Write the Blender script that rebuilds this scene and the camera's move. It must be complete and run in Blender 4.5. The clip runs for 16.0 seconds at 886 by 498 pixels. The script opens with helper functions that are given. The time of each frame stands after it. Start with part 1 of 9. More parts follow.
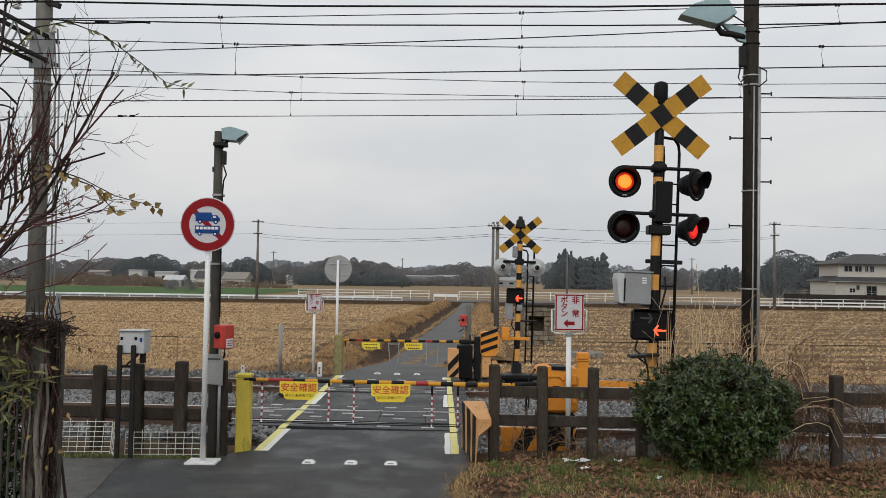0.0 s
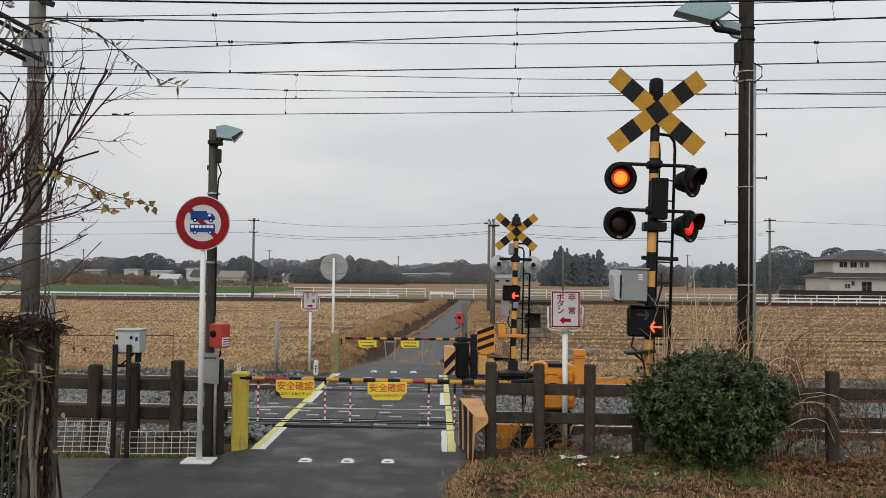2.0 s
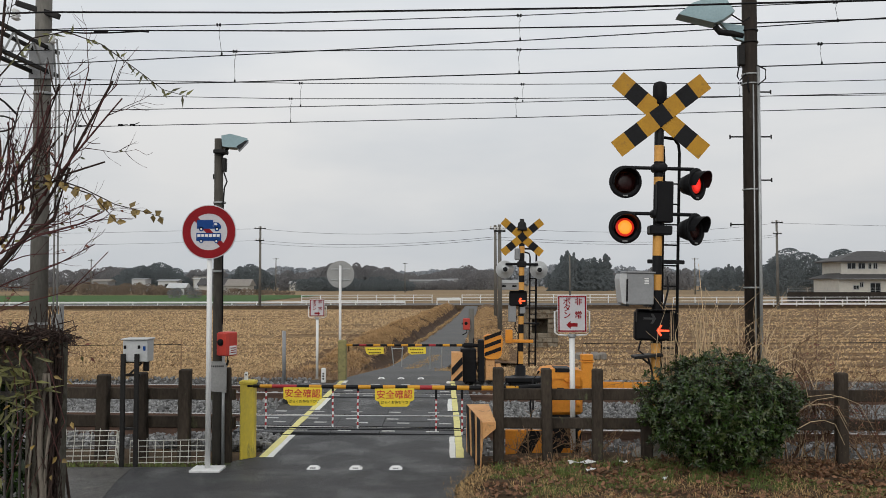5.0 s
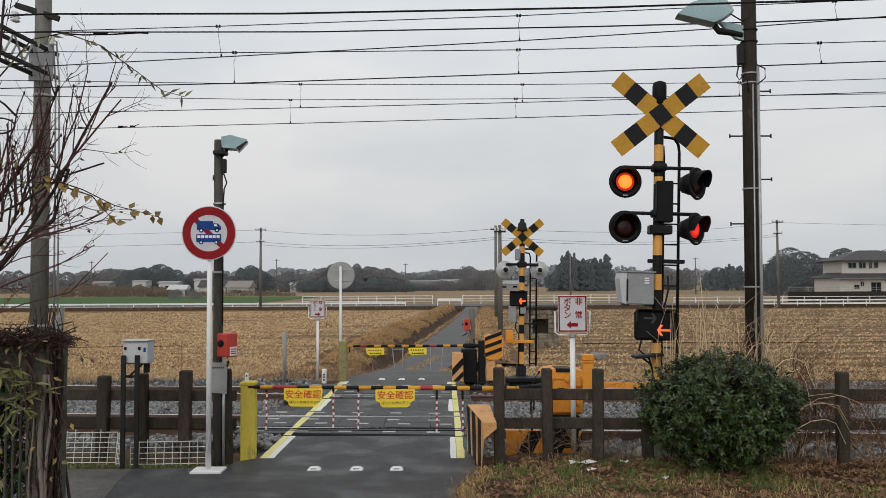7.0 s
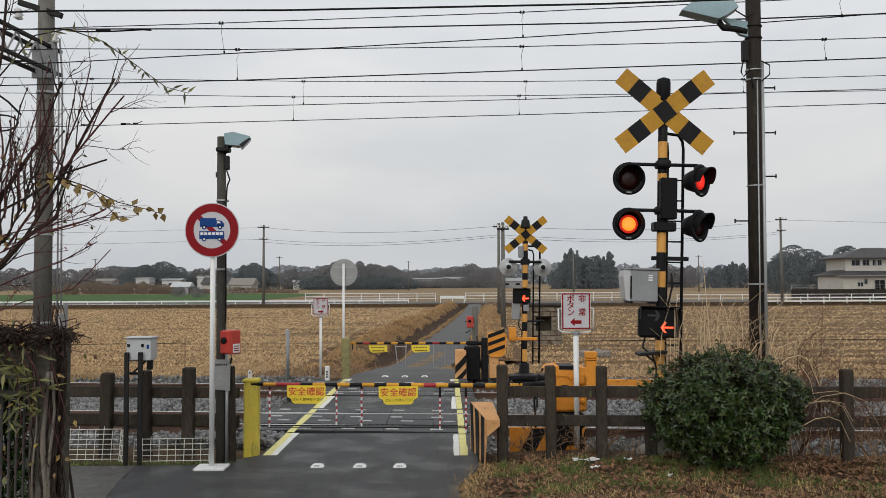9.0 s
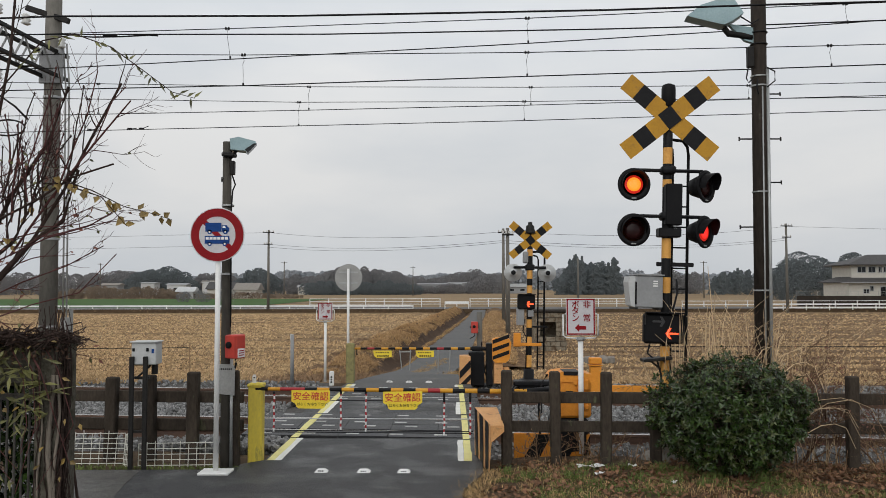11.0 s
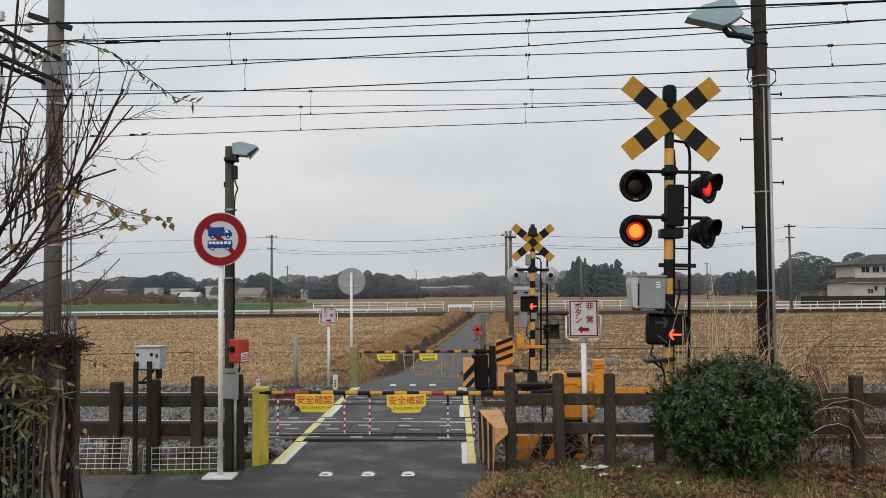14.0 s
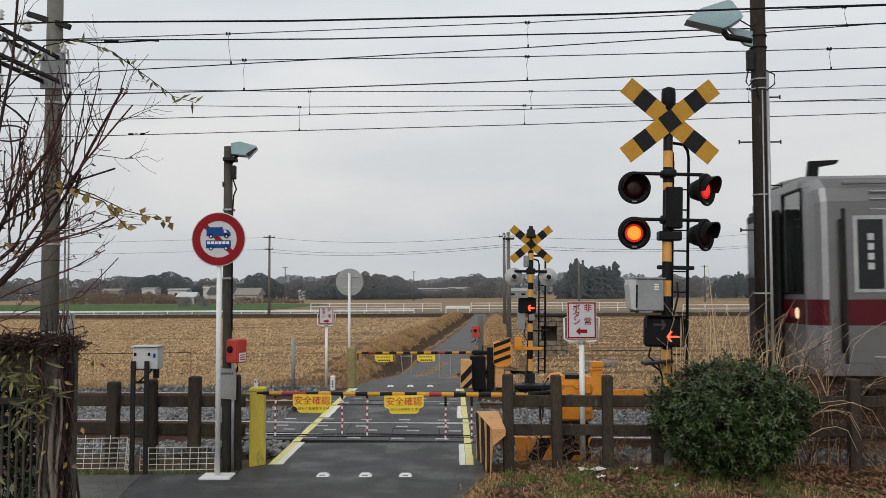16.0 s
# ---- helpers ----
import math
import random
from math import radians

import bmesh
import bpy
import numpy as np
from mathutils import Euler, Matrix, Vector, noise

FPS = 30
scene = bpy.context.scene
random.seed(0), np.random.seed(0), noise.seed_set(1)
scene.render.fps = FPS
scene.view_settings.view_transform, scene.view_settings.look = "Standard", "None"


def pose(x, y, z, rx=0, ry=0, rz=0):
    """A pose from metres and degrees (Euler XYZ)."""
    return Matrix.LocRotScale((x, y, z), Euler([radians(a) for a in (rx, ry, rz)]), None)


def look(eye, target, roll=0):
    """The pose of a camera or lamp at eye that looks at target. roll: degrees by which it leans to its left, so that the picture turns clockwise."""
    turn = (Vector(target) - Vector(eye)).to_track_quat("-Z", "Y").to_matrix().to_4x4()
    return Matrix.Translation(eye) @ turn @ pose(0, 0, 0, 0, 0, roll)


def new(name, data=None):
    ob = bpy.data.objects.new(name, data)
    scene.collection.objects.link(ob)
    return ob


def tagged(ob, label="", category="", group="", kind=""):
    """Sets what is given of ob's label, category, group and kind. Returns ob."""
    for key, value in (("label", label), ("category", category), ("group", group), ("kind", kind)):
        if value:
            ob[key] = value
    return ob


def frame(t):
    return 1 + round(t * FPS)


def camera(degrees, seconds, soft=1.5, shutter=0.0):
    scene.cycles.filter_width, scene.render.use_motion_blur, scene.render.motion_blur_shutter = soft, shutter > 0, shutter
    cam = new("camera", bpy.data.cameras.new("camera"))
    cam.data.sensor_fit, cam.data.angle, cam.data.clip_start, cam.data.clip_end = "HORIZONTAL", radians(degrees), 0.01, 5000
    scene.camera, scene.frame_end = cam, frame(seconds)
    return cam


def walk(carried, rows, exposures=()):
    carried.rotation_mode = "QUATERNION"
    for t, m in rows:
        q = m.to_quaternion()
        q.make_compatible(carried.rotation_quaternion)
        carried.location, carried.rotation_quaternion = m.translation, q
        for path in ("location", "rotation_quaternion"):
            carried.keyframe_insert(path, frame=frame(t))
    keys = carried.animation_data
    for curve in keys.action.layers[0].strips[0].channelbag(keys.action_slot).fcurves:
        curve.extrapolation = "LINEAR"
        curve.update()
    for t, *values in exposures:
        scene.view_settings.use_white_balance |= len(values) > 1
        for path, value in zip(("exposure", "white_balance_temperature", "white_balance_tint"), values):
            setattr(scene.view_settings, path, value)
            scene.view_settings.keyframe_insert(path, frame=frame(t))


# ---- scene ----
cam = camera(57.13, 16.0, 0.82, 0.04)
PATH = [
    (0.0, look((-0.014, -0.005, 2.058), (0.0209, 9.9873, 2.4455), 0.830)),
    (0.5, look((-0.012, 0.000, 2.057), (0.0307, 9.9934, 2.4264), 0.699)),
    (1.0, look((-0.012, 0.010, 2.059), (0.0423, 10.0038, 2.3994), 0.633)),
    (1.5, look((-0.013, 0.010, 2.055), (0.0669, 10.0043, 2.3860), 0.638)),
    (2.0, look((-0.014, 0.010, 2.056), (0.0709, 10.0032, 2.4161), 0.563)),
    (2.5, look((-0.007, 0.003, 2.059), (0.0726, 9.9939, 2.4742), 0.355)),
    (3.0, look((-0.008, 0.000, 2.059), (0.0437, 9.9902, 2.5088), 0.207)),
    (3.5, look((-0.005, 0.000, 2.056), (0.0292, 9.9896, 2.5160), 0.079)),
    (4.0, look((-0.006, -0.003, 2.056), (0.0067, 9.9877, 2.4948), 0.070)),
    (6.5, look((-0.001, -0.001, 2.051), (0.0086, 9.9898, 2.4841), -0.316)),
    (7.0, look((0.000, 0.000, 2.050), (0.0000, 9.9901, 2.4940), -0.300)),
    (7.5, look((-0.001, 0.000, 2.050), (-0.0391, 9.9904, 2.4891), -0.196)),
    (8.0, look((-0.003, 0.000, 2.047), (-0.0569, 9.9909, 2.4745), -0.165)),
    (8.5, look((-0.003, 0.009, 2.047), (-0.0446, 10.0004, 2.4611), -0.183)),
    (9.0, look((-0.005, 0.017, 2.046), (-0.0401, 10.0083, 2.4590), -0.280)),
    (11.5, look((-0.007, 0.011, 2.041), (-0.1042, 9.9982, 2.5299), -0.076)),
    (12.0, look((-0.010, 0.016, 2.038), (-0.1025, 10.0044, 2.5008), -0.082)),
    (12.5, look((-0.006, 0.010, 2.038), (-0.1056, 9.9987, 2.5003), -0.199)),
    (13.0, look((-0.008, 0.004, 2.040), (-0.1093, 9.9913, 2.5360), -0.378)),
    (13.5, look((-0.001, 0.002, 2.042), (-0.1119, 9.9889, 2.5509), -0.505)),
    (14.0, look((0.001, -0.003, 2.036), (-0.1271, 9.9827, 2.5576), -0.553)),
    (14.5, look((-0.003, -0.003, 2.037), (-0.1395, 9.9826, 2.5613), -0.467)),
    (15.0, look((-0.005, 0.002, 2.035), (-0.1419, 9.9870, 2.5698), -0.432)),
    (15.5, look((-0.006, 0.002, 2.037), (-0.1205, 9.9866, 2.5708), -0.365)),
    (16.0, look((-0.007, 0.000, 2.034), (-0.1084, 9.9855, 2.5708), -0.272)),
]
walk(cam, PATH)

# ---- light ----
world = bpy.data.worlds.new("overcast_sky")
scene.world = world
world.use_nodes = True
wn, wl = world.node_tree.nodes, world.node_tree.links
wn.clear()
w_out = wn.new("ShaderNodeOutputWorld")
w_bg = wn.new("ShaderNodeBackground")
w_sky = wn.new("ShaderNodeTexSky")
w_sky.sky_type, w_sky.sun_disc = "NISHITA", False
w_sky.sun_elevation, w_sky.sun_rotation = radians(30), radians(194)
w_sky.air_density, w_sky.dust_density = 1.5, 4.0
w_hsv = wn.new("ShaderNodeHueSaturation")
w_hsv.inputs["Saturation"].default_value = 0.12
w_hsv.inputs["Value"].default_value = 0.075
w_co = wn.new("ShaderNodeTexCoord")
w_map = wn.new("ShaderNodeMapping")
w_map.inputs["Scale"].default_value = (1.0, 1.0, 3.2)
w_noise = wn.new("ShaderNodeTexNoise")
w_noise.inputs["Scale"].default_value, w_noise.inputs["Detail"].default_value = 1.9, 6.0
w_noise.inputs["Roughness"].default_value = 0.5
w_ramp = wn.new("ShaderNodeValToRGB")
w_ramp.color_ramp.elements[0].position, w_ramp.color_ramp.elements[0].color = 0.34, (0.645, 0.69, 0.74, 1)
w_ramp.color_ramp.elements[1].position, w_ramp.color_ramp.elements[1].color = 0.66, (0.865, 0.868, 0.868, 1)
w_mix = wn.new("ShaderNodeMixRGB")
w_mix.inputs["Fac"].default_value = 0.82
wl.new(w_co.outputs["Generated"], w_map.inputs["Vector"])
wl.new(w_map.outputs["Vector"], w_noise.inputs["Vector"])
wl.new(w_noise.outputs["Fac"], w_ramp.inputs["Fac"])
wl.new(w_sky.outputs["Color"], w_hsv.inputs["Color"])
wl.new(w_hsv.outputs["Color"], w_mix.inputs["Color1"])
wl.new(w_ramp.outputs["Color"], w_mix.inputs["Color2"])
w_sep = wn.new("ShaderNodeSeparateXYZ")
w_rise = wn.new("ShaderNodeMapRange")
w_rise.interpolation_type = "SMOOTHSTEP"
w_rise.inputs["From Min"].default_value, w_rise.inputs["From Max"].default_value = 0.10, 0.40
w_rise.inputs["To Min"].default_value, w_rise.inputs["To Max"].default_value = 0.965, 1.18
w_grade = wn.new("ShaderNodeVectorMath")
w_grade.operation = "SCALE"
wl.new(w_co.outputs["Generated"], w_sep.inputs["Vector"])
wl.new(w_sep.outputs["Z"], w_rise.inputs["Value"])
wl.new(w_mix.outputs["Color"], w_grade.inputs[0])
wl.new(w_rise.outputs["Result"], w_grade.inputs["Scale"])
wl.new(w_grade.outputs["Vector"], w_bg.inputs["Color"])
w_bg.inputs["Strength"].default_value = 1.0
wl.new(w_bg.outputs["Background"], w_out.inputs["Surface"])
sun_data = bpy.data.lights.new("sun", "SUN")
sun_data.energy, sun_data.angle, sun_data.color = 0.92, radians(60), (1.0, 0.965, 0.91)
sun = new("sun", sun_data)
sun.matrix_world = look((-9, -26, 22), (0, 10, 0))
scene.view_settings.exposure = -0.04


# ---- materials ----
def mat(name, a, b=None, rough=0.7, metal=0.0, scale=6.0, bump=0.0, bscale=40.0, fine=0.5, island=0.0, rand=0.0,
        emit=None, power=0.0, wet=False, stretch=(1, 1, 1), spec=0.5, stain=None, stain_at=0.6, coat=0.0, speck=None, space="Object"):
    """A material whose colour wanders between a and b at two scales, with stains, random shifts and fine relief."""
    m = bpy.data.materials.new(name)
    m.use_nodes = True
    n, l = m.node_tree.nodes, m.node_tree.links
    p = n["Principled BSDF"]
    b = b or tuple(v * 0.72 for v in a)
    co = n.new("ShaderNodeTexCoord")
    mp = n.new("ShaderNodeMapping")
    mp.inputs["Scale"].default_value = stretch
    l.new(co.outputs[space], mp.inputs["Vector"])
    big, small = n.new("ShaderNodeTexNoise"), n.new("ShaderNodeTexNoise")
    big.inputs["Scale"].default_value, big.inputs["Detail"].default_value = scale, 4.0
    small.inputs["Scale"].default_value, small.inputs["Detail"].default_value = scale * 9.0, 3.0
    l.new(mp.outputs["Vector"], big.inputs["Vector"])
    l.new(mp.outputs["Vector"], small.inputs["Vector"])
    blend = n.new("ShaderNodeMix")
    blend.inputs[0].default_value = fine
    l.new(big.outputs["Fac"], blend.inputs[2])
    l.new(small.outputs["Fac"], blend.inputs[3])
    ramp = n.new("ShaderNodeValToRGB")
    ramp.color_ramp.elements[0].position, ramp.color_ramp.elements[0].color = 0.34, (*b, 1)
    ramp.color_ramp.elements[1].position, ramp.color_ramp.elements[1].color = 0.66, (*a, 1)
    l.new(blend.outputs[0], ramp.inputs["Fac"])
    colour = ramp.outputs["Color"]
    if stain:
        spots = n.new("ShaderNodeTexNoise")
        spots.inputs["Scale"].default_value, spots.inputs["Detail"].default_value = scale * 1.7, 6.0
        spots.inputs["Roughness"].default_value = 0.68
        l.new(mp.outputs["Vector"], spots.inputs["Vector"])
        sr = n.new("ShaderNodeValToRGB")
        sr.color_ramp.elements[0].position, sr.color_ramp.elements[1].position = stain_at - 0.07, stain_at + 0.07
        l.new(spots.outputs["Fac"], sr.inputs["Fac"])
        sm = n.new("ShaderNodeMixRGB")
        sm.inputs["Color2"].default_value = (*stain, 1)
        l.new(sr.outputs["Color"], sm.inputs["Fac"])
        l.new(colour, sm.inputs["Color1"])
        colour = sm.outputs["Color"]
    if speck:
        grit = n.new("ShaderNodeTexNoise")
        grit.inputs["Scale"].default_value, grit.inputs["Detail"].default_value = 75.0, 3.0
        l.new(co.outputs[space], grit.inputs["Vector"])
        gr = n.new("ShaderNodeValToRGB")
        gr.color_ramp.elements[0].position, gr.color_ramp.elements[1].position = 0.56, 0.70
        l.new(grit.outputs["Fac"], gr.inputs["Fac"])
        gm = n.new("ShaderNodeMixRGB")
        gm.inputs["Color2"].default_value = (*speck, 1)
        l.new(gr.outputs["Color"], gm.inputs["Fac"])
        l.new(colour, gm.inputs["Color1"])
        colour = gm.outputs["Color"]
    for amount, node, out in ((island, "ShaderNodeNewGeometry", "Random Per Island"), (rand, "ShaderNodeObjectInfo", "Random")):
        if amount:
            src = n.new(node)
            rng = n.new("ShaderNodeMapRange")
            rng.inputs["To Min"].default_value, rng.inputs["To Max"].default_value = 1 - amount, 1 + amount
            hs = n.new("ShaderNodeHueSaturation")
            l.new(src.outputs[out], rng.inputs["Value"])
            l.new(rng.outputs["Result"], hs.inputs["Value"])
            l.new(colour, hs.inputs["Color"])
            colour = hs.outputs["Color"]
    l.new(colour, p.inputs["Base Color"])
    p.inputs["Metallic"].default_value = metal
    p.inputs["Specular IOR Level"].default_value = spec
    p.inputs["Coat Weight"].default_value = coat
    rr = n.new("ShaderNodeMapRange")
    rr.inputs["To Min"].default_value, rr.inputs["To Max"].default_value = max(0.03, rough - 0.12), min(1.0, rough + 0.12)
    l.new(small.outputs["Fac"], rr.inputs["Value"])
    l.new(rr.outputs["Result"], p.inputs["Roughness"])
    if wet:
        pool = n.new("ShaderNodeTexNoise")
        pool.inputs["Scale"].default_value, pool.inputs["Detail"].default_value = 1.7, 10.0
        l.new(mp.outputs["Vector"], pool.inputs["Vector"])
        film = n.new("ShaderNodeMapRange")
        film.inputs["From Min"].default_value, film.inputs["From Max"].default_value = 0.44, 0.64
        film.inputs["To Min"].default_value, film.inputs["To Max"].default_value = 0.58, 0.34
        l.new(pool.outputs["Fac"], film.inputs["Value"])
        l.new(film.outputs["Result"], p.inputs["Roughness"])
    if bump:
        bn, bt = n.new("ShaderNodeBump"), n.new("ShaderNodeTexNoise")
        bt.inputs["Scale"].default_value, bt.inputs["Detail"].default_value = bscale, 4.0
        l.new(mp.outputs["Vector"], bt.inputs["Vector"])
        bn.inputs["Strength"].default_value, bn.inputs["Distance"].default_value = min(1.0, bump), 0.02
        l.new(bt.outputs["Fac"], bn.inputs["Height"])
        l.new(bn.outputs["Normal"], p.inputs["Normal"])
    if emit:
        p.inputs["Emission Color"].default_value = (*emit, 1)
        p.inputs["Emission Strength"].default_value = power
    return m


ASPHALT = mat("wet_asphalt", (0.056, 0.057, 0.059), (0.027, 0.028, 0.030), 0.36, scale=1.3, bump=0.8, bscale=160, fine=0.6, speck=(0.135, 0.132, 0.125), stain=(0.085, 0.081, 0.074), stain_at=0.67, spec=0.32, wet=True)
ROAD_OLD = mat("pale_old_asphalt", (0.092, 0.091, 0.089), (0.058, 0.058, 0.057), 0.65, scale=1.0, bump=0.3, bscale=90, fine=0.4, stain=(0.2, 0.17, 0.12), stain_at=0.68, spec=0.3)
RUBBER = mat("crossing_rubber", (0.034, 0.035, 0.038), (0.021, 0.022, 0.024), 0.5, scale=2.5, bump=0.3, bscale=80, rand=0.12, spec=0.3)
OLD_PAVING = mat("stony_old_asphalt", (0.085, 0.080, 0.074), (0.026, 0.025, 0.023), 0.6, scale=1.6, bump=0.8, bscale=70, fine=0.5, spec=0.35, speck=(0.24, 0.23, 0.20), stain=(0.16, 0.15, 0.13), stain_at=0.66, wet=True)
CONCRETE = mat("weathered_concrete", (0.34, 0.325, 0.29), (0.22, 0.21, 0.185), 0.85, scale=3, bump=0.3, stain=(0.13, 0.12, 0.10), stain_at=0.62, spec=0.2)
POLE_CONC = mat("pole_concrete", (0.175, 0.165, 0.146), (0.105, 0.098, 0.086), 0.85, scale=2.2, bump=0.2, stretch=(1, 1, 0.3), stain=(0.11, 0.10, 0.09), stain_at=0.64, spec=0.25)
POLE_DARK = mat("dark_weathered_pole", (0.046, 0.037, 0.030), (0.020, 0.017, 0.015), 0.85, scale=3, bump=0.4, stretch=(1, 1, 0.25), stain=(0.16, 0.15, 0.13), stain_at=0.7, spec=0.15)
FENCE_WOOD = mat("old_sleeper_wood", (0.060, 0.048, 0.037), (0.027, 0.022, 0.018), 0.9, scale=4, bump=0.6, bscale=30, stretch=(1, 1, 0.35), stain=(0.10, 0.11, 0.06), stain_at=0.68, rand=0.18, spec=0.12)
SOIL = mat("verge_soil", (0.10, 0.066, 0.040), (0.045, 0.032, 0.02), 0.95, scale=2.2, bump=0.8, bscale=25, fine=0.5, stain=(0.20, 0.14, 0.075), stain_at=0.64, spec=0.1)
FIELD = mat("straw_field", (0.28, 0.185, 0.098), (0.125, 0.078, 0.042), 0.95, scale=0.6, bump=0.9, bscale=6, fine=0.6, stretch=(0.35, 1.0, 1), stain=(0.50, 0.38, 0.22), stain_at=0.62, spec=0.1)
FIELD_BARE = mat("bare_harvested_field", (0.22, 0.142, 0.078), (0.10, 0.064, 0.037), 0.95, scale=0.6, bump=0.9, bscale=6, fine=0.6, stretch=(0.25, 1.3, 1), stain=(0.36, 0.26, 0.15), stain_at=0.64, spec=0.1)
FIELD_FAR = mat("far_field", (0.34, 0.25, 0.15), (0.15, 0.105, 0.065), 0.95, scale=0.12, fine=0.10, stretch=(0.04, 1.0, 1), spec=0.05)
GREEN_FIELD = mat("winter_wheat", (0.07, 0.13, 0.04), (0.045, 0.09, 0.026), 0.9, scale=0.3, bump=0.4, bscale=5, stretch=(0.2, 1, 1), spec=0.1)
STRAW = mat("dry_grass", (0.5, 0.345, 0.165), (0.3, 0.19, 0.09), 0.9, scale=3, island=0.3, spec=0.15)
REED = mat("pale_dry_stalk", (0.62, 0.48, 0.31), (0.42, 0.30, 0.18), 0.85, scale=3, island=0.3, spec=0.15)
GRASS = mat("short_grass", (0.17, 0.215, 0.062), (0.085, 0.12, 0.034), 0.85, scale=3, island=0.35, spec=0.2)
LEAF_DRY = mat("fallen_leaves", (0.25, 0.13, 0.072), (0.10, 0.054, 0.033), 0.8, scale=4, island=0.4, spec=0.2)
STONE = mat("ballast_stone", (0.31, 0.31, 0.305), (0.10, 0.10, 0.10), 0.85, scale=9, island=0.42, bump=0.3, bscale=60)
BED = mat("ballast_bed", (0.14, 0.135, 0.13), (0.06, 0.055, 0.05), 0.95, scale=14, bump=0.9, bscale=45, spec=0.1)
RAIL_RUST = mat("rusty_rail", (0.13, 0.075, 0.05), (0.07, 0.04, 0.03), 0.8, scale=4, bump=0.2, stretch=(0.4, 1, 1))
RAIL_TOP = mat("polished_rail_head", (0.62, 0.60, 0.58), (0.45, 0.43, 0.41), 0.28, metal=1.0, scale=8)
SLEEPER = mat("sleeper_concrete", (0.28, 0.26, 0.23), (0.17, 0.15, 0.13), 0.9, scale=5, bump=0.3)
YELLOW_LINE = mat("yellow_road_paint", (0.78, 0.72, 0.26), (0.62, 0.56, 0.22), 0.65, scale=7, stain=(0.2, 0.19, 0.12), stain_at=0.66)
WHITE_LINE = mat("white_road_paint", (0.8, 0.8, 0.76), (0.64, 0.64, 0.6), 0.65, scale=9, stain=(0.2, 0.2, 0.19), stain_at=0.68)
SLOT_WHITE = mat("dirty_white_slot", (0.56, 0.56, 0.55), (0.36, 0.36, 0.35), 0.6, scale=8, stain=(0.12, 0.12, 0.115), stain_at=0.62, rand=0.15)
SIG_YELLOW = mat("signal_yellow_paint", (0.66, 0.33, 0.03), (0.54, 0.25, 0.025), 0.5, scale=6, stain=(0.26, 0.15, 0.05), stain_at=0.72, spec=0.25)
BLADE_YELLOW = mat("aged_mustard_paint", (0.50, 0.262, 0.022), (0.40, 0.20, 0.018), 0.5, scale=5, stain=(0.24, 0.14, 0.04), stain_at=0.66, spec=0.25)
MAST_YELLOW = mat("faded_mast_paint", (0.74, 0.385, 0.10), (0.60, 0.29, 0.065), 0.55, scale=6, stain=(0.30, 0.16, 0.06), stain_at=0.68, spec=0.25)
SIG_BLACK = mat("signal_black_paint", (0.012, 0.012, 0.0135), (0.007, 0.007, 0.008), 0.5, scale=6, stain=(0.04, 0.038, 0.035), stain_at=0.7, spec=0.15)
ORANGE = mat("machine_orange_paint", (0.78, 0.315, 0.040), (0.64, 0.235, 0.028), 0.5, scale=6, stain=(0.16, 0.08, 0.03), stain_at=0.70, spec=0.25)
FADED_ORANGE = mat("faded_orange_paint", (0.72, 0.40, 0.17), (0.58, 0.28, 0.10), 0.7, scale=5, bump=0.15, stain=(0.20, 0.11, 0.06), stain_at=0.64)
POST_YELLOW = mat("mossy_yellow_paint", (0.7, 0.55, 0.06), (0.54, 0.42, 0.06), 0.6, scale=5, stretch=(1, 1, 0.4), stain=(0.22, 0.20, 0.06), stain_at=0.62)
MOSSY = mat("mossy_old_post", (0.30, 0.27, 0.11), (0.17, 0.15, 0.07), 0.85, scale=7, stain=(0.10, 0.10, 0.04), stain_at=0.6)
WHITE = mat("white_paint", (0.78, 0.78, 0.77), (0.68, 0.68, 0.67), 0.45, scale=4, stain=(0.45, 0.43, 0.38), stain_at=0.74)
SIGN_RED = mat("sign_red", (0.27, 0.007, 0.012), (0.20, 0.005, 0.009), 0.55, scale=5, spec=0.15)
SIGN_BLUE = mat("sign_blue", (0.008, 0.055, 0.23), (0.006, 0.045, 0.19), 0.55, scale=5, spec=0.15)
SIGN_WHITE = mat("aged_white_sheeting", (0.58, 0.57, 0.59), (0.50, 0.49, 0.51), 0.6, scale=4, spec=0.2)
SIGN_YELLOW = mat("placard_yellow", (0.86, 0.66, 0.04), (0.76, 0.56, 0.035), 0.5, scale=5, stain=(0.5, 0.38, 0.08), stain_at=0.75)
SIGN_BACK = mat("sign_back_grey", (0.34, 0.34, 0.33), (0.25, 0.25, 0.245), 0.5, metal=0.3, scale=5)
RED_BOX = mat("red_box_paint", (0.52, 0.05, 0.03), (0.42, 0.035, 0.025), 0.45, scale=6, stain=(0.25, 0.04, 0.03), stain_at=0.72)
GREY_BOX = mat("grey_cabinet_paint", (0.27, 0.275, 0.28), (0.21, 0.215, 0.22), 0.5, scale=4, stain=(0.22, 0.21, 0.19), stain_at=0.73)
PALE_BOX = mat("pale_cabinet_paint", (0.50, 0.51, 0.51), (0.40, 0.41, 0.41), 0.45, scale=4, stain=(0.27, 0.25, 0.22), stain_at=0.72)
BLACK = mat("black_housing", (0.01, 0.01, 0.011), (0.006, 0.006, 0.007), 0.55, scale=8, spec=0.12)
LAMP_POLE = mat("grey_brown_pole", (0.088, 0.080, 0.068), (0.05, 0.046, 0.04), 0.85, scale=3, bump=0.3, stretch=(1, 1, 0.25), spec=0.15)
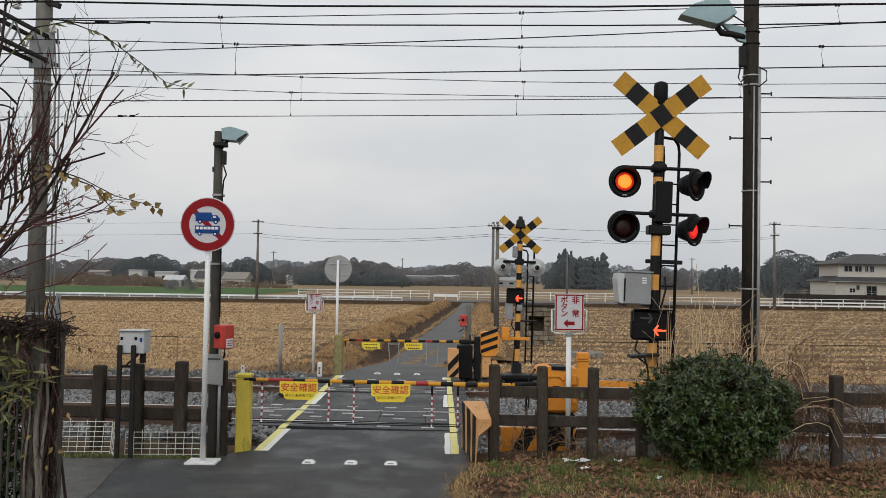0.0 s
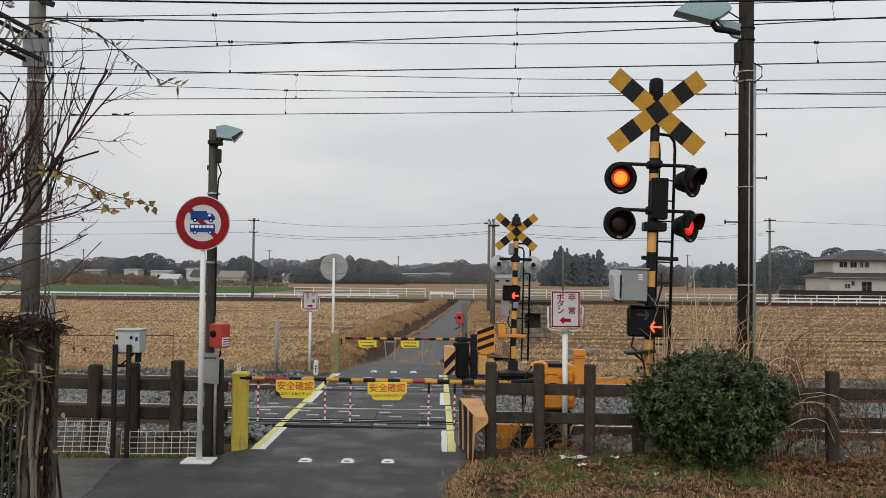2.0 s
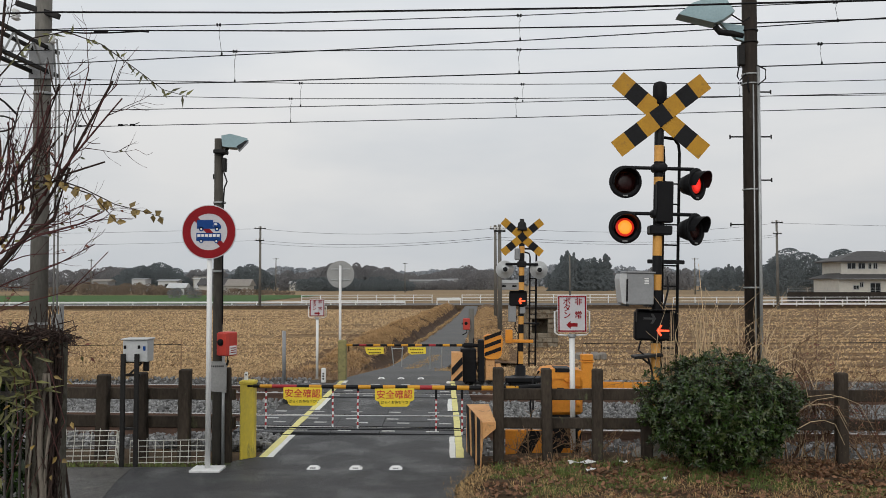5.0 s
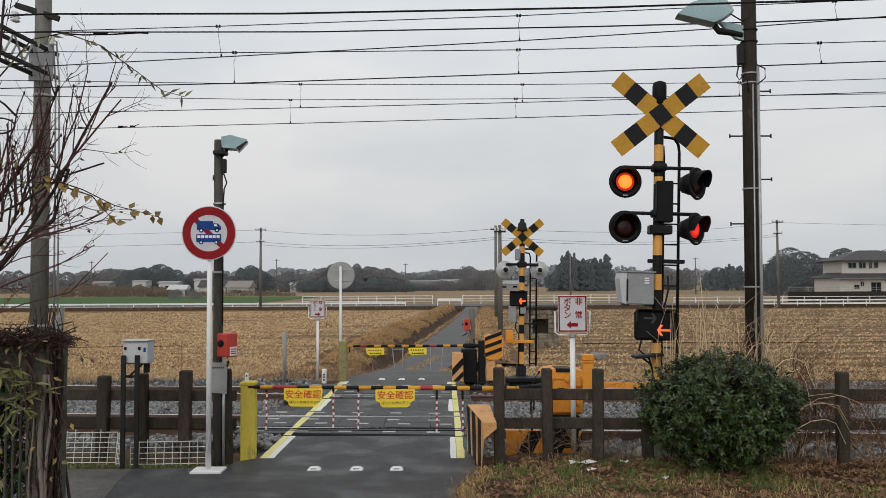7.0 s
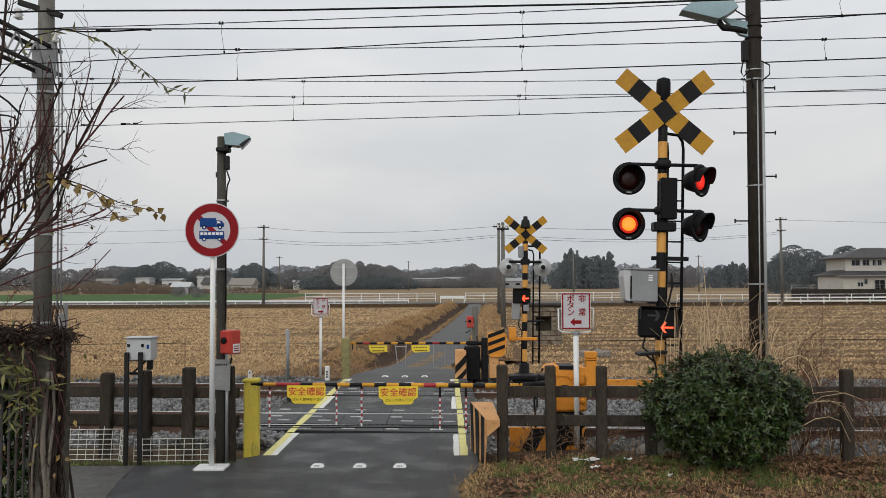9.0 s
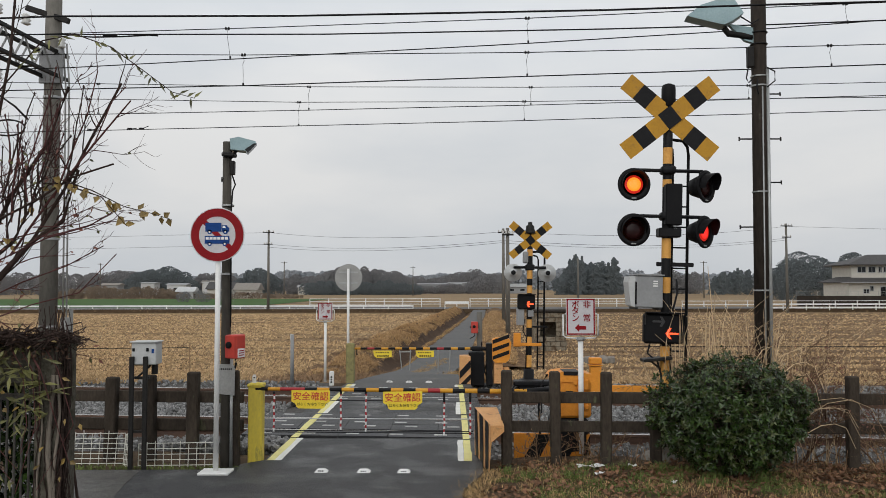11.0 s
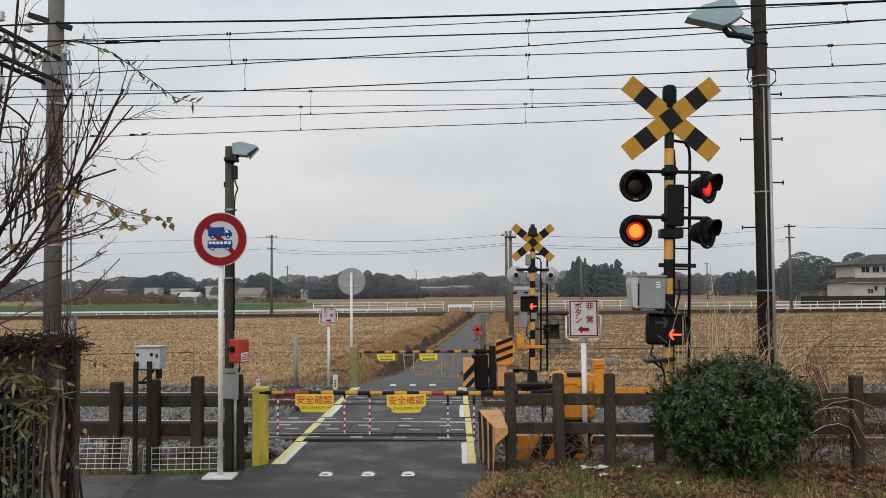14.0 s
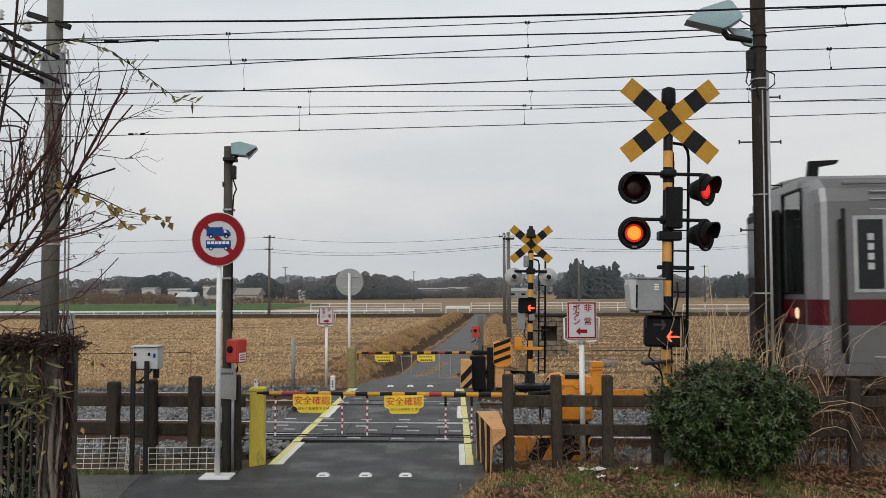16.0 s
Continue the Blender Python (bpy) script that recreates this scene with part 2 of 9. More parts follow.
DARK_STEEL = mat("dark_steel", (0.03, 0.029, 0.028), (0.016, 0.0155, 0.015), 0.6, metal=0.4, scale=9, stain=(0.09, 0.05, 0.03), stain_at=0.72, spec=0.2)
GALV = mat("galvanised_steel", (0.42, 0.43, 0.43), (0.30, 0.31, 0.31), 0.5, metal=0.6, scale=8)
MESH_WIRE = mat("cream_wire", (0.66, 0.66, 0.60), (0.52, 0.51, 0.46), 0.5, scale=10)
LAMP_BLUE = mat("pale_blue_lamp_paint", (0.30, 0.43, 0.46), (0.23, 0.34, 0.37), 0.4, scale=5, stain=(0.19, 0.25, 0.26), stain_at=0.74)
CABLE = mat("black_cable", (0.02, 0.02, 0.022), (0.013, 0.013, 0.014), 0.6, scale=20, spec=0.1)
COPPER = mat("dark_wire", (0.02, 0.02, 0.021), (0.014, 0.014, 0.015), 0.6, metal=0.3, scale=20, spec=0.1)
PORCELAIN = mat("white_porcelain", (0.68, 0.68, 0.66), (0.56, 0.56, 0.54), 0.25, scale=9)
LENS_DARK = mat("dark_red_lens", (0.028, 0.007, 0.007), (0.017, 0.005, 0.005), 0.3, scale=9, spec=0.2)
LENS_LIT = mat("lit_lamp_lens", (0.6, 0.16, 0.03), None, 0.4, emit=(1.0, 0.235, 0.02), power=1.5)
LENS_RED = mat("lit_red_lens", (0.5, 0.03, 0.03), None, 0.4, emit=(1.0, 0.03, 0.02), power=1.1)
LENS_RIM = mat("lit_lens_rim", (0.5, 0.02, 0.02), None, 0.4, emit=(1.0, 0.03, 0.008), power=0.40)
ARROW_LIT = mat("lit_arrow", (0.5, 0.04, 0.02), None, 0.4, emit=(1.0, 0.075, 0.02), power=2.4)
ARROW_DARK = mat("unlit_arrow", (0.035, 0.035, 0.037), (0.025, 0.025, 0.026), 0.5)
RED_PLAS = mat("red_plastic", (0.36, 0.016, 0.022), (0.28, 0.012, 0.018), 0.5, scale=8)
HEADING_RED = mat("red_heading_paint", (0.58, 0.055, 0.03), (0.48, 0.04, 0.025), 0.5, scale=8)
BARK = mat("dark_twig_bark", (0.06, 0.04, 0.033), (0.028, 0.02, 0.018), 0.85, scale=8, bump=0.4, spec=0.1)
TWIG_RED = mat("reddish_twig", (0.115, 0.046, 0.042), (0.055, 0.026, 0.026), 0.8, scale=8, spec=0.15)
TWIG_RUST = mat("rusty_bare_twig", (0.165, 0.098, 0.064), (0.080, 0.048, 0.032), 0.9, scale=6, island=0.3, spec=0.1)
TWIG_DRY = mat("dry_twig", (0.33, 0.215, 0.125), (0.18, 0.115, 0.07), 0.9, scale=6, island=0.3, spec=0.15)
LEAF_EVER = mat("evergreen_leaf", (0.042, 0.075, 0.015), (0.010, 0.023, 0.006), 0.22, scale=5, island=0.6, spec=0.42)
LEAF_OLD = mat("older_evergreen_leaf", (0.080, 0.100, 0.026), (0.034, 0.050, 0.013), 0.32, scale=5, island=0.4)
SCRUB = mat("brown_scrub", (0.235, 0.185, 0.14), (0.15, 0.12, 0.095), 0.95, scale=0.4, island=0.2, spec=0.0)
LEAF_OLIVE = mat("olive_leaf", (0.16, 0.155, 0.048), (0.072, 0.074, 0.024), 0.5, scale=6, island=0.45)
LEAF_YEL = mat("yellowed_leaf", (0.27, 0.18, 0.045), (0.14, 0.095, 0.03), 0.55, scale=6, island=0.3)
LEAF_RED = mat("reddened_leaf", (0.20, 0.07, 0.045), (0.11, 0.04, 0.03), 0.6, scale=6, island=0.3)
# Air haze is mixed into both far tree colours: paler, greyer, bluer.
WOODS = mat("hazed_tree_foliage", (0.140, 0.158, 0.166), (0.104, 0.119, 0.126), 0.95, scale=0.25, island=0.12, spec=0.0)
WOODS_BROWN = mat("hazed_bare_trees", (0.205, 0.200, 0.202), (0.155, 0.155, 0.160), 0.95, scale=0.25, island=0.12, spec=0.0)
# Horizon trees: the thickest distance haze, painted in as pale blue-grey.
WOODS_HAZE = mat("hazed_hill_woods", (0.3, 0.32, 0.345), (0.24, 0.26, 0.285), 0.95, scale=0.1, island=0.2, spec=0.0)
HOUSE_WALL = mat("cream_house_wall", (0.52, 0.50, 0.45), (0.43, 0.41, 0.37), 0.85, scale=1.5)
ROOF_TILE = mat("dark_roof_tile", (0.075, 0.072, 0.072), (0.045, 0.043, 0.043), 0.6, scale=2, bump=0.4, bscale=12, spec=0.2)
GLASS_DARK = mat("dark_window_glass", (0.014, 0.016, 0.018), (0.008, 0.009, 0.01), 0.12, scale=3, spec=0.3)
CAB_PANE = bpy.data.materials.new("clear_cab_glass")
CAB_PANE.use_nodes = True
for key, value in (("Base Color", (0.80, 0.90, 0.86, 1)), ("Roughness", 0.02), ("Transmission Weight", 1.0), ("IOR", 1.40)):
    CAB_PANE.node_tree.nodes["Principled BSDF"].inputs[key].default_value = value
CAB_LINING = mat("cab_lining", (0.46, 0.54, 0.50), (0.38, 0.45, 0.42), 0.7, scale=2)
CAB_GLOW = mat("cab_lamp_glow", (0.8, 0.85, 0.8), None, 0.4, emit=(0.85, 1.0, 0.92), power=9.0)
STEEL_TRAIN = mat("stainless_train_skin", (0.175, 0.172, 0.172), (0.140, 0.138, 0.138), 0.5, metal=0.75, scale=1.5, stretch=(0.2, 1, 1))
TRAIN_ROOF = mat("train_roof_grey", (0.19, 0.19, 0.195), (0.145, 0.145, 0.15), 0.7, scale=2)
TRAIN_FRONT = mat("grey_train_front", (0.29, 0.29, 0.295), (0.24, 0.24, 0.245), 0.36, metal=0.6, scale=2)
TRAIN_RED = mat("maroon_band", (0.085, 0.006, 0.012), (0.065, 0.005, 0.009), 0.4, scale=3, spec=0.2)
TRAIN_UNDER = mat("underframe_grime", (0.05, 0.046, 0.042), (0.026, 0.024, 0.022), 0.85, scale=4)
HEADLIGHT = mat("headlight_glow", (0.9, 0.8, 0.6), None, 0.3, emit=(1.0, 0.66, 0.32), power=0.8)


# ---- mesh tools ----
class Shape:
    """Collects rings, boxes and plates of one part."""

    def __init__(self):
        self.v, self.f, self.m, self.k = [], [], [], 0

    def mat(self, k):
        self.k = k
        return self

    def add(self, verts, faces):
        o = len(self.v)
        self.v.extend(tuple(p) for p in verts)
        self.f.extend(tuple(i + o for i in face) for face in faces)
        self.m.extend([self.k] * len(faces))
        return self

    def box(self, c, s, b=0.004, turn=None):
        """A box with chamfered edges: centre, full sizes, chamfer, turn in degrees about z or a matrix."""
        h = [max(x / 2, 1e-4) for x in s]
        b = min(b, min(h) * 0.45)
        vs, idx = [], {}
        for sx in (-1, 1):
            for sy in (-1, 1):
                for sz in (-1, 1):
                    for ax in range(3):
                        q = [sx * (h[0] - b), sy * (h[1] - b), sz * (h[2] - b)]
                        q[ax] = (sx, sy, sz)[ax] * h[ax]
                        idx[(sx, sy, sz, ax)] = len(vs)
                        vs.append(Vector(q))
        fs = []
        for ax in range(3):
            u, w = (ax + 1) % 3, (ax + 2) % 3
            for s1 in (-1, 1):
                ring = []
                for a, d in ((-1, -1), (1, -1), (1, 1), (-1, 1)):
                    k = [0, 0, 0]
                    k[ax], k[u], k[w] = s1, a, d
                    ring.append(idx[(*k, ax)])
                fs.append(ring if s1 > 0 else ring[::-1])
                for s2 in (-1, 1):
                    k0, k1 = [0, 0, 0], [0, 0, 0]
                    k0[u] = k1[u] = s1
                    k0[w] = k1[w] = s2
                    k0[ax], k1[ax] = -1, 1
                    e = [idx[(*k0, u)], idx[(*k1, u)], idx[(*k1, w)], idx[(*k0, w)]]
                    fs.append(e if s1 * s2 > 0 else e[::-1])
        for sx in (-1, 1):
            for sy in (-1, 1):
                for sz in (-1, 1):
                    t = [idx[(sx, sy, sz, a)] for a in range(3)]
                    fs.append(t if sx * sy * sz > 0 else t[::-1])
        m = turn if isinstance(turn, Matrix) else Matrix.Rotation(radians(turn or 0), 4, "Z")
        c = Vector(c)
        return self.add([m @ p + c for p in vs], fs)

    def rod(self, a, b, r, r2=None, n=10, caps=True):
        a, b = Vector(a), Vector(b)
        q = (b - a).to_track_quat("Z", "Y")
        r2 = r if r2 is None else r2
        vs = []
        for p, rad in ((a, r), (b, r2)):
            vs += [p + q @ Vector((rad * math.cos(2 * math.pi * i / n), rad * math.sin(2 * math.pi * i / n), 0)) for i in range(n)]
        fs = [(i, (i + 1) % n, n + (i + 1) % n, n + i) for i in range(n)]
        if caps:
            fs += [tuple(range(n))[::-1], tuple(range(n, 2 * n))]
        return self.add(vs, fs)

    def tube(self, pts, r, n=6, r_end=None):
        pts = [Vector(p) for p in pts]
        k = len(pts)
        vs = []
        for i, p in enumerate(pts):
            d = (pts[min(i + 1, k - 1)] - pts[max(i - 1, 0)]).normalized()
            ref = Vector((0, 0, 1)) if abs(d.z) < 0.9 else Vector((1, 0, 0))
            u = d.cross(ref).normalized()
            w = d.cross(u)
            rad = r if r_end is None else r + (r_end - r) * i / max(1, k - 1)
            vs += [p + rad * (math.cos(2 * math.pi * j / n) * u + math.sin(2 * math.pi * j / n) * w) for j in range(n)]
        fs = [(i * n + j, i * n + (j + 1) % n, (i + 1) * n + (j + 1) % n, (i + 1) * n + j) for i in range(k - 1) for j in range(n)]
        fs += [tuple(range(n))[::-1], tuple(range((k - 1) * n, k * n))]
        return self.add(vs, fs)

    def slab(self, outline, y0, y1, m=None):
        """A plate: an outline in x and z, from y0 to y1, laid by the matrix m."""
        n = len(outline)
        vs = [Vector((x, y0, z)) for x, z in outline] + [Vector((x, y1, z)) for x, z in outline]
        if m:
            vs = [m @ p for p in vs]
        fs = [tuple(range(n)), tuple(range(n, 2 * n))[::-1]] + [(i, n + i, n + (i + 1) % n, (i + 1) % n) for i in range(n)]
        return self.add(vs, fs)

    def lathe(self, c, profile, n=24, axis="Y"):
        """A turned body about an axis through c: (radius, along) pairs."""
        vs = []
        for r, h in profile:
            for i in range(n):
                a = 2 * math.pi * i / n
                u, w = r * math.cos(a), r * math.sin(a)
                vs.append(Vector(c) + (Vector((u, h, w)) if axis == "Y" else Vector((u, w, h)) if axis == "Z" else Vector((h, u, w))))
        k = len(profile)
        fs = [(i * n + j, i * n + (j + 1) % n, (i + 1) * n + (j + 1) % n, (i + 1) * n + j) for i in range(k - 1) for j in range(n)]
        fs += [tuple(range(n))[::-1], tuple(range((k - 1) * n, k * n))]
        return self.add(vs, fs)


def mesh_of(name, shape, materials, smooth=False, fix=True):
    me = bpy.data.meshes.new(name)
    me.from_pydata([tuple(p) for p in shape.v], [], shape.f)
    for m in materials if isinstance(materials, (list, tuple)) else [materials]:
        me.materials.append(m)
    if any(shape.m):
        me.polygons.foreach_set("material_index", shape.m)
    if fix and len(shape.f) < 4000:
        bm = bmesh.new()
        bm.from_mesh(me)
        bmesh.ops.recalc_face_normals(bm, faces=bm.faces)
        bm.to_mesh(me)
        bm.free()
    if smooth:
        me.polygons.foreach_set("use_smooth", [len(p.vertices) == 4 for p in me.polygons])
    me.update()
    return me


def part(name, shape, material, parent=None, label="", smooth=False, fix=True):
    """One mesh object, in world coordinates or in its parent's space, under a thing or a part."""
    ob = new(name, mesh_of(name, shape, material, smooth, fix))
    ob.parent = parent
    return tagged(ob, label)


def thing(name, x, y, z, label, category, group="", kind="", rz=0):
    ob = new(name)
    ob.matrix_basis = pose(x, y, z, 0, 0, rz)
    ob.empty_display_size = 0.1
    return tagged(ob, label, category, group, kind)


def words(name, text, size, material, parent, m, depth=0.0015, label="", bold=0.0):
    """Letters as a thin solid, centred; m lays the x-y plane of the text."""
    cu = bpy.data.curves.new("letters", "FONT")
    cu.body, cu.size, cu.align_x, cu.align_y, cu.extrude = text, size, "CENTER", "CENTER", depth
    cu.resolution_u, cu.offset = 3, size * bold
    tmp = bpy.data.objects.new("letters", cu)
    scene.collection.objects.link(tmp)
    me = bpy.data.meshes.new_from_object(tmp.evaluated_get(bpy.context.evaluated_depsgraph_get()))
    bpy.data.objects.remove(tmp)
    me.name = name
    me.materials.clear()
    me.materials.append(material)
    ob = new(name, me)
    ob.parent, ob.matrix_basis = parent, m
    return tagged(ob, label)


FACE = Matrix.Rotation(radians(90), 4, "X")  # stands a text up, facing the near side
SLOPE = -0.085                                # the tracks' slant across the road
YAW = math.degrees(math.atan(SLOPE))
rng = random.Random(7)


def on_track(x, d):
    """A point of the line parallel to the tracks that crosses x = 0 at d."""
    return d + SLOPE * x



# ---- ground, roads and tracks ----
def lane_left(y):
    pts = [(18, -2.1), (20, -1.75), (22.5, -1.5), (26, -1.3), (30, -1.1), (35, -0.97), (45, -0.2), (57, 0.62), (70, 1.45), (86, 2.4)]
    for (a, b), (c, d) in zip(pts, pts[1:]):
        if y <= c:
            return b + (d - b) * (y - a) / (c - a)
    return 2.4


def ground_height(x, y):
    d = y - SLOPE * x
    n = noise.noise((x * 0.35, y * 0.35, 0.0))
    if d < 10.2:
        return -0.035 + (0.05 * n + 0.03 if x > 0.7 else 0.0)
    if d < 10.7:
        return -0.035 - 0.3 * (d - 10.2) / 0.5
    if d < 17.3:
        return -0.335
    if d < 18.0:
        return -0.335 + 0.26 * (d - 17.3) / 0.7
    dip = lane_left(min(86.0, y)) - x
    if y > 22 and y < 84 and -0.1 < dip < 3.0:
        return -0.5 - 0.7 * min(1.0, (y - 22) / 4)
    if d < 24:
        return -0.075 - 0.425 * (d - 18) / 6
    return -0.5 + 0.03 * n * min(1, (d - 24) / 10)


def sheet(name, xs, ys, height, material, label, category, kind="structure"):
    s = Shape()
    w = len(xs)
    s.v = [(x, y, height(x, y)) for y in ys for x in xs]
    s.f = [(j * w + i, j * w + i + 1, (j + 1) * w + i + 1, (j + 1) * w + i) for j in range(len(ys) - 1) for i in range(w - 1)]
    s.m = [0] * len(s.f)
    ob = part(name, s, material, None, label, True, False)
    return tagged(ob, label, category, "", kind)


def spread(lo, hi, fine_lo, fine_hi, step, grow=1.5):
    out = list(np.arange(fine_lo, fine_hi + 1e-6, step))
    k = step
    while out[-1] < hi:
        k *= grow
        out.append(min(hi, out[-1] + k))
    k = step
    while out[0] > lo:
        k *= grow
        out.insert(0, max(lo, out[0] - k))
    return [float(v) for v in out]


ground = sheet("ground", spread(-2600, 2600, -12, 12, 0.3), spread(-60, 3200, 6.5, 30, 0.25, 1.12), ground_height, [FIELD, SOIL, FIELD_FAR, FIELD_BARE, BED],
               "straw-covered harvested field and brown earth verge", "ground")
for poly in ground.data.polygons:
    cx, cy, _ = poly.center
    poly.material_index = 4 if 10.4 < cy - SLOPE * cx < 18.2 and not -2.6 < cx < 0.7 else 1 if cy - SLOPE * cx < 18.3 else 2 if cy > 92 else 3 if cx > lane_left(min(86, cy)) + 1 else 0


def ribbon(name, rows, material, label, category, thick=0.06):
    """A road strip with thickness: rows of (y, left x, right x, z)."""
    s = Shape()
    for y, a, b, z in rows:
        s.v += [(a, y, z - thick), (a, y, z), (b, y, z), (b, y, z - thick)]
    for i in range(len(rows) - 1):
        o = i * 4
        for j in range(3):
            s.f.append((o + j, o + 4 + j, o + 5 + j, o + 1 + j))
    s.f += [(0, 1, 2, 3), tuple(len(s.v) - k for k in (1, 2, 3, 4))]
    s.m = [0] * len(s.f)
    ob = part(name, s, material, None, label)
    return tagged(ob, label, category, "", "structure")


def wobble(seed, y, amount):
    return amount * noise.noise((seed * 7.3, y * 1.1, 0.0))


near_rows = [(y, -9.0 if y < 9.25 else -2.55 if y < 9.7 else -2.24 + 0.07 * (y - 9.8), (0.10 if y < 8.3 else 0.10 + 0.26 * min(1, (y - 8.3) / 0.9)) + wobble(1, y, 0.05), 0.0)
             for y in [-30, -10, 0, 4, 6, 7] + [7.4 + 0.2 * i for i in range(10)] + [9.3, 9.5, 9.8, 10.2, 10.8, 11.2]]
ribbon("road", near_rows, ASPHALT, "damp dark asphalt lane leading onto the crossing", "road")
ribbon("old_paving", [(-6, -9.0, -3.0, 0.004), (6, -9.0, -3.05, 0.004), (7.0, -9.0, -3.2, 0.004), (7.9, -9.0, -3.28, 0.004), (8.6, -9.0, -3.42, 0.004), (9.24, -9.0, -3.5, 0.004)], OLD_PAVING,
       "rough stony old asphalt at the lane edge", "road", 0.01)
ribbon("road_between_tracks", [(13.3, -2.45, 0.5, -0.002), (14.0, -2.45, 0.5, -0.002), (14.9, -2.4, 0.5, -0.002)], ASPHALT,
       "dark asphalt patch between the two tracks", "road")
far_rows = [(16.95, -2.3, 0.45, 0.0), (17.6, -2.25, 0.4, 0.0), (18.4, -2.05, 0.3, 0.0), (20, -1.75, 0.16, -0.06), (22.5, -1.5, 0.10, -0.22),
            (26, -1.3, 0.40, -0.36), (30, -1.1, 0.72, -0.43), (35, -0.97, 0.92, -0.46), (45, -0.2, 1.45, -0.46), (57, 0.62, 2.05, -0.46), (70, 1.45, 2.85, -0.46), (86, 2.4, 3.7, -0.20)]
ribbon("far_lane", far_rows, ROAD_OLD, "narrow pale asphalt farm lane between the fields", "road")

# rubber crossing panels, each a piece, with white slots between them
deck = thing("crossing_deck", 0, 0, 0, "dark rubber level crossing panels with white slots", "crossing deck", kind="structure")


def quad_on_track(s, x0, x1, d0, d1, z0, z1):
    vs = []
    for z in (z0, z1):
        vs += [(x, on_track(x, d), z) for x, d in ((x0, d0), (x1, d0), (x1, d1), (x0, d1))]
    s.add(vs, [(0, 3, 2, 1), (4, 5, 6, 7), (0, 1, 5, 4), (1, 2, 6, 5), (2, 3, 7, 6), (3, 0, 4, 7)])


RAILS = (11.72, 12.79, 15.33, 16.40)
for r0, r1 in ((11.72, 12.79), (15.33, 16.40)):
    for d0, d1 in ((r0 - 0.46, r0 - 0.05), (r0 + 0.09, (r0 + r1) / 2 - 0.005), ((r0 + r1) / 2 + 0.005, r1 - 0.09), (r1 + 0.05, r1 + 0.46)):
        for i in range(5):
            x0 = -2.95 + i * 0.69
            s = Shape()
            quad_on_track(s, x0, x0 + 0.682, d0, d1, -0.12, 0.004 + rng.uniform(-0.002, 0.002))
            part("rubber_panel", s, RUBBER, deck)
    for k, d in enumerate((r0 - 0.30, r0 + 0.36, r1 - 0.36, r1 + 0.30)):
        for i in range(5):
            x0 = -2.72 + i * 0.62 + (0.18 if k in (1,) else 0.0)
            s = Shape()
            quad_on_track(s, x0, x0 + 0.18, d - 0.036, d + 0.036, 0.002, 0.0085)
            part("white_slot", s, SLOT_WHITE, deck)


def rail_piece(d):
    """One rail: foot, web and head, with the worn running face as a part."""
    t = thing("rail", 0, on_track(0, d), 0, "rusty steel rail with a polished running head", "rail", "rails of the two tracks", "structure", YAW)
    s = Shape()
    prof = [(-0.062, -0.16), (-0.062, -0.147), (-0.010, -0.130), (-0.010, -0.045), (-0.034, -0.035), (-0.034, -0.004), (0.034, -0.004), (0.034, -0.035),
            (0.010, -0.045), (0.010, -0.130), (0.062, -0.147), (0.062, -0.16)]
    n = len(prof)
    xs = (-120.0, 440.0)
    s.v = [(x, a, b) for x in xs for a, b in prof]
    s.f = [(i, (i + 1) % n, n + (i + 1) % n, n + i) for i in range(n)]
    s.m = [0] * n
    part("rail_body", s, RAIL_RUST, t)
    s = Shape()
    s.box((160.0, 0.0, -0.002), (560.0, 0.050, 0.008), 0.002)
    part("running_head", s, RAIL_TOP, t, "polished rail head")


for d in RAILS:
    rail_piece(d)

# sleepers and ballast
for dc in (12.255, 15.865):
    s = Shape()
    for i in range(-60, 110):
        x = i * 0.6
        if -3.0 < x < 0.55:
            continue
        s.box((x, on_track(x, dc), -0.235), (0.22, 2.0, 0.15), 0.02, YAW)
    tagged(part("sleepers", s, SLEEPER, None, "grimy concrete sleepers sunk in ballast", fix=False), "", "sleepers", "", "stuff")


def bed_height(d, x):
    edge = min(d - 10.45, 17.55 - d)
    return -0.33 + min(0.185, 0.33 * max(0.0, edge)) + 0.02 * noise.noise((x * 1.7, d * 1.7, 3.0))


bed = Shape()
bx, bd = spread(-120, 420, -12, 12, 0.4), [10.45 + 0.25 * i for i in range(29)]
bed.v = [(x, on_track(x, d), bed_height(d, x) if -0.1 < d - 10.45 else -0.33) for d in bd for x in bx]
bed.f = [(j * len(bx) + i, j * len(bx) + i + 1, (j + 1) * len(bx) + i + 1, (j + 1) * len(bx) + i) for j in range(len(bd) - 1) for i in range(len(bx) - 1)]
bed.m = [0] * len(bed.f)
tagged(part("ballast_bed", bed, BED, None, "dark grey ballast bed under the tracks", True, False), "", "ballast", "", "structure")


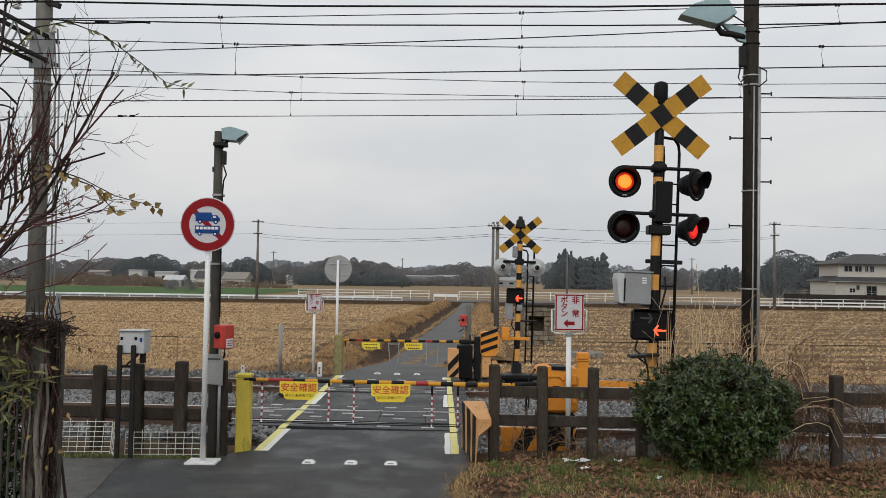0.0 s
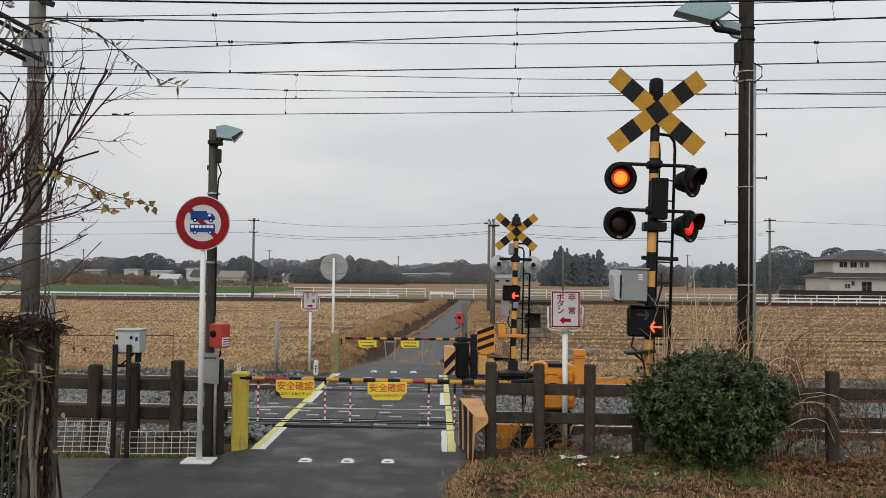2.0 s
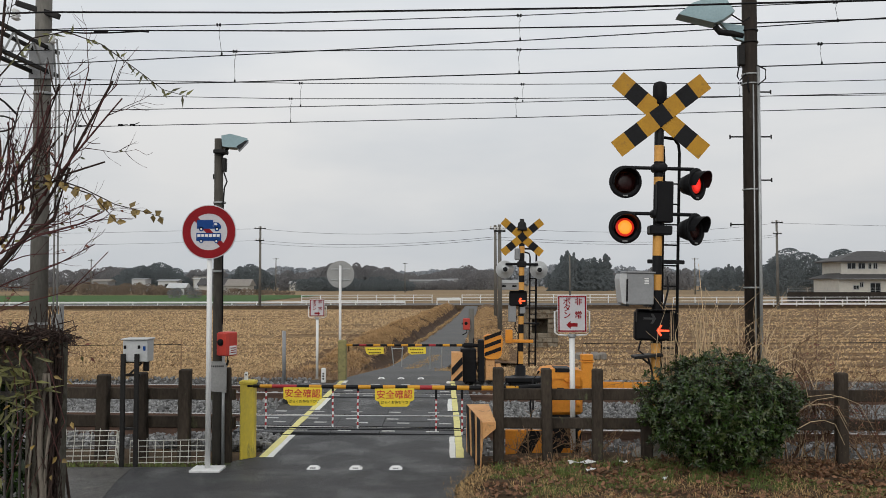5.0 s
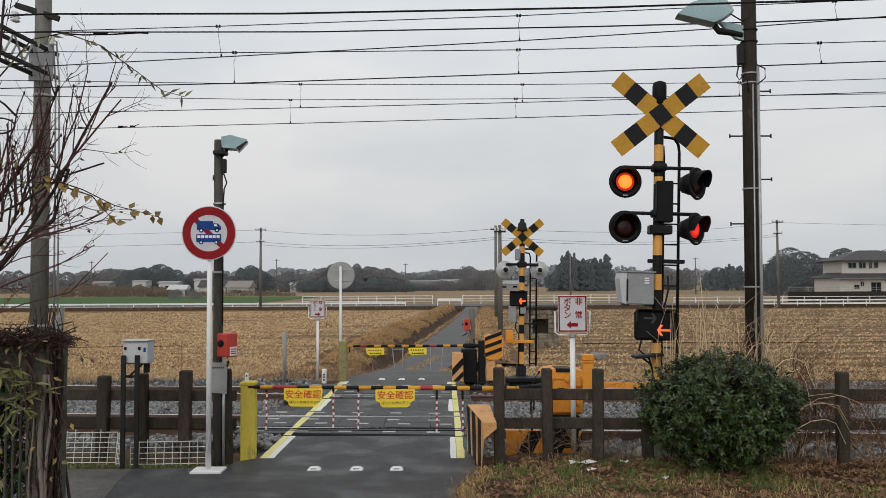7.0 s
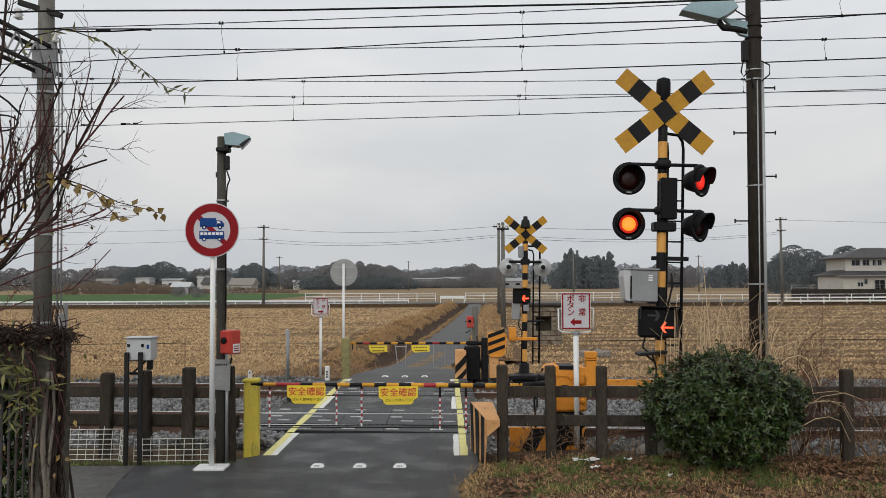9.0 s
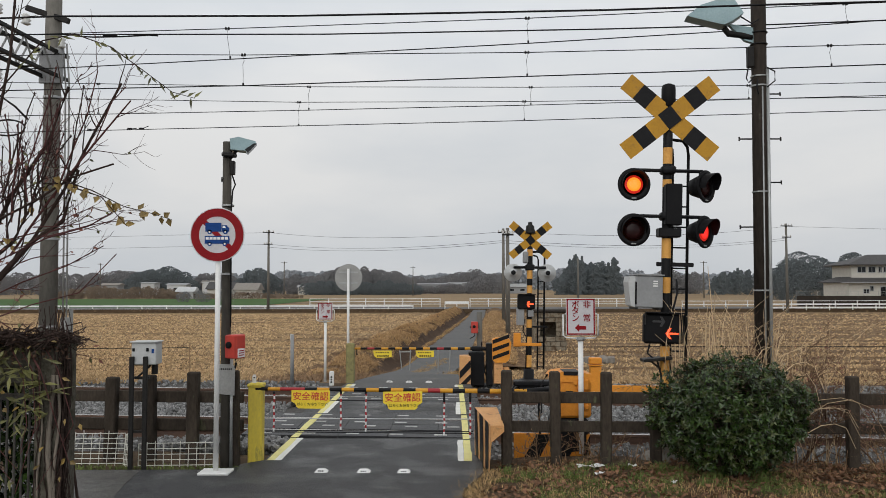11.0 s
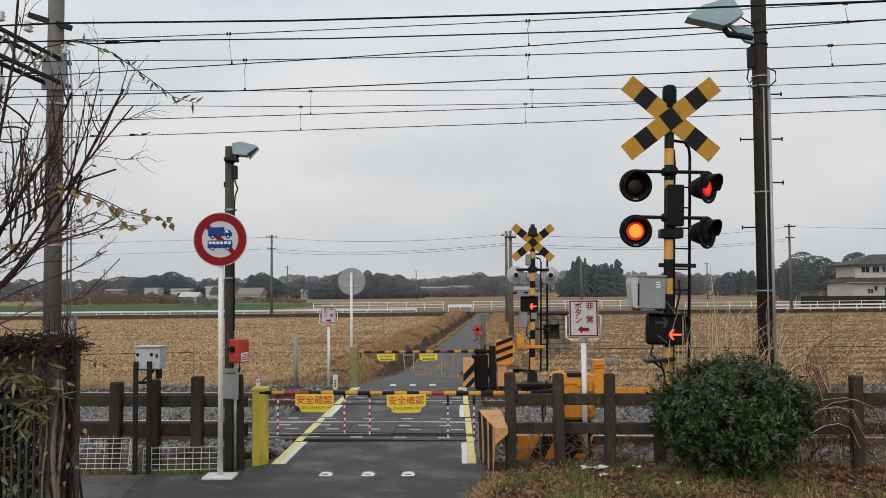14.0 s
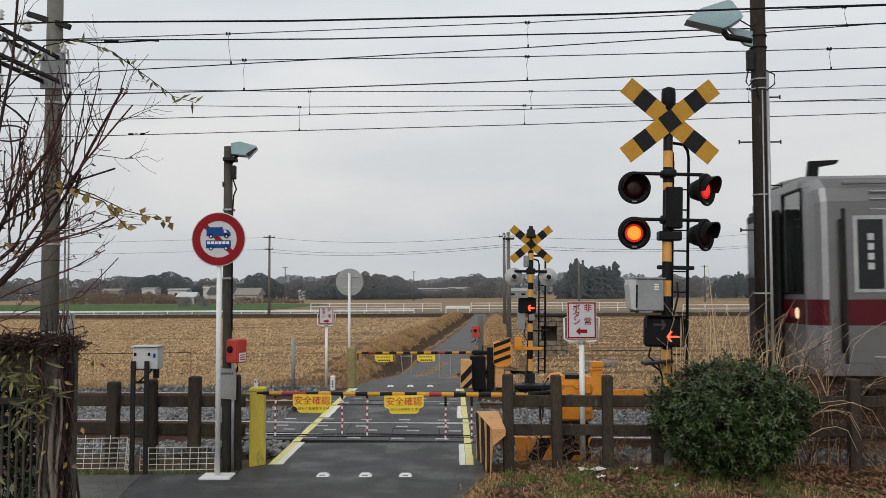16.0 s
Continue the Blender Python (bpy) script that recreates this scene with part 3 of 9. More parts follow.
def stones(count, x0, x1, d0, d1, size, lift, seed):
    r = random.Random(seed)
    s = Shape()
    cube = [(-1, -1, -1), (1, -1, -1), (1, 1, -1), (-1, 1, -1), (-1, -1, 1), (1, -1, 1), (1, 1, 1), (-1, 1, 1)]
    fs = [(0, 3, 2, 1), (4, 5, 6, 7), (0, 1, 5, 4), (1, 2, 6, 5), (2, 3, 7, 6), (3, 0, 4, 7)]
    for _ in range(count):
        x, d = r.uniform(x0, x1), r.uniform(d0, d1)
        if -2.95 < x < 0.52 and (d > 11.2 or x > -2.2 and x < 0.45):
            continue
        if min(abs(d - q) for q in RAILS) < 0.05:
            continue
        e = Euler((r.uniform(0, 6), r.uniform(0, 6), r.uniform(0, 6))).to_matrix()
        k = size * r.uniform(0.55, 1.25)
        sx = Vector((k * r.uniform(0.7, 1.2), k * r.uniform(0.6, 1.0), k * r.uniform(0.5, 0.9)))
        c = Vector((x, on_track(x, d), max(bed_height(d, x), ground_height(x, on_track(x, d))) + lift + k * 0.2))
        s.add([c + e @ Vector((p[0] * sx.x * r.uniform(0.6, 1), p[1] * sx.y * r.uniform(0.6, 1), p[2] * sx.z * r.uniform(0.6, 1))) for p in cube], fs)
    tagged(part("ballast_stones", s, STONE, None, "grey crushed ballast stones between the rails", fix=False), "", "ballast", "", "stuff")


stones(14000, -9.5, 9.5, 10.5, 15.2, 0.027, 0.02, 11)
stones(7000, -13.0, 13.0, 16.7, 18.25, 0.032, 0.015, 13)
stones(900, -3.7, -2.22, 10.2, 11.3, 0.032, 0.11, 77)
stones(8500, -11.0, 11.0, 13.2, 17.5, 0.030, 0.02, 12)


# painted edge lines and reflecting studs of the lane
def paint(name, x0, x1, y0, y1, material, label, z=0.0045, skew=0.0):
    s = Shape()
    k = 6
    for i in range(k + 1):
        y = y0 + (y1 - y0) * i / k
        a, b = x0 + wobble(x0, y * 3, 0.012) + skew * (y - y0), x1 + wobble(x1, y * 3, 0.012) + skew * (y - y0)
        s.v += [(a, y, 0.0), (a, y, z), (b, y, z), (b, y, 0.0)]
    for i in range(k):
        o = i * 4
        s.f += [(o + j, o + 4 + j, o + 5 + j, o + 1 + j) for j in range(3)]
    s.m = [0] * len(s.f)
    tagged(part(name, s, material), label, "road marking", "edge lines of the lane", "structure")


for y0, y1 in ((9.78, 11.22), (13.35, 14.85), (17.0, 17.5)):
    paint("edge_line", -2.20, -2.11, y0, y1, YELLOW_LINE, "worn yellow edge line beside a white one", skew=0.004)
    paint("edge_line", -2.108, -2.03, y0, y1, WHITE_LINE, "worn white edge line beside a yellow one", skew=0.004)
    paint("edge_line", 0.075, 0.148, y0 - 0.05, y1 - 0.15, WHITE_LINE, "worn white edge line beside a yellow one", skew=0.004)
    paint("edge_line", 0.152, 0.245, y0 - 0.05, y1 - 0.15, YELLOW_LINE, "worn yellow edge line beside a white one", skew=0.004)
for y0, y1 in ((11.24, 13.30), (14.9, 16.95)):
    paint("edge_line", -2.20, -2.10, y0, y1, YELLOW_LINE, "dirty yellow line over the rubber panels", 0.0105, 0.004)
    paint("edge_line", 0.152, 0.245, y0 - 0.15, y1 - 0.15, YELLOW_LINE, "dirty yellow line over the rubber panels", 0.0105, 0.004)


def road_stud(x, y, z):
    t = thing("road_stud", x, y, z, "white raised reflecting road stud on the asphalt", "road stud", "studs across the lane")
    s = Shape()
    s.add([(-0.085, -0.06, 0), (0.085, -0.06, 0), (0.085, 0.06, 0), (-0.085, 0.06, 0), (-0.05, -0.035, 0.028), (0.05, -0.035, 0.028), (0.05, 0.035, 0.028), (-0.05, 0.035, 0.028)],
          [(0, 1, 5, 4), (1, 2, 6, 5), (2, 3, 7, 6), (3, 0, 4, 7), (4, 5, 6, 7)])
    s.v = [(a * 0.85, b, c) for a, b, c in s.v]
    part("stud_body", s, WHITE, t)
    s = Shape()
    for k in (-0.022, 0, 0.022):
        s.box((k, -0.049, 0.016), (0.016, 0.006, 0.012), 0.002)
    part("reflector", s, DARK_STEEL, t, "dark reflector lens")


for x, y in ((-1.453, 9.2), (-0.978, 9.19), (-0.53, 9.18), (-1.346, 17.86), (-0.914, 17.84), (-0.482, 17.82)):
    road_stud(x, y, 0.0)


# ---- the far side: road on its bank, guard rails, poles, fields ----
s = Shape()
s.v = [(-600, 86.0, -0.55), (600, 84.0, -0.55), (600, 84.1, -0.12), (-600, 86.1, -0.12), (600, 92.0, -0.10), (-600, 93.5, -0.10), (600, 95, -0.55), (-600, 96.5, -0.55)]
s.f = [(0, 1, 2, 3), (3, 2, 4, 5), (5, 4, 6, 7)]
s.m = [0, 1, 2]
tagged(part("cross_road", s, [SOIL, ROAD_OLD, SOIL]), "raised country road on a low concrete wall", "road", "", "structure")


def guard_rail(x0, x1, y, z, beams, post_gap, label, post_h=0.75, thick=0.10):
    t = thing("guard_rail", x0, y, z, label, "guard rail", "guard rails of the far road")
    n = max(2, round((x1 - x0) / post_gap) + 1)
    for i in range(n):
        s = Shape()
        s.box(((x1 - x0) * i / (n - 1), 0.08, post_h / 2), (0.085, 0.085, post_h), 0.015)
        part("post", s, WHITE, t)
    for h in beams:
        s = Shape()
        s.box(((x1 - x0) / 2, 0, h), (x1 - x0, 0.05, thick), 0.02)
        part("beam", s, WHITE, t)


guard_rail(-75, -4.0, 86.6, -0.32, (0.50, 0.14), 2.6, "long white steel guard rail beside the country road", 0.60, 0.17)
guard_rail(-0.6, 1.9, 86.2, -0.12, (0.62,), 1.2, "short white steel guard rail at the lane mouth", 0.75, 0.30)
guard_rail(-16.0, -1.2, 92.5, -0.10, (0.35, 0.65, 0.95), 2.0, "thin white pipe railing behind the country road", 1.0, 0.06)
guard_rail(2.2, 25.0, 92.3, -0.10, (0.35, 0.65, 0.95), 2.0, "thin white pipe railing behind the country road", 1.0, 0.06)
guard_rail(32.0, 75.0, 84.6, -0.30, (0.62, 0.26), 2.4, "white two-bar guard rail beside the country road", 0.72, 0.15)
guard_rail(26.0, 75.0, 91.8, -0.25, (0.4, 0.8), 2.4, "thin white pipe railing behind the country road", 0.85, 0.06)

sheet("green_field", spread(-150, -28, -60, -32, 4), [100, 115, 130, 150, 170, 194], lambda x, y: -0.44, GREEN_FIELD, "low green winter crop in a strip field", "field")


def utility_pole(x, y, z, top, r, arms, label):
    t = thing("utility_pole", x, y, z, label, "utility pole", "poles across the fields")
    s = Shape()
    s.rod((0, 0, -0.1), (0, 0, top - z), r, r * 0.65, 10)
    part("shaft", s, POLE_CONC, t, smooth=True)
    for h, w in arms:
        s = Shape()
        s.box((0, -r, top - z - h), (w, 0.09, 0.09), 0.01)
        part("crossarm", s, DARK_STEEL, t)
        for k in (-0.42, -0.15, 0.15, 0.42):
            s = Shape()
            s.lathe((k * w, -r, top - z - h + 0.045), [(0.03, 0), (0.06, 0.05), (0.035, 0.09), (0.055, 0.13), (0.02, 0.17)], 8, "Z")
            part("insulator", s, PORCELAIN, t)


utility_pole(-19.2, 85.6, -0.5, 8.2, 0.16, ((0.25, 1.2), (1.5, 0.9)), "slim grey concrete utility pole beside the far road")
utility_pole(34.4, 83.6, -0.5, 8.6, 0.16, ((0.25, 1.2), (1.4, 0.9)), "slim grey concrete utility pole beside the far road")
utility_pole(3.95, 60.9, -0.5, 6.5, 0.14, ((0.3, 0.8),), "dark weathered utility pole beside the lane")
utility_pole(2.95, 42.1, -0.5, 5.15, 0.13, ((0.35, 0.6),), "dark weathered utility pole beside the lane")
utility_pole(13.6, 87.0, -0.1, 5.2, 0.11, (), "leaning plain grey post beside the far road")
for x, y, h in ((-43, 210, 9), (-64, 230, 10), (86, 190, 8), (-12, 260, 9), (62, 200, 8.5), (-95, 220, 9)):
    utility_pole(x, y, -0.5, h, 0.18, ((0.3, 1.6),), "distant thin utility pole over the fields")
for pts in ([(-120, 86, 8.6), (-19.2, 85.5, 7.95)], [(-19.2, 85.5, 7.95), (3.95, 60.8, 6.25)], [(3.95, 60.8, 6.25), (34.4, 83.5, 8.3)], [(34.4, 83.5, 8.3), (130, 84, 8.8)],
            [(-19.2, 85.5, 6.7), (3.95, 60.8, 5.6)], [(-19.2, 85.5, 6.4), (3.95, 60.8, 5.45)], [(3.95, 60.8, 5.6), (34.4, 83.5, 7.1)], [(3.95, 60.8, 5.4), (34.4, 83.5, 6.9)],
            [(-120, 86, 7.4), (-19.2, 85.5, 6.7)], [(3.95, 60.8, 6.2), (2.95, 42.0, 4.8)]):
    a, b = Vector(pts[0]), Vector(pts[1])
    s = Shape()
    s.tube([a.lerp(b, i / 12) - Vector((0, 0, 0.9 * (1 - (2 * i / 12 - 1) ** 2) * min(1, (b - a).length / 60))) for i in range(13)], 0.012, 4)
    tagged(part("overhead_line", s, COPPER), "thin sagging power line over the fields", "cable", "power lines over the fields")


# ---- far woods and houses ----
def wood(x0, x1, y, base, outline, material, count, leaf, label, depth=12.0, seed=1, kind="round"):
    """A belt of single trees, each crown many small clumps about a dome or a spire; outline is a list of heights along it."""
    r = random.Random(seed)
    s = Shape()
    size = leaf * 0.23
    mean = sum(outline) / len(outline) - base
    gap = max(0.8, mean * (0.26 if kind == "spire" else 0.36))
    n = max(4, int((x1 - x0) / gap * 2.6))
    per = max(40, int(count * 9.5 / n))
    for i in range(n):
        u = min(1.0, max(0.0, (i + r.uniform(-0.4, 1.4)) / n))
        k = u * (len(outline) - 1)
        j = min(int(k), len(outline) - 2)
        top = outline[j] + (outline[j + 1] - outline[j]) * (k - j)
        tall = (top - base) * min(1.06, r.gauss(0.93, 0.09))
        wide = min(tall * 0.5, gap * r.uniform(0.7, 1.4)) * (0.95 if kind == "spire" else 1.1)
        c0 = Vector((x0 + (x1 - x0) * u, y + r.uniform(0, depth), base))
        for _ in range(per):
            a, h = r.uniform(0, 6.283), r.random() ** 0.75
            if kind == "spire":
                w = wide * (1.02 - h) ** 0.6 * (0.75 + 0.25 * math.sin(h * 34 + i))
            else:
                w = wide * (0.55 + 0.45 * min(1.0, h / 0.4)) * math.sqrt(max(0.0, 1 - max(0.0, (h - 0.5) / 0.5) ** 2.2))
            w *= (0.55 + 0.5 * r.random() ** 0.5) * (1 + 0.42 * noise.noise((a * 1.2 + i, h * 6.0, seed)))
            c = c0 + Vector((w * math.cos(a), w * math.sin(a), tall * h))
            q = (Euler((r.gauss(0, 0.3), 0, r.gauss(0, 0.5))).to_matrix() @ Euler((1.57, r.uniform(0, 6), 0)).to_matrix())
            z = size * r.uniform(0.5, 1.25)
            s.add([c + q @ Vector(p) * z for p in ((-1, -0.6, 0), (0.5, -1, 0.3), (1, 0.5, 0), (-0.5, 1, -0.3))], [(0, 1, 2, 3)])
    tagged(part("woodland", s, material, None, label, fix=False), "", "trees", "", "stuff")


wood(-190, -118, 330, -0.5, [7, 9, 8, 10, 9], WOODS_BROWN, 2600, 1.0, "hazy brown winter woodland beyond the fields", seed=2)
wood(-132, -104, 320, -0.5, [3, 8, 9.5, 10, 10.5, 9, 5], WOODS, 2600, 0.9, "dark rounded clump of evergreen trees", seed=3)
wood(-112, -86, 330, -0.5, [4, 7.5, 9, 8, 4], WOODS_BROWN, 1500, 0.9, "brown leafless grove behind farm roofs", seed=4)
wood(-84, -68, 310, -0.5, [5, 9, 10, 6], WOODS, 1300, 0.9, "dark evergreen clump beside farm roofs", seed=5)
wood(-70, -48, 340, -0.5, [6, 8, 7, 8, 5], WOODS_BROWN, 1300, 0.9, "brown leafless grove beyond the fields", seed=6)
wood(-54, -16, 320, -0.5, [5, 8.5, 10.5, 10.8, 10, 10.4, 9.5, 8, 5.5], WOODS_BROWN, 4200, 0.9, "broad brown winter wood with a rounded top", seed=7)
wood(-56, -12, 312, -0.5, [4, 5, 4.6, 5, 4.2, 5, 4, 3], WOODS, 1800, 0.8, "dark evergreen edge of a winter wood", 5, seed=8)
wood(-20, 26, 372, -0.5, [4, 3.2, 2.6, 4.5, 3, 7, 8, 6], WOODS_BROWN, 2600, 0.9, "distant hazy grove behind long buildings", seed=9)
wood(-420, 460, 900, -0.5, [16, 19, 15, 18, 21, 17, 16, 19, 22, 24, 20, 17, 20, 18, 16], WOODS_HAZE, 7000, 5.5, "low wooded rise on the horizon, tinted blue-grey for haze", 60, seed=10)
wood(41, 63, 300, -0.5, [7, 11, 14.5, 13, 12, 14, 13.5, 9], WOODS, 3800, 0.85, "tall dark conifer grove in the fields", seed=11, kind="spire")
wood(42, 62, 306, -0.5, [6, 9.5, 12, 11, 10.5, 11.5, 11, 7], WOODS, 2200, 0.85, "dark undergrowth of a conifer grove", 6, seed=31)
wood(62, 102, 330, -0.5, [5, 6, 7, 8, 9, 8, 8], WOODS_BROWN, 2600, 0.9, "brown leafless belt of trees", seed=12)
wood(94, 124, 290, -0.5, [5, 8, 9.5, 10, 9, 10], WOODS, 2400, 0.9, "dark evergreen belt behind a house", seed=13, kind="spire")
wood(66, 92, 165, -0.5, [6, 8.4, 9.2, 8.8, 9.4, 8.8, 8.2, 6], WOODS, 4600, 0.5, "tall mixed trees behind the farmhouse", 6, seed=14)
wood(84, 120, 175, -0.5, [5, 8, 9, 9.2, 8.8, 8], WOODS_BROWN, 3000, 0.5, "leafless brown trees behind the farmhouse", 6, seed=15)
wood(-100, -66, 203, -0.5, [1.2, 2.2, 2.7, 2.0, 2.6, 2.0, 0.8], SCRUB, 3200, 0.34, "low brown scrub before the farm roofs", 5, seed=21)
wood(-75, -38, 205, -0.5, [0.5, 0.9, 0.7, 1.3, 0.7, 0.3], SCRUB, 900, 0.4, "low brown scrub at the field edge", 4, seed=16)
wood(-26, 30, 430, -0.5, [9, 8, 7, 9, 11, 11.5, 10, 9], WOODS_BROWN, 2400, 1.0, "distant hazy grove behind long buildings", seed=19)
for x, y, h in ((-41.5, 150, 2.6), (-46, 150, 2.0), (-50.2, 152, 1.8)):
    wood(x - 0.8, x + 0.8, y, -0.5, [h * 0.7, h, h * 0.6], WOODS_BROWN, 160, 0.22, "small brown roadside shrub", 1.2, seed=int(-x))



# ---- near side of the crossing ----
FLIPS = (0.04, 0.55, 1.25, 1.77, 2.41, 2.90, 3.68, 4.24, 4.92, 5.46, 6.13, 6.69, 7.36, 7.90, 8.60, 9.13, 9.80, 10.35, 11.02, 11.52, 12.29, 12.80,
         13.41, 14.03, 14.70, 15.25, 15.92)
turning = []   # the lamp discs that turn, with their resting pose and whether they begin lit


def banded(s, pts, colours, r0, r1, n):
    """One unbroken rod through the points, each length of it in its own paint."""
    pts = [Vector(p) for p in pts]
    q = (pts[-1] - pts[0]).to_track_quat("Z", "Y")
    k = len(pts)
    o = len(s.v)
    for i, p in enumerate(pts):
        r = r0 + (r1 - r0) * i / (k - 1)
        s.v += [tuple(p + q @ Vector((r * math.cos(2 * math.pi * j / n), r * math.sin(2 * math.pi * j / n), 0))) for j in range(n)]
    for i in range(k - 1):
        s.f += [(o + i * n + j, o + i * n + (j + 1) % n, o + (i + 1) * n + (j + 1) % n, o + (i + 1) * n + j) for j in range(n)]
        s.m += [colours[i]] * n
    s.f += [tuple(o + j for j in range(n))[::-1], tuple(o + (k - 1) * n + j for j in range(n))]
    s.m += [colours[0], colours[-1]]


def striped_rod(parent, name, z0, z1, r, bands, lean=0.0):
    """A mast in painted bands: bands are (top height, 0 yellow or 1 black), upwards."""
    s = Shape()
    banded(s, [(0, 0, z) for z in [z0] + [top for top, _ in bands]], [k for _, k in bands], r, r, 16)
    return part(name, s, [MAST_YELLOW, SIG_BLACK], parent, "mast in black and yellow bands", True)


def crossbuck(parent, z, y, half, rise, width):
    """Two crossed blades in seven painted fields each."""
    length = math.hypot(half, rise) * 2
    for k, sign in enumerate((1, -1)):
        s = Shape()
        ang = math.atan2(rise, half) * sign
        turn = Matrix.Translation((0, y + 0.012 * k, z)) @ Matrix.Rotation(-ang, 4, "Y")
        xs = [-length / 2 + i * length / 7 for i in range(8)]
        s.v = [tuple(turn @ Vector((x, yy, zz))) for x in xs for yy, zz in ((-0.004, -width / 2), (-0.004, width / 2), (0.004, width / 2), (0.004, -width / 2))]
        for i in range(7):
            s.f += [(i * 4 + j, i * 4 + (j + 1) % 4, i * 4 + 4 + (j + 1) % 4, i * 4 + 4 + j) for j in range(4)]
            s.m += [i % 2] * 4
        s.f += [(3, 2, 1, 0), (28, 29, 30, 31)]
        s.m += [0, 0]
        part("blade", s, [BLADE_YELLOW, SIG_BLACK], parent, "black and yellow chequered blade")


def flasher(parent, x, z, y, yaw, lit, glow=None):
    """A round signal lamp: dark plate, cup, hood, and the disc inside, which shows its lit or its dark face."""
    base = pose(x, y, z, 0, 0, yaw)
    housing = part("flasher", Shape().lathe((0, 0, 0), [(0.02, 0.20), (0.10, 0.19), (0.135, 0.10), (0.14, 0.012), (0.197, 0.010), (0.199, 0.0), (0.197, -0.006), (0.142, -0.008),
                                                        (0.138, 0.0), (0.134, 0.09), (0.06, 0.15), (0.01, 0.155)], 32), BLACK, parent, "round black lamp housing", True)
    housing.matrix_basis = base
    s = Shape()
    n, r0, r1 = 20, 0.146, 0.154
    for a in range(n + 1):
        t = radians(-12) + radians(204) * a / n
        long = 0.16 * (0.45 + 0.55 * math.sin(max(0.0, min(math.pi, (t + radians(12)) * 180 / 204))))
        for r, d in ((r0, 0.0), (r0, -long), (r1, -long), (r1, 0.0)):
            s.v.append((r * math.cos(t), d, r * math.sin(t)))
    for a in range(n):
        o = a * 4
        s.f += [(o + j, o + 4 + j, o + 4 + (j + 1) % 4, o + (j + 1) % 4) for j in range(4)]
    s.f += [(0, 1, 2, 3), (4 * n + 3, 4 * n + 2, 4 * n + 1, 4 * n)]
    s.m = [0] * len(s.f)
    part("hood", s, BLACK, housing, "curved black hood")
    s = Shape()
    s.box((0, -0.011, -0.168), (0.06, 0.008, 0.016), 0.003)
    part("plate", s, GREY_BOX, housing, "small grey plate")
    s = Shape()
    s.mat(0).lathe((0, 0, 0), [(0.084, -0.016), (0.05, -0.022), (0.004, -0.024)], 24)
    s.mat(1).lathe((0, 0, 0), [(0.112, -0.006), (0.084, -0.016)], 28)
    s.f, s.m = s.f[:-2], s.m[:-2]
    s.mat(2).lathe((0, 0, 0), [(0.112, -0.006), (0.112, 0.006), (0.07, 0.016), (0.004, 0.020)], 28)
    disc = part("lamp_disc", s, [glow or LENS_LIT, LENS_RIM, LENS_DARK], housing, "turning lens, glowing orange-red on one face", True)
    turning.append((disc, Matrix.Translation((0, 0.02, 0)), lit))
    return housing


def arrow(parent, x, y, z, w, h, t, flip, material, label):
    """A thick arrow of three bars, on the face of a box."""
    k = -1 if flip else 1
    s = Shape()
    s.slab([(x - k * w * 0.42, z - t / 2), (x + k * w / 2, z - t / 2), (x + k * w / 2, z + t / 2), (x - k * w * 0.42, z + t / 2)], y, y + 0.004)
    for q in (-1, 1):
        s.slab([(x - k * w / 2, z), (x - k * w / 2 + k * t * 1.3, z), (x - k * w / 2 + k * h * 0.55, z + q * h / 2), (x - k * w / 2 + k * (h * 0.55 - t * 1.2), z + q * h / 2)], y, y + 0.005)
    part("arrow", s, material, parent, label)


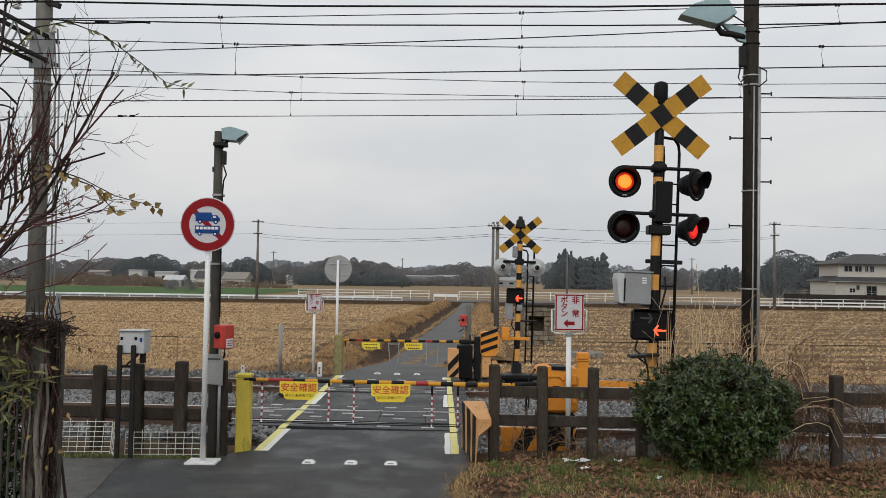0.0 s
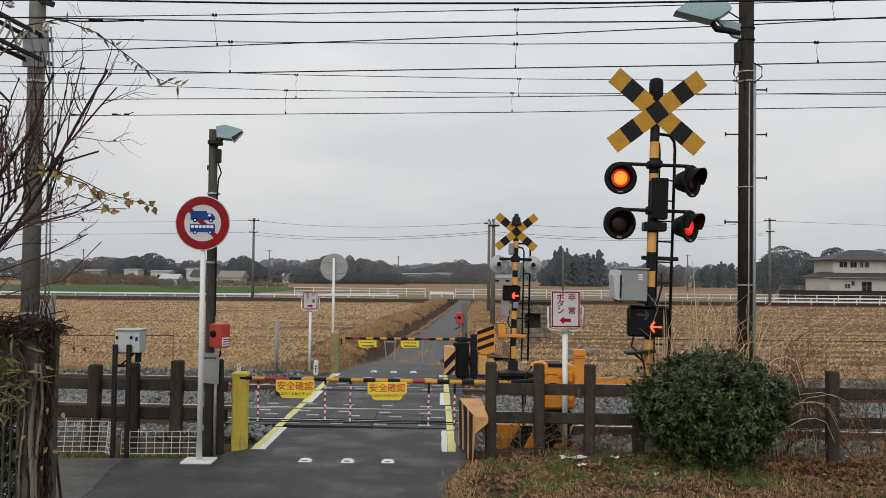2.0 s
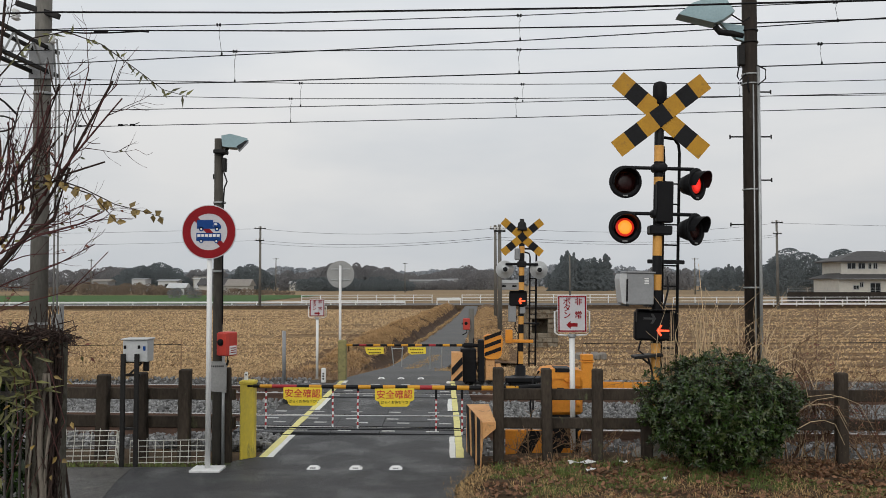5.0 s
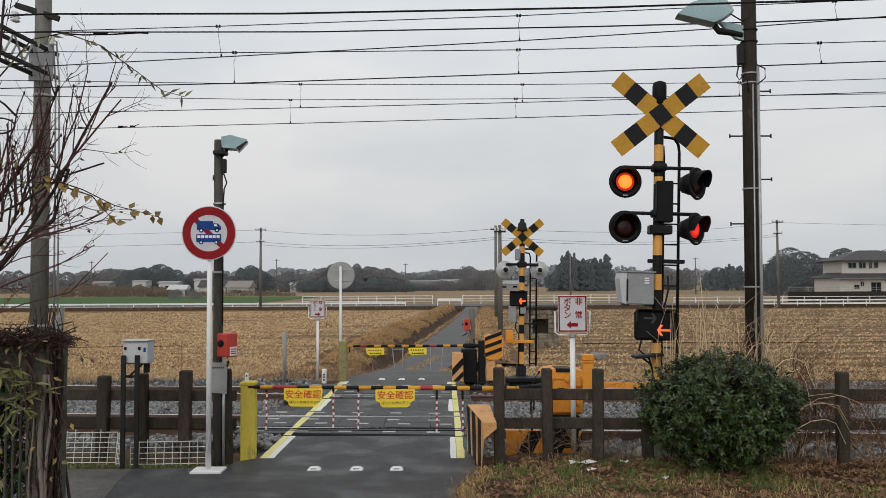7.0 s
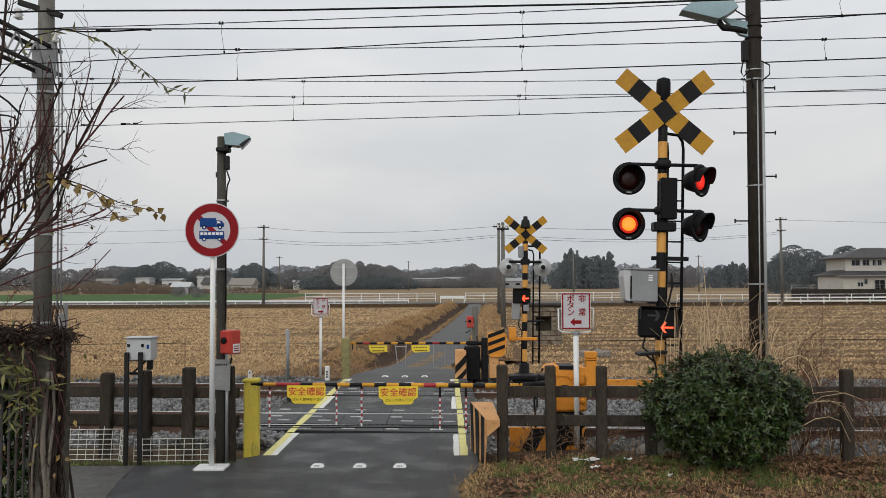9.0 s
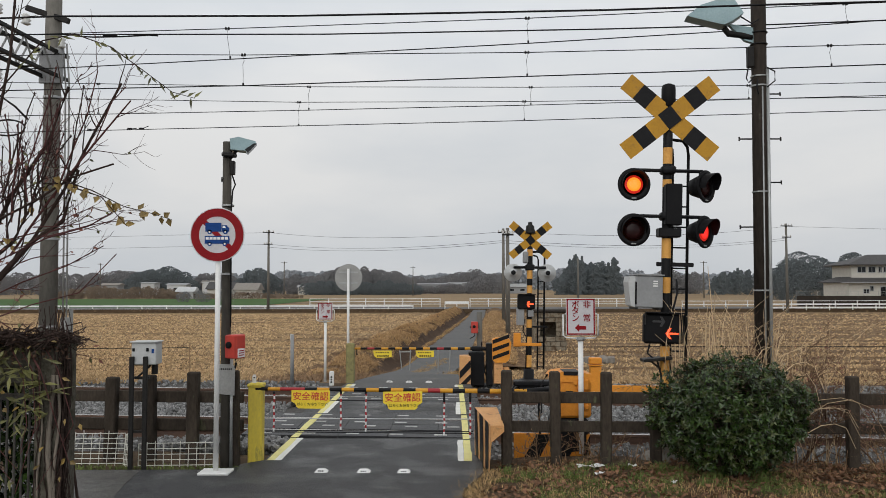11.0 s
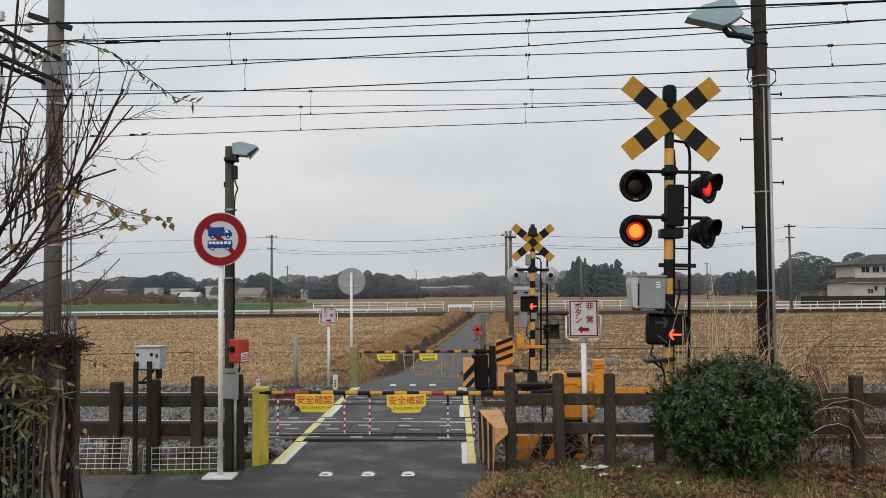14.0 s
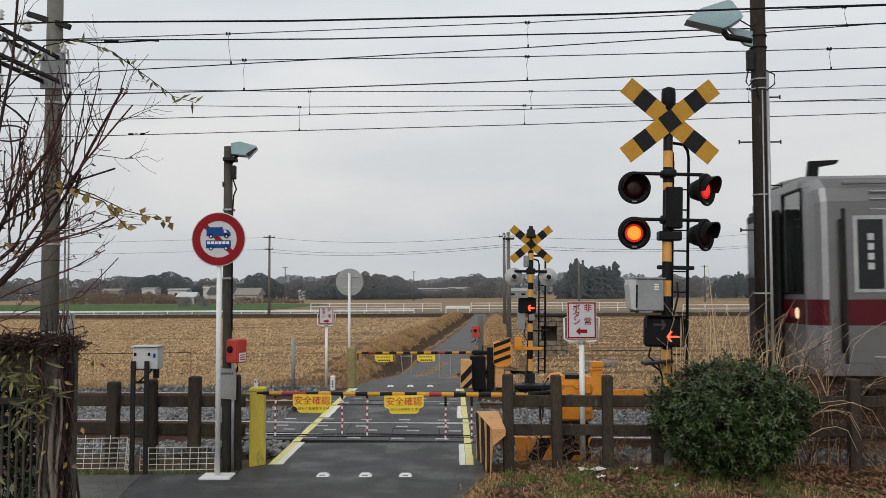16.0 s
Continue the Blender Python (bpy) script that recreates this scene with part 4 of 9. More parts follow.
def near_signal():
    t = thing("crossing_signal", 2.535, 9.9, -0.1, "tall black and yellow crossing signal with four flashing lamps", "signal")
    t.matrix_basis = pose(2.535, 9.9, -0.1, 0, 1.7, 0)
    Z = 0.1
    striped_rod(t, "mast", 0, 4.4, 0.057, ((1.0, 0), (1.44, 0), (1.91, 1), (2.08, 1), (2.27, 0), (2.50, 1), (2.74, 0), (2.92, 1), (3.37, 1), (3.46, 0), (3.65, 1), (3.85, 0), (4.36, 1)))
    part("footing", Shape().lathe((0, 0, 0), [(0.26, 0), (0.26, 0.12), (0.22, 0.16), (0.09, 0.18), (0.085, 0.30), (0.06, 0.31)], 20, "Z"), CONCRETE, t, "concrete footing", True)
    crossbuck(t, 4.11 + Z, -0.075, 0.535, 0.435, 0.225)
    part("bell_speaker", Shape().lathe((0.0, 0.0, 4.34), [(0.07, 0), (0.085, 0.02), (0.085, 0.24), (0.075, 0.28), (0.03, 0.30)], 20, "Z"), BLACK, t, "black round warning bell", True)
    part("horn", Shape().lathe((-0.12, 0.10, 4.42), [(0.03, 0), (0.045, 0.04), (0.085, 0.14), (0.095, 0.16)], 16), SIG_BLACK, t, "small black horn", True)
    for z, yl, side in ((3.47, 3.28, 0), (2.91, 2.73, 1)):
        s = Shape()
        s.rod((-0.43, 0, z + Z), (0.43, 0, z + Z), 0.022, n=10)
        s.box((0, -0.02, z + Z), (0.17, 0.17, 0.10), 0.02)
        s.rod((-0.43, 0, z + Z), (-0.43, 0, yl + Z + 0.12), 0.02)
        s.rod((0.40, 0, z + Z), (0.40, 0, yl + Z + 0.12), 0.02)
        part("lamp_arm", s, SIG_BLACK, t, "black steel lamp arm", True)
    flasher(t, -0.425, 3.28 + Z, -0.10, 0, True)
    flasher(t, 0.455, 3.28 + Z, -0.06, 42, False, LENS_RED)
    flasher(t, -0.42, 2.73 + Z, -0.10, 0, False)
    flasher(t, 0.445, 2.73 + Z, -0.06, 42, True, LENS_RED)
    s = Shape()
    s.box((0.055, -0.055, 3.05 + Z), (0.20, 0.14, 0.50), 0.012)
    part("relay_box", s, BLACK, t, "long black relay box")
    s = Shape()
    s.box((0.02, -0.02, 2.71 + Z), (0.27, 0.17, 0.11), 0.012)
    part("clamp", s, SIG_BLACK, t)
    s = Shape()
    s.box((0.12, 0.05, 2.33 + Z), (0.45, 0.05, 0.05), 0.008)
    part("ladder_bracket", s, SIG_BLACK, t)
    # ladder behind the mast
    lad = part("ladder", Shape().tube([(0.31, 0.2, 0.25), (0.31, 0.2, 3.70 + Z), (0.29, 0.18, 3.80 + Z), (0.22, 0.12, 3.86 + Z), (0.0, 0.05, 3.87 + Z)], 0.019, 8), SIG_BLACK, t, "slim black steel ladder", True)
    part("stile", Shape().tube([(0.12, 0.2, 0.25), (0.12, 0.2, 3.64 + Z), (0.10, 0.16, 3.76 + Z), (0.0, 0.06, 3.80 + Z)], 0.016, 8), SIG_BLACK, lad, smooth=True)
    for i in range(13):
        part("rung", Shape().rod((0.12, 0.2, 0.35 + i * 0.255), (0.31, 0.2, 0.35 + i * 0.255), 0.010, n=8), SIG_BLACK, lad)
    # grey control cabinet
    s = Shape()
    s.box((-0.235, 0.0, 1.99 + Z), (0.33, 0.30, 0.38), 0.012)
    box = part("control_cabinet", s, GREY_BOX, t, "grey steel control cabinet")
    s = Shape()
    s.slab([(-0.40, 1.80 + Z), (-0.385, 2.17 + Z), (-0.47, 2.17 + Z), (-0.485, 2.10 + Z), (-0.45, 1.82 + Z)], -0.14, 0.14)
    part("cabinet_door", s, PALE_BOX, box, "pale grey folded lid")
    s = Shape()
    s.box((-0.235, 0, 2.19 + Z), (0.36, 0.33, 0.02), 0.006)
    part("cabinet_roof", s, GREY_BOX, box)
    part("lid_gap", Shape().box((-0.392, -0.150, 1.97 + Z), (0.020, 0.008, 0.27), 0.002), BLACK, box, "dark gap behind the folded lid")
    s = Shape()
    for k in range(3):
        s.box((-0.16, -0.153, 2.06 + Z + k * 0.028), (0.055, 0.004, 0.016), 0.001)
    part("label_plate", s, WHITE, box, "three small white label bars")
    for k in (-0.38, -0.10):
        part("shelf_bar", Shape().box((k, 0.02, 1.79 + Z), (0.04, 0.30, 0.03), 0.004), DARK_STEEL, box)
    # direction box with arrows
    s = Shape()
    s.box((-0.045, -0.09, 1.555 + Z), (0.485, 0.12, 0.36), 0.03)
    ab = part("direction_box", s, BLACK, t, "black direction indicator with a lit red arrow")
    s = Shape()
    s.box((-0.045, -0.17, 1.745 + Z), (0.47, 0.09, 0.014), 0.004)
    for k in (-0.28, 0.19):
        s.slab([(k - 0.004, 1.735 + Z), (k + 0.004, 1.735 + Z), (k + 0.004, 1.60 + Z), (k - 0.004, 1.60 + Z)], -0.21, -0.14)
    part("eyebrow", s, BLACK, ab)
    arrow(ab, 0.042, -0.157, 1.50 + Z, 0.15, 0.125, 0.021, False, ARROW_LIT, "glowing red arrow")
    arrow(ab, -0.115, -0.156, 1.64 + Z, 0.15, 0.12, 0.024, True, ARROW_DARK, "unlit dark arrow")
    s = Shape()
    s.box((-0.12, -0.06, 1.19 + Z), (0.34, 0.24, 0.035), 0.008, Matrix.Rotation(radians(-7), 4, "Y"))
    for k in (-0.22, -0.02):
        s.rod((k, -0.06, 1.19 + Z), (0, 0, 1.03 + Z), 0.012, n=6)
    part("step", s, DARK_STEEL, t, "small black maintenance step")
    part("cable", Shape().tube([(-0.19, -0.05, 1.39 + Z), (-0.22, -0.05, 1.25 + Z), (-0.1, -0.05, 1.16 + Z), (-0.05, -0.04, 1.0 + Z), (-0.06, -0.03, 0.3)], 0.012, 6), CABLE, t, smooth=True)
    part("cable", Shape().tube([(0.11, -0.06, 2.15 + Z), (0.12, -0.08, 2.0 + Z), (0.09, -0.07, 1.85 + Z), (0.05, -0.06, 1.7 + Z)], 0.012, 6), CABLE, t, smooth=True)


near_signal()


def round_sign(x, y, z, h, front, label):
    """A round road sign on a white pole; its face shows a lorry, a bus and a red slash."""
    t = thing("road_sign", x, y, z, label, "road sign")
    s = Shape().rod((0, 0, 0), (0, 0, h + 0.20), 0.029, n=16)
    part("pole", s, WHITE, t, "white steel pole", True)
    part("pole_cap", Shape().lathe((0, 0, h + 0.2), [(0.033, 0), (0.033, 0.012), (0.012, 0.02)], 14, "Z"), GALV, t)
    k = 1 if front else -1
    plate = part("plate", Shape().lathe((0, -0.045 * k, h), [(0.302, 0.006), (0.305, 0.003), (0.302, 0.0)], 48), SIGN_BACK if not front else SIGN_WHITE, t, "round sign plate", False)
    for dz in (-0.12, 0.12):
        s = Shape()
        s.box((0, -0.034 * k, h + dz), (0.42, 0.014, 0.03), 0.003)
        part("bracket", s, GALV, t)
    if not front:
        return t
    y0 = -0.0455

    def ring(ro, ri, ya, yb, n=48):
        r = Shape()
        for i in range(n):
            a = 2 * math.pi * i / n
            for rad, yy in ((ro, ya), (ro, yb), (ri, yb), (ri, ya)):
                r.v.append((rad * math.cos(a), yy, h + rad * math.sin(a)))
        for i in range(n):
            o, q = i * 4, ((i + 1) % n) * 4
            r.f += [(o + j, q + j, q + (j + 1) % 4, o + (j + 1) % 4) for j in range(4)]
        r.m = [0] * len(r.f)
        return r

    part("red_ring", ring(0.294, 0.205, y0, y0 - 0.0025), SIGN_RED, plate, "broad red ring")
    s = Shape()
    c, q = math.cos(radians(-45)), math.sin(radians(-45))
    L, w = 0.21, 0.028
    s.slab([(a * c - b * q, h + a * q + b * c) for a, b in ((-L, -w), (L, -w), (L, w), (-L, w))], y0 - 0.0022, y0)
    part("slash", s, SIGN_RED, plate, "red slash")
    lorry = Shape()
    lorry.slab([(-0.135, h + 0.035), (0.045, h + 0.035), (0.045, h + 0.135), (-0.135, h + 0.135)], y0 - 0.0035, y0)
    lorry.slab([(0.048, h + 0.035), (0.135, h + 0.035), (0.135, h + 0.07), (0.105, h + 0.105), (0.048, h + 0.11)], y0 - 0.0035, y0)
    for wx in (-0.085, 0.09):
        lorry.lathe((wx, y0 - 0.0035, h + 0.032), [(0.026, 0), (0.026, 0.0035)], 16)
    part("lorry_symbol", lorry, SIGN_BLUE, plate, "blue lorry symbol")
    bus = Shape()
    bus.slab([(-0.14, h - 0.10), (0.135, h - 0.10), (0.14, h - 0.06), (0.135, h - 0.012), (-0.14, h - 0.012)], y0 - 0.0035, y0)
    for wx in (-0.085, 0.085):
        bus.lathe((wx, y0 - 0.0035, h - 0.103), [(0.024, 0), (0.024, 0.0035)], 16)
    part("bus_symbol", bus, SIGN_BLUE, plate, "blue bus symbol")
    for i in range(6):
        win = Shape().slab([(-0.128 + i * 0.043, h - 0.055), (-0.094 + i * 0.043, h - 0.055), (-0.094 + i * 0.043, h - 0.025), (-0.128 + i * 0.043, h - 0.025)], y0 - 0.0045, y0 - 0.003)
        part("symbol_window", win, WHITE, plate)
    part("symbol_window", Shape().slab([(0.06, h + 0.075), (0.098, h + 0.075), (0.085, h + 0.098), (0.06, h + 0.10)], y0 - 0.0045, y0 - 0.003), WHITE, plate)
    for wx, wz in ((-0.085, 0.032), (0.09, 0.032), (-0.085, -0.103), (0.085, -0.103)):
        part("symbol_hub", Shape().lathe((wx, y0 - 0.0045, h + wz), [(0.011, 0), (0.011, 0.0012)], 10), WHITE, plate)
    s = Shape()
    s.box((0, 0, 0.012), (0.34, 0.26, 0.03), 0.01)
    part("base", s, WHITE, t, "small white square base")
    return t


round_sign(-2.615, 9.12, 0.0, 2.645, True, "round red-ringed no lorries or buses sign on a white pole")


def flood_light(parent, x, y, z, outline, half, glass, yaw, lab, pane=None):
    """A hooded floodlight head: a wedge-shaped hood, its dark glass and a swivel behind it."""
    s = Shape()
    s.slab(outline, -half, half)
    head = part("flood_light_head", s, LAMP_BLUE, parent, lab)
    head.matrix_basis = pose(x, y, z, 0, 0, yaw)
    g = Shape()
    g.slab(glass, -half - 0.006, half * 0.9)
    part("window", g, pane or GLASS_DARK, head, "glass window under the hood")
    return head


def lamp_pole():
    t = thing("lamp_pole", -2.605, 9.46, 0.0, "slim dark pole with a pale blue floodlight on top", "lamp pole")
    part("shaft", Shape().rod((0, 0, -0.05), (-0.015, 0, 3.76), 0.058, 0.050, 16), LAMP_POLE, t, smooth=True)
    flood_light(t, 0.175, -0.02, 3.70, [(-0.15, 0.075), (-0.05, 0.10), (0.14, 0.055), (0.15, 0.03), (0.05, -0.06), (-0.14, -0.05)], 0.09,
                [(0.02, -0.045), (0.125, 0.03), (0.157, 0.03), (0.055, -0.085)], 14, "pale blue hooded floodlight")
    part("swivel", Shape().tube([(0.02, -0.02, 3.56), (0.06, -0.02, 3.60), (0.10, -0.02, 3.66)], 0.02, 8), DARK_STEEL, t, smooth=True)
    s = Shape()
    s.box((0.02, -0.04, 3.60), (0.15, 0.13, 0.05), 0.01)
    s.box((0.06, -0.03, 3.45), (0.05, 0.07, 0.16), 0.008)
    part("bracket", s, DARK_STEEL, t)
    part("cable", Shape().tube([(0.06, -0.05, 3.36), (0.10, -0.06, 3.25), (0.07, -0.06, 3.18), (0.055, -0.05, 3.0), (0.055, -0.05, 2.6), (0.06, -0.05, 1.6)], 0.009, 6), CABLE, t, smooth=True)
    for z in (3.0, 2.2, 1.15):
        part("band", Shape().lathe((0, 0, z), [(0.063, 0), (0.072, 0.003), (0.072, 0.022), (0.063, 0.025)], 18, "Z"), GALV, t)
    s = Shape()
    s.rod((-0.06, -0.05, 3.28), (-0.06, -0.05, 3.34), 0.008)
    s.rod((0, 0, 2.86), (0.12, 0, 2.86), 0.008)
    part("step_bolt", s, DARK_STEEL, t)
    part("conduit", Shape().rod((0.075, -0.03, 0.0), (0.07, -0.03, 1.25), 0.018), GALV, t, smooth=True)
    s = Shape()
    s.slab([(-0.085, 0.84), (0.12, 0.82), (0.125, 1.16), (-0.08, 1.18)], -0.085, -0.075)
    plate = part("notice_plate", s, SIGN_BACK, t, "grey weathered notice plate")
    s = Shape()
    for i in range(7):
        s.box((-0.05 + i * 0.022, -0.0865, 1.12), (0.014, 0.002, 0.022), 0.0005)
    part("writing_bars", s, DARK_STEEL, plate)


lamp_pole()


def alarm_box(x, y, z, yaw, size, label):
    """A red emergency button box, its lid hinged at the side, on a stub arm."""
    t = thing("emergency_button_box", x, y, z, label, "button box", rz=yaw)
    k = size
    s = Shape()
    s.box((0, 0, 0), (0.16 * k, 0.16 * k, 0.27 * k), 0.012)
    b = part("body", s, RED_BOX, t)
    s = Shape()
    s.box((0, -0.088 * k, 0.0), (0.145 * k, 0.018 * k, 0.25 * k), 0.008)
    part("lid", s, RED_BOX, t)
    part("button", Shape().lathe((-0.01 * k, -0.115 * k, 0.02 * k), [(0.02 * k, -0.012), (0.036 * k, -0.004), (0.04 * k, 0.02 * k)], 18), BLACK, t, "black push button")
    s = Shape()
    s.box((0.083 * k, 0.0, -0.07 * k), (0.006, 0.11 * k, 0.10 * k), 0.001)
    part("label", s, WHITE, t, "white label with red bars")
    s = Shape()
    for i in range(3):
        s.box((0.088 * k, 0.0, -0.045 * k - i * 0.025 * k), (0.004, 0.085 * k, 0.010 * k), 0.0005)
    part("writing_bars", s, SIGN_RED, t)
    part("cable", Shape().tube([(0, 0, -0.13 * k), (0, 0.01, -0.2 * k), (-0.05 * k, 0.05 * k, -0.24 * k), (-0.10 * k, 0.10 * k, -0.26 * k)], 0.012 * k, 6), CABLE, t, smooth=True)
    s = Shape()
    s.rod((-0.02 * k, 0.08 * k, 0), (-0.10 * k, 0.16 * k, 0.0), 0.018 * k)
    part("stub_arm", s, DARK_STEEL, t)


alarm_box(-2.455, 9.30, 1.385, -28, 1.0, "red emergency button box on the lamp pole")


def meter_box():
    t = thing("instrument_box", -3.52, 9.42, 0.0, "pale grey metal instrument box on two dark posts", "box")
    for x in (-0.125, 0.03):
        part("leg", Shape().box((x, -0.105, 0.63), (0.05, 0.035, 1.28), 0.004), DARK_STEEL, t, "dark angle-iron post")
    s = Shape()
    s.box((0.0, 0.02, 1.30), (0.285, 0.20, 0.25), 0.008)
    b = part("box_body", s, PALE_BOX, t)
    part("box_roof", Shape().box((0.0, 0.01, 1.435), (0.31, 0.24, 0.014), 0.004), PALE_BOX, b)
    for x in (-0.115, 0.045):
        part("latch", Shape().box((x, -0.085, 1.345), (0.028, 0.014, 0.038), 0.004), BLACK, b)
    part("sticker", Shape().box((0.105, -0.083, 1.33), (0.028, 0.004, 0.05), 0.001), SIGN_BLUE, b)
    s = Shape()
    s.box((-0.045, 0.0, 1.17), (0.20, 0.05, 0.02), 0.003)
    s.box((-0.045, -0.005, 1.02), (0.17, 0.03, 0.03), 0.003)
    s.rod((-0.10, 0, 1.02), (0.05, 0, 1.16), 0.012)
    part("brace", s, DARK_STEEL, t)
    part("lower_brace", Shape().box((-0.045, -0.085, 0.42), (0.17, 0.03, 0.03), 0.003), DARK_STEEL, t)
    part("rear_stand", Shape().rod((0.09, 0.03, 1.18), (0.09, 0.03, 1.06), 0.035, n=12), DARK_STEEL, t)


meter_box()


def wire_panel(x0, x1, y0, y1, h, cols, rows, lean, label):
    t = thing("garden_mesh", x0, y0, 0.0, label, "wire mesh", "wire panels at the fence foot")
    w, dy = x1 - x0, y1 - y0
    for i in range(cols + 1):
        u = i / cols
        part("upright_wire", Shape().rod((u * w, u * dy, 0.0), (u * w + lean * h, u * dy - 0.03, h * (0.94 + 0.06 * ((i * 7) % 3))), 0.0045, n=6), MESH_WIRE, t)
    for j in range(rows + 1):
        v = j / rows * 0.92 + 0.03
        part("cross_wire", Shape().rod((lean * h * v, -0.03 * v, h * v), (w + lean * h * v, dy - 0.03 * v, h * v + 0.015), 0.0045, n=6), MESH_WIRE, t)


wire_panel(-4.50, -3.80, 9.55, 9.50, 0.38, 7, 6, 0.10, "bent cream wire mesh panel leaning at the fence")
wire_panel(-3.80, -3.72, 9.50, 9.42, 0.38, 3, 6, 0.12, "folded end of a cream wire mesh panel")
wire_panel(-3.61, -2.74, 9.46, 9.44, 0.28, 9, 4, 0.06, "low cream wire mesh panel at the fence foot")


def fence(x0, y0, posts, rails, label, group):
    """Old sleeper-wood posts with two rails nailed behind them. posts: (x, y, height, width, lean)."""
    t = thing("fence", x0, y0, 0.0, label, "fence")
    for x, y, h, w, lean in posts:
        s = Shape()
        m = Matrix.Rotation(radians(lean), 4, "Y")
        s.box((x - x0 + h / 2 * math.sin(radians(lean)), y - y0, h / 2 - 0.06), (w, w * 0.95, h + 0.12), 0.014, m)
        part("post", s, FENCE_WOOD, t)
    for xa, ya, xb, yb, z, hh in rails:
        s = Shape()
        c = Vector(((xa + xb) / 2 - x0, (ya + yb) / 2 - y0, z))
        s.box(c, (math.hypot(xb - xa, yb - ya), 0.05, hh), 0.008, math.degrees(math.atan2(yb - ya, xb - xa)))
        part("rail", s, FENCE_WOOD, t)


fence(-3.5, 9.8, [(-4.75, 10.02, 0.96, 0.13, 0), (-4.14, 9.95, 0.97, 0.135, 1), (-3.63, 9.9, 1.0, 0.13, -1), (-3.11, 9.85, 1.04, 0.135, 0.5), (-2.52, 9.52, 1.09, 0.13, -1)],
      [(-6.6, 10.22, -2.5, 9.87, 0.735, 0.135), (-6.6, 10.22, -2.5, 9.87, 0.40, 0.14)], "dark old sleeper-wood fence beside the tracks", "fence")
fence(2.5, 9.6, [(0.645, 9.6, 1.08, 0.125, 0), (1.215, 9.58, 1.07, 0.12, -0.5), (1.79, 9.55, 1.065, 0.12, 0.5), (2.36, 9.53, 0.85, 0.12, 0), (3.45, 9.48, 1.05, 0.12, 0), (4.57, 9.42, 1.03, 0.125, 0.6),
                 (5.75, 9.36, 1.03, 0.125, 0), (6.9, 9.3, 1.03, 0.125, -1), (8.05, 9.24, 1.03, 0.125, 0)],
      [(0.6, 9.68, 8.4, 9.29, 0.76, 0.13), (0.6, 9.68, 8.4, 9.29, 0.425, 0.125)], "dark old sleeper-wood fence on the grass verge", "fence")


# ---- near barrier ----
def arm_stripes(s, x0, x1, y, z0, z1, r0, r1, first=0, field=0.145, reds=()):
    n = max(1, round((x1 - x0) / field))
    pts = [(x0 + (x1 - x0) * i / n, y, z0 + (z1 - z0) * i / n) for i in range(n + 1)]
    banded(s, pts, [2 if i in reds else (i + first) % 2 for i in range(n)], r0, r1, 14)


def placard(parent, x, y, z, w, h, seed):
    """A yellow plate with rounded lower corners and red and black Japanese writing."""
    s = Shape()
    tilt = Matrix.Translation((x, y, z)) @ Matrix.Rotation(radians(seed), 4, "Y")
    s.slab([(-w / 2, 0), (w / 2, 0), (w / 2 - 0.002, -h * 0.62), (w / 2 - 0.05, -h * 0.74), (w / 2 - 0.06, -h + 0.02), (w / 2 - 0.09, -h), (-w / 2 + 0.09, -h), (-w / 2 + 0.06, -h + 0.02),
            (-w / 2 + 0.05, -h * 0.74), (-w / 2 + 0.002, -h * 0.62)], -0.003, 0.003, tilt)
    p = part("placard", s, SIGN_YELLOW, parent, "yellow warning placard with red writing")
    words("heading", "安全確認", 0.108, HEADING_RED, p, tilt @ Matrix.Translation((0, -0.0045, -h * 0.36)) @ FACE, label="red heading", bold=0.010)
    words("line", "しばらくお待ち下さい", 0.041, SIG_BLACK, p, tilt @ Matrix.Translation((0, -0.0045, -h * 0.77)) @ FACE, label="small dark line of writing", bold=0.0)
    return p


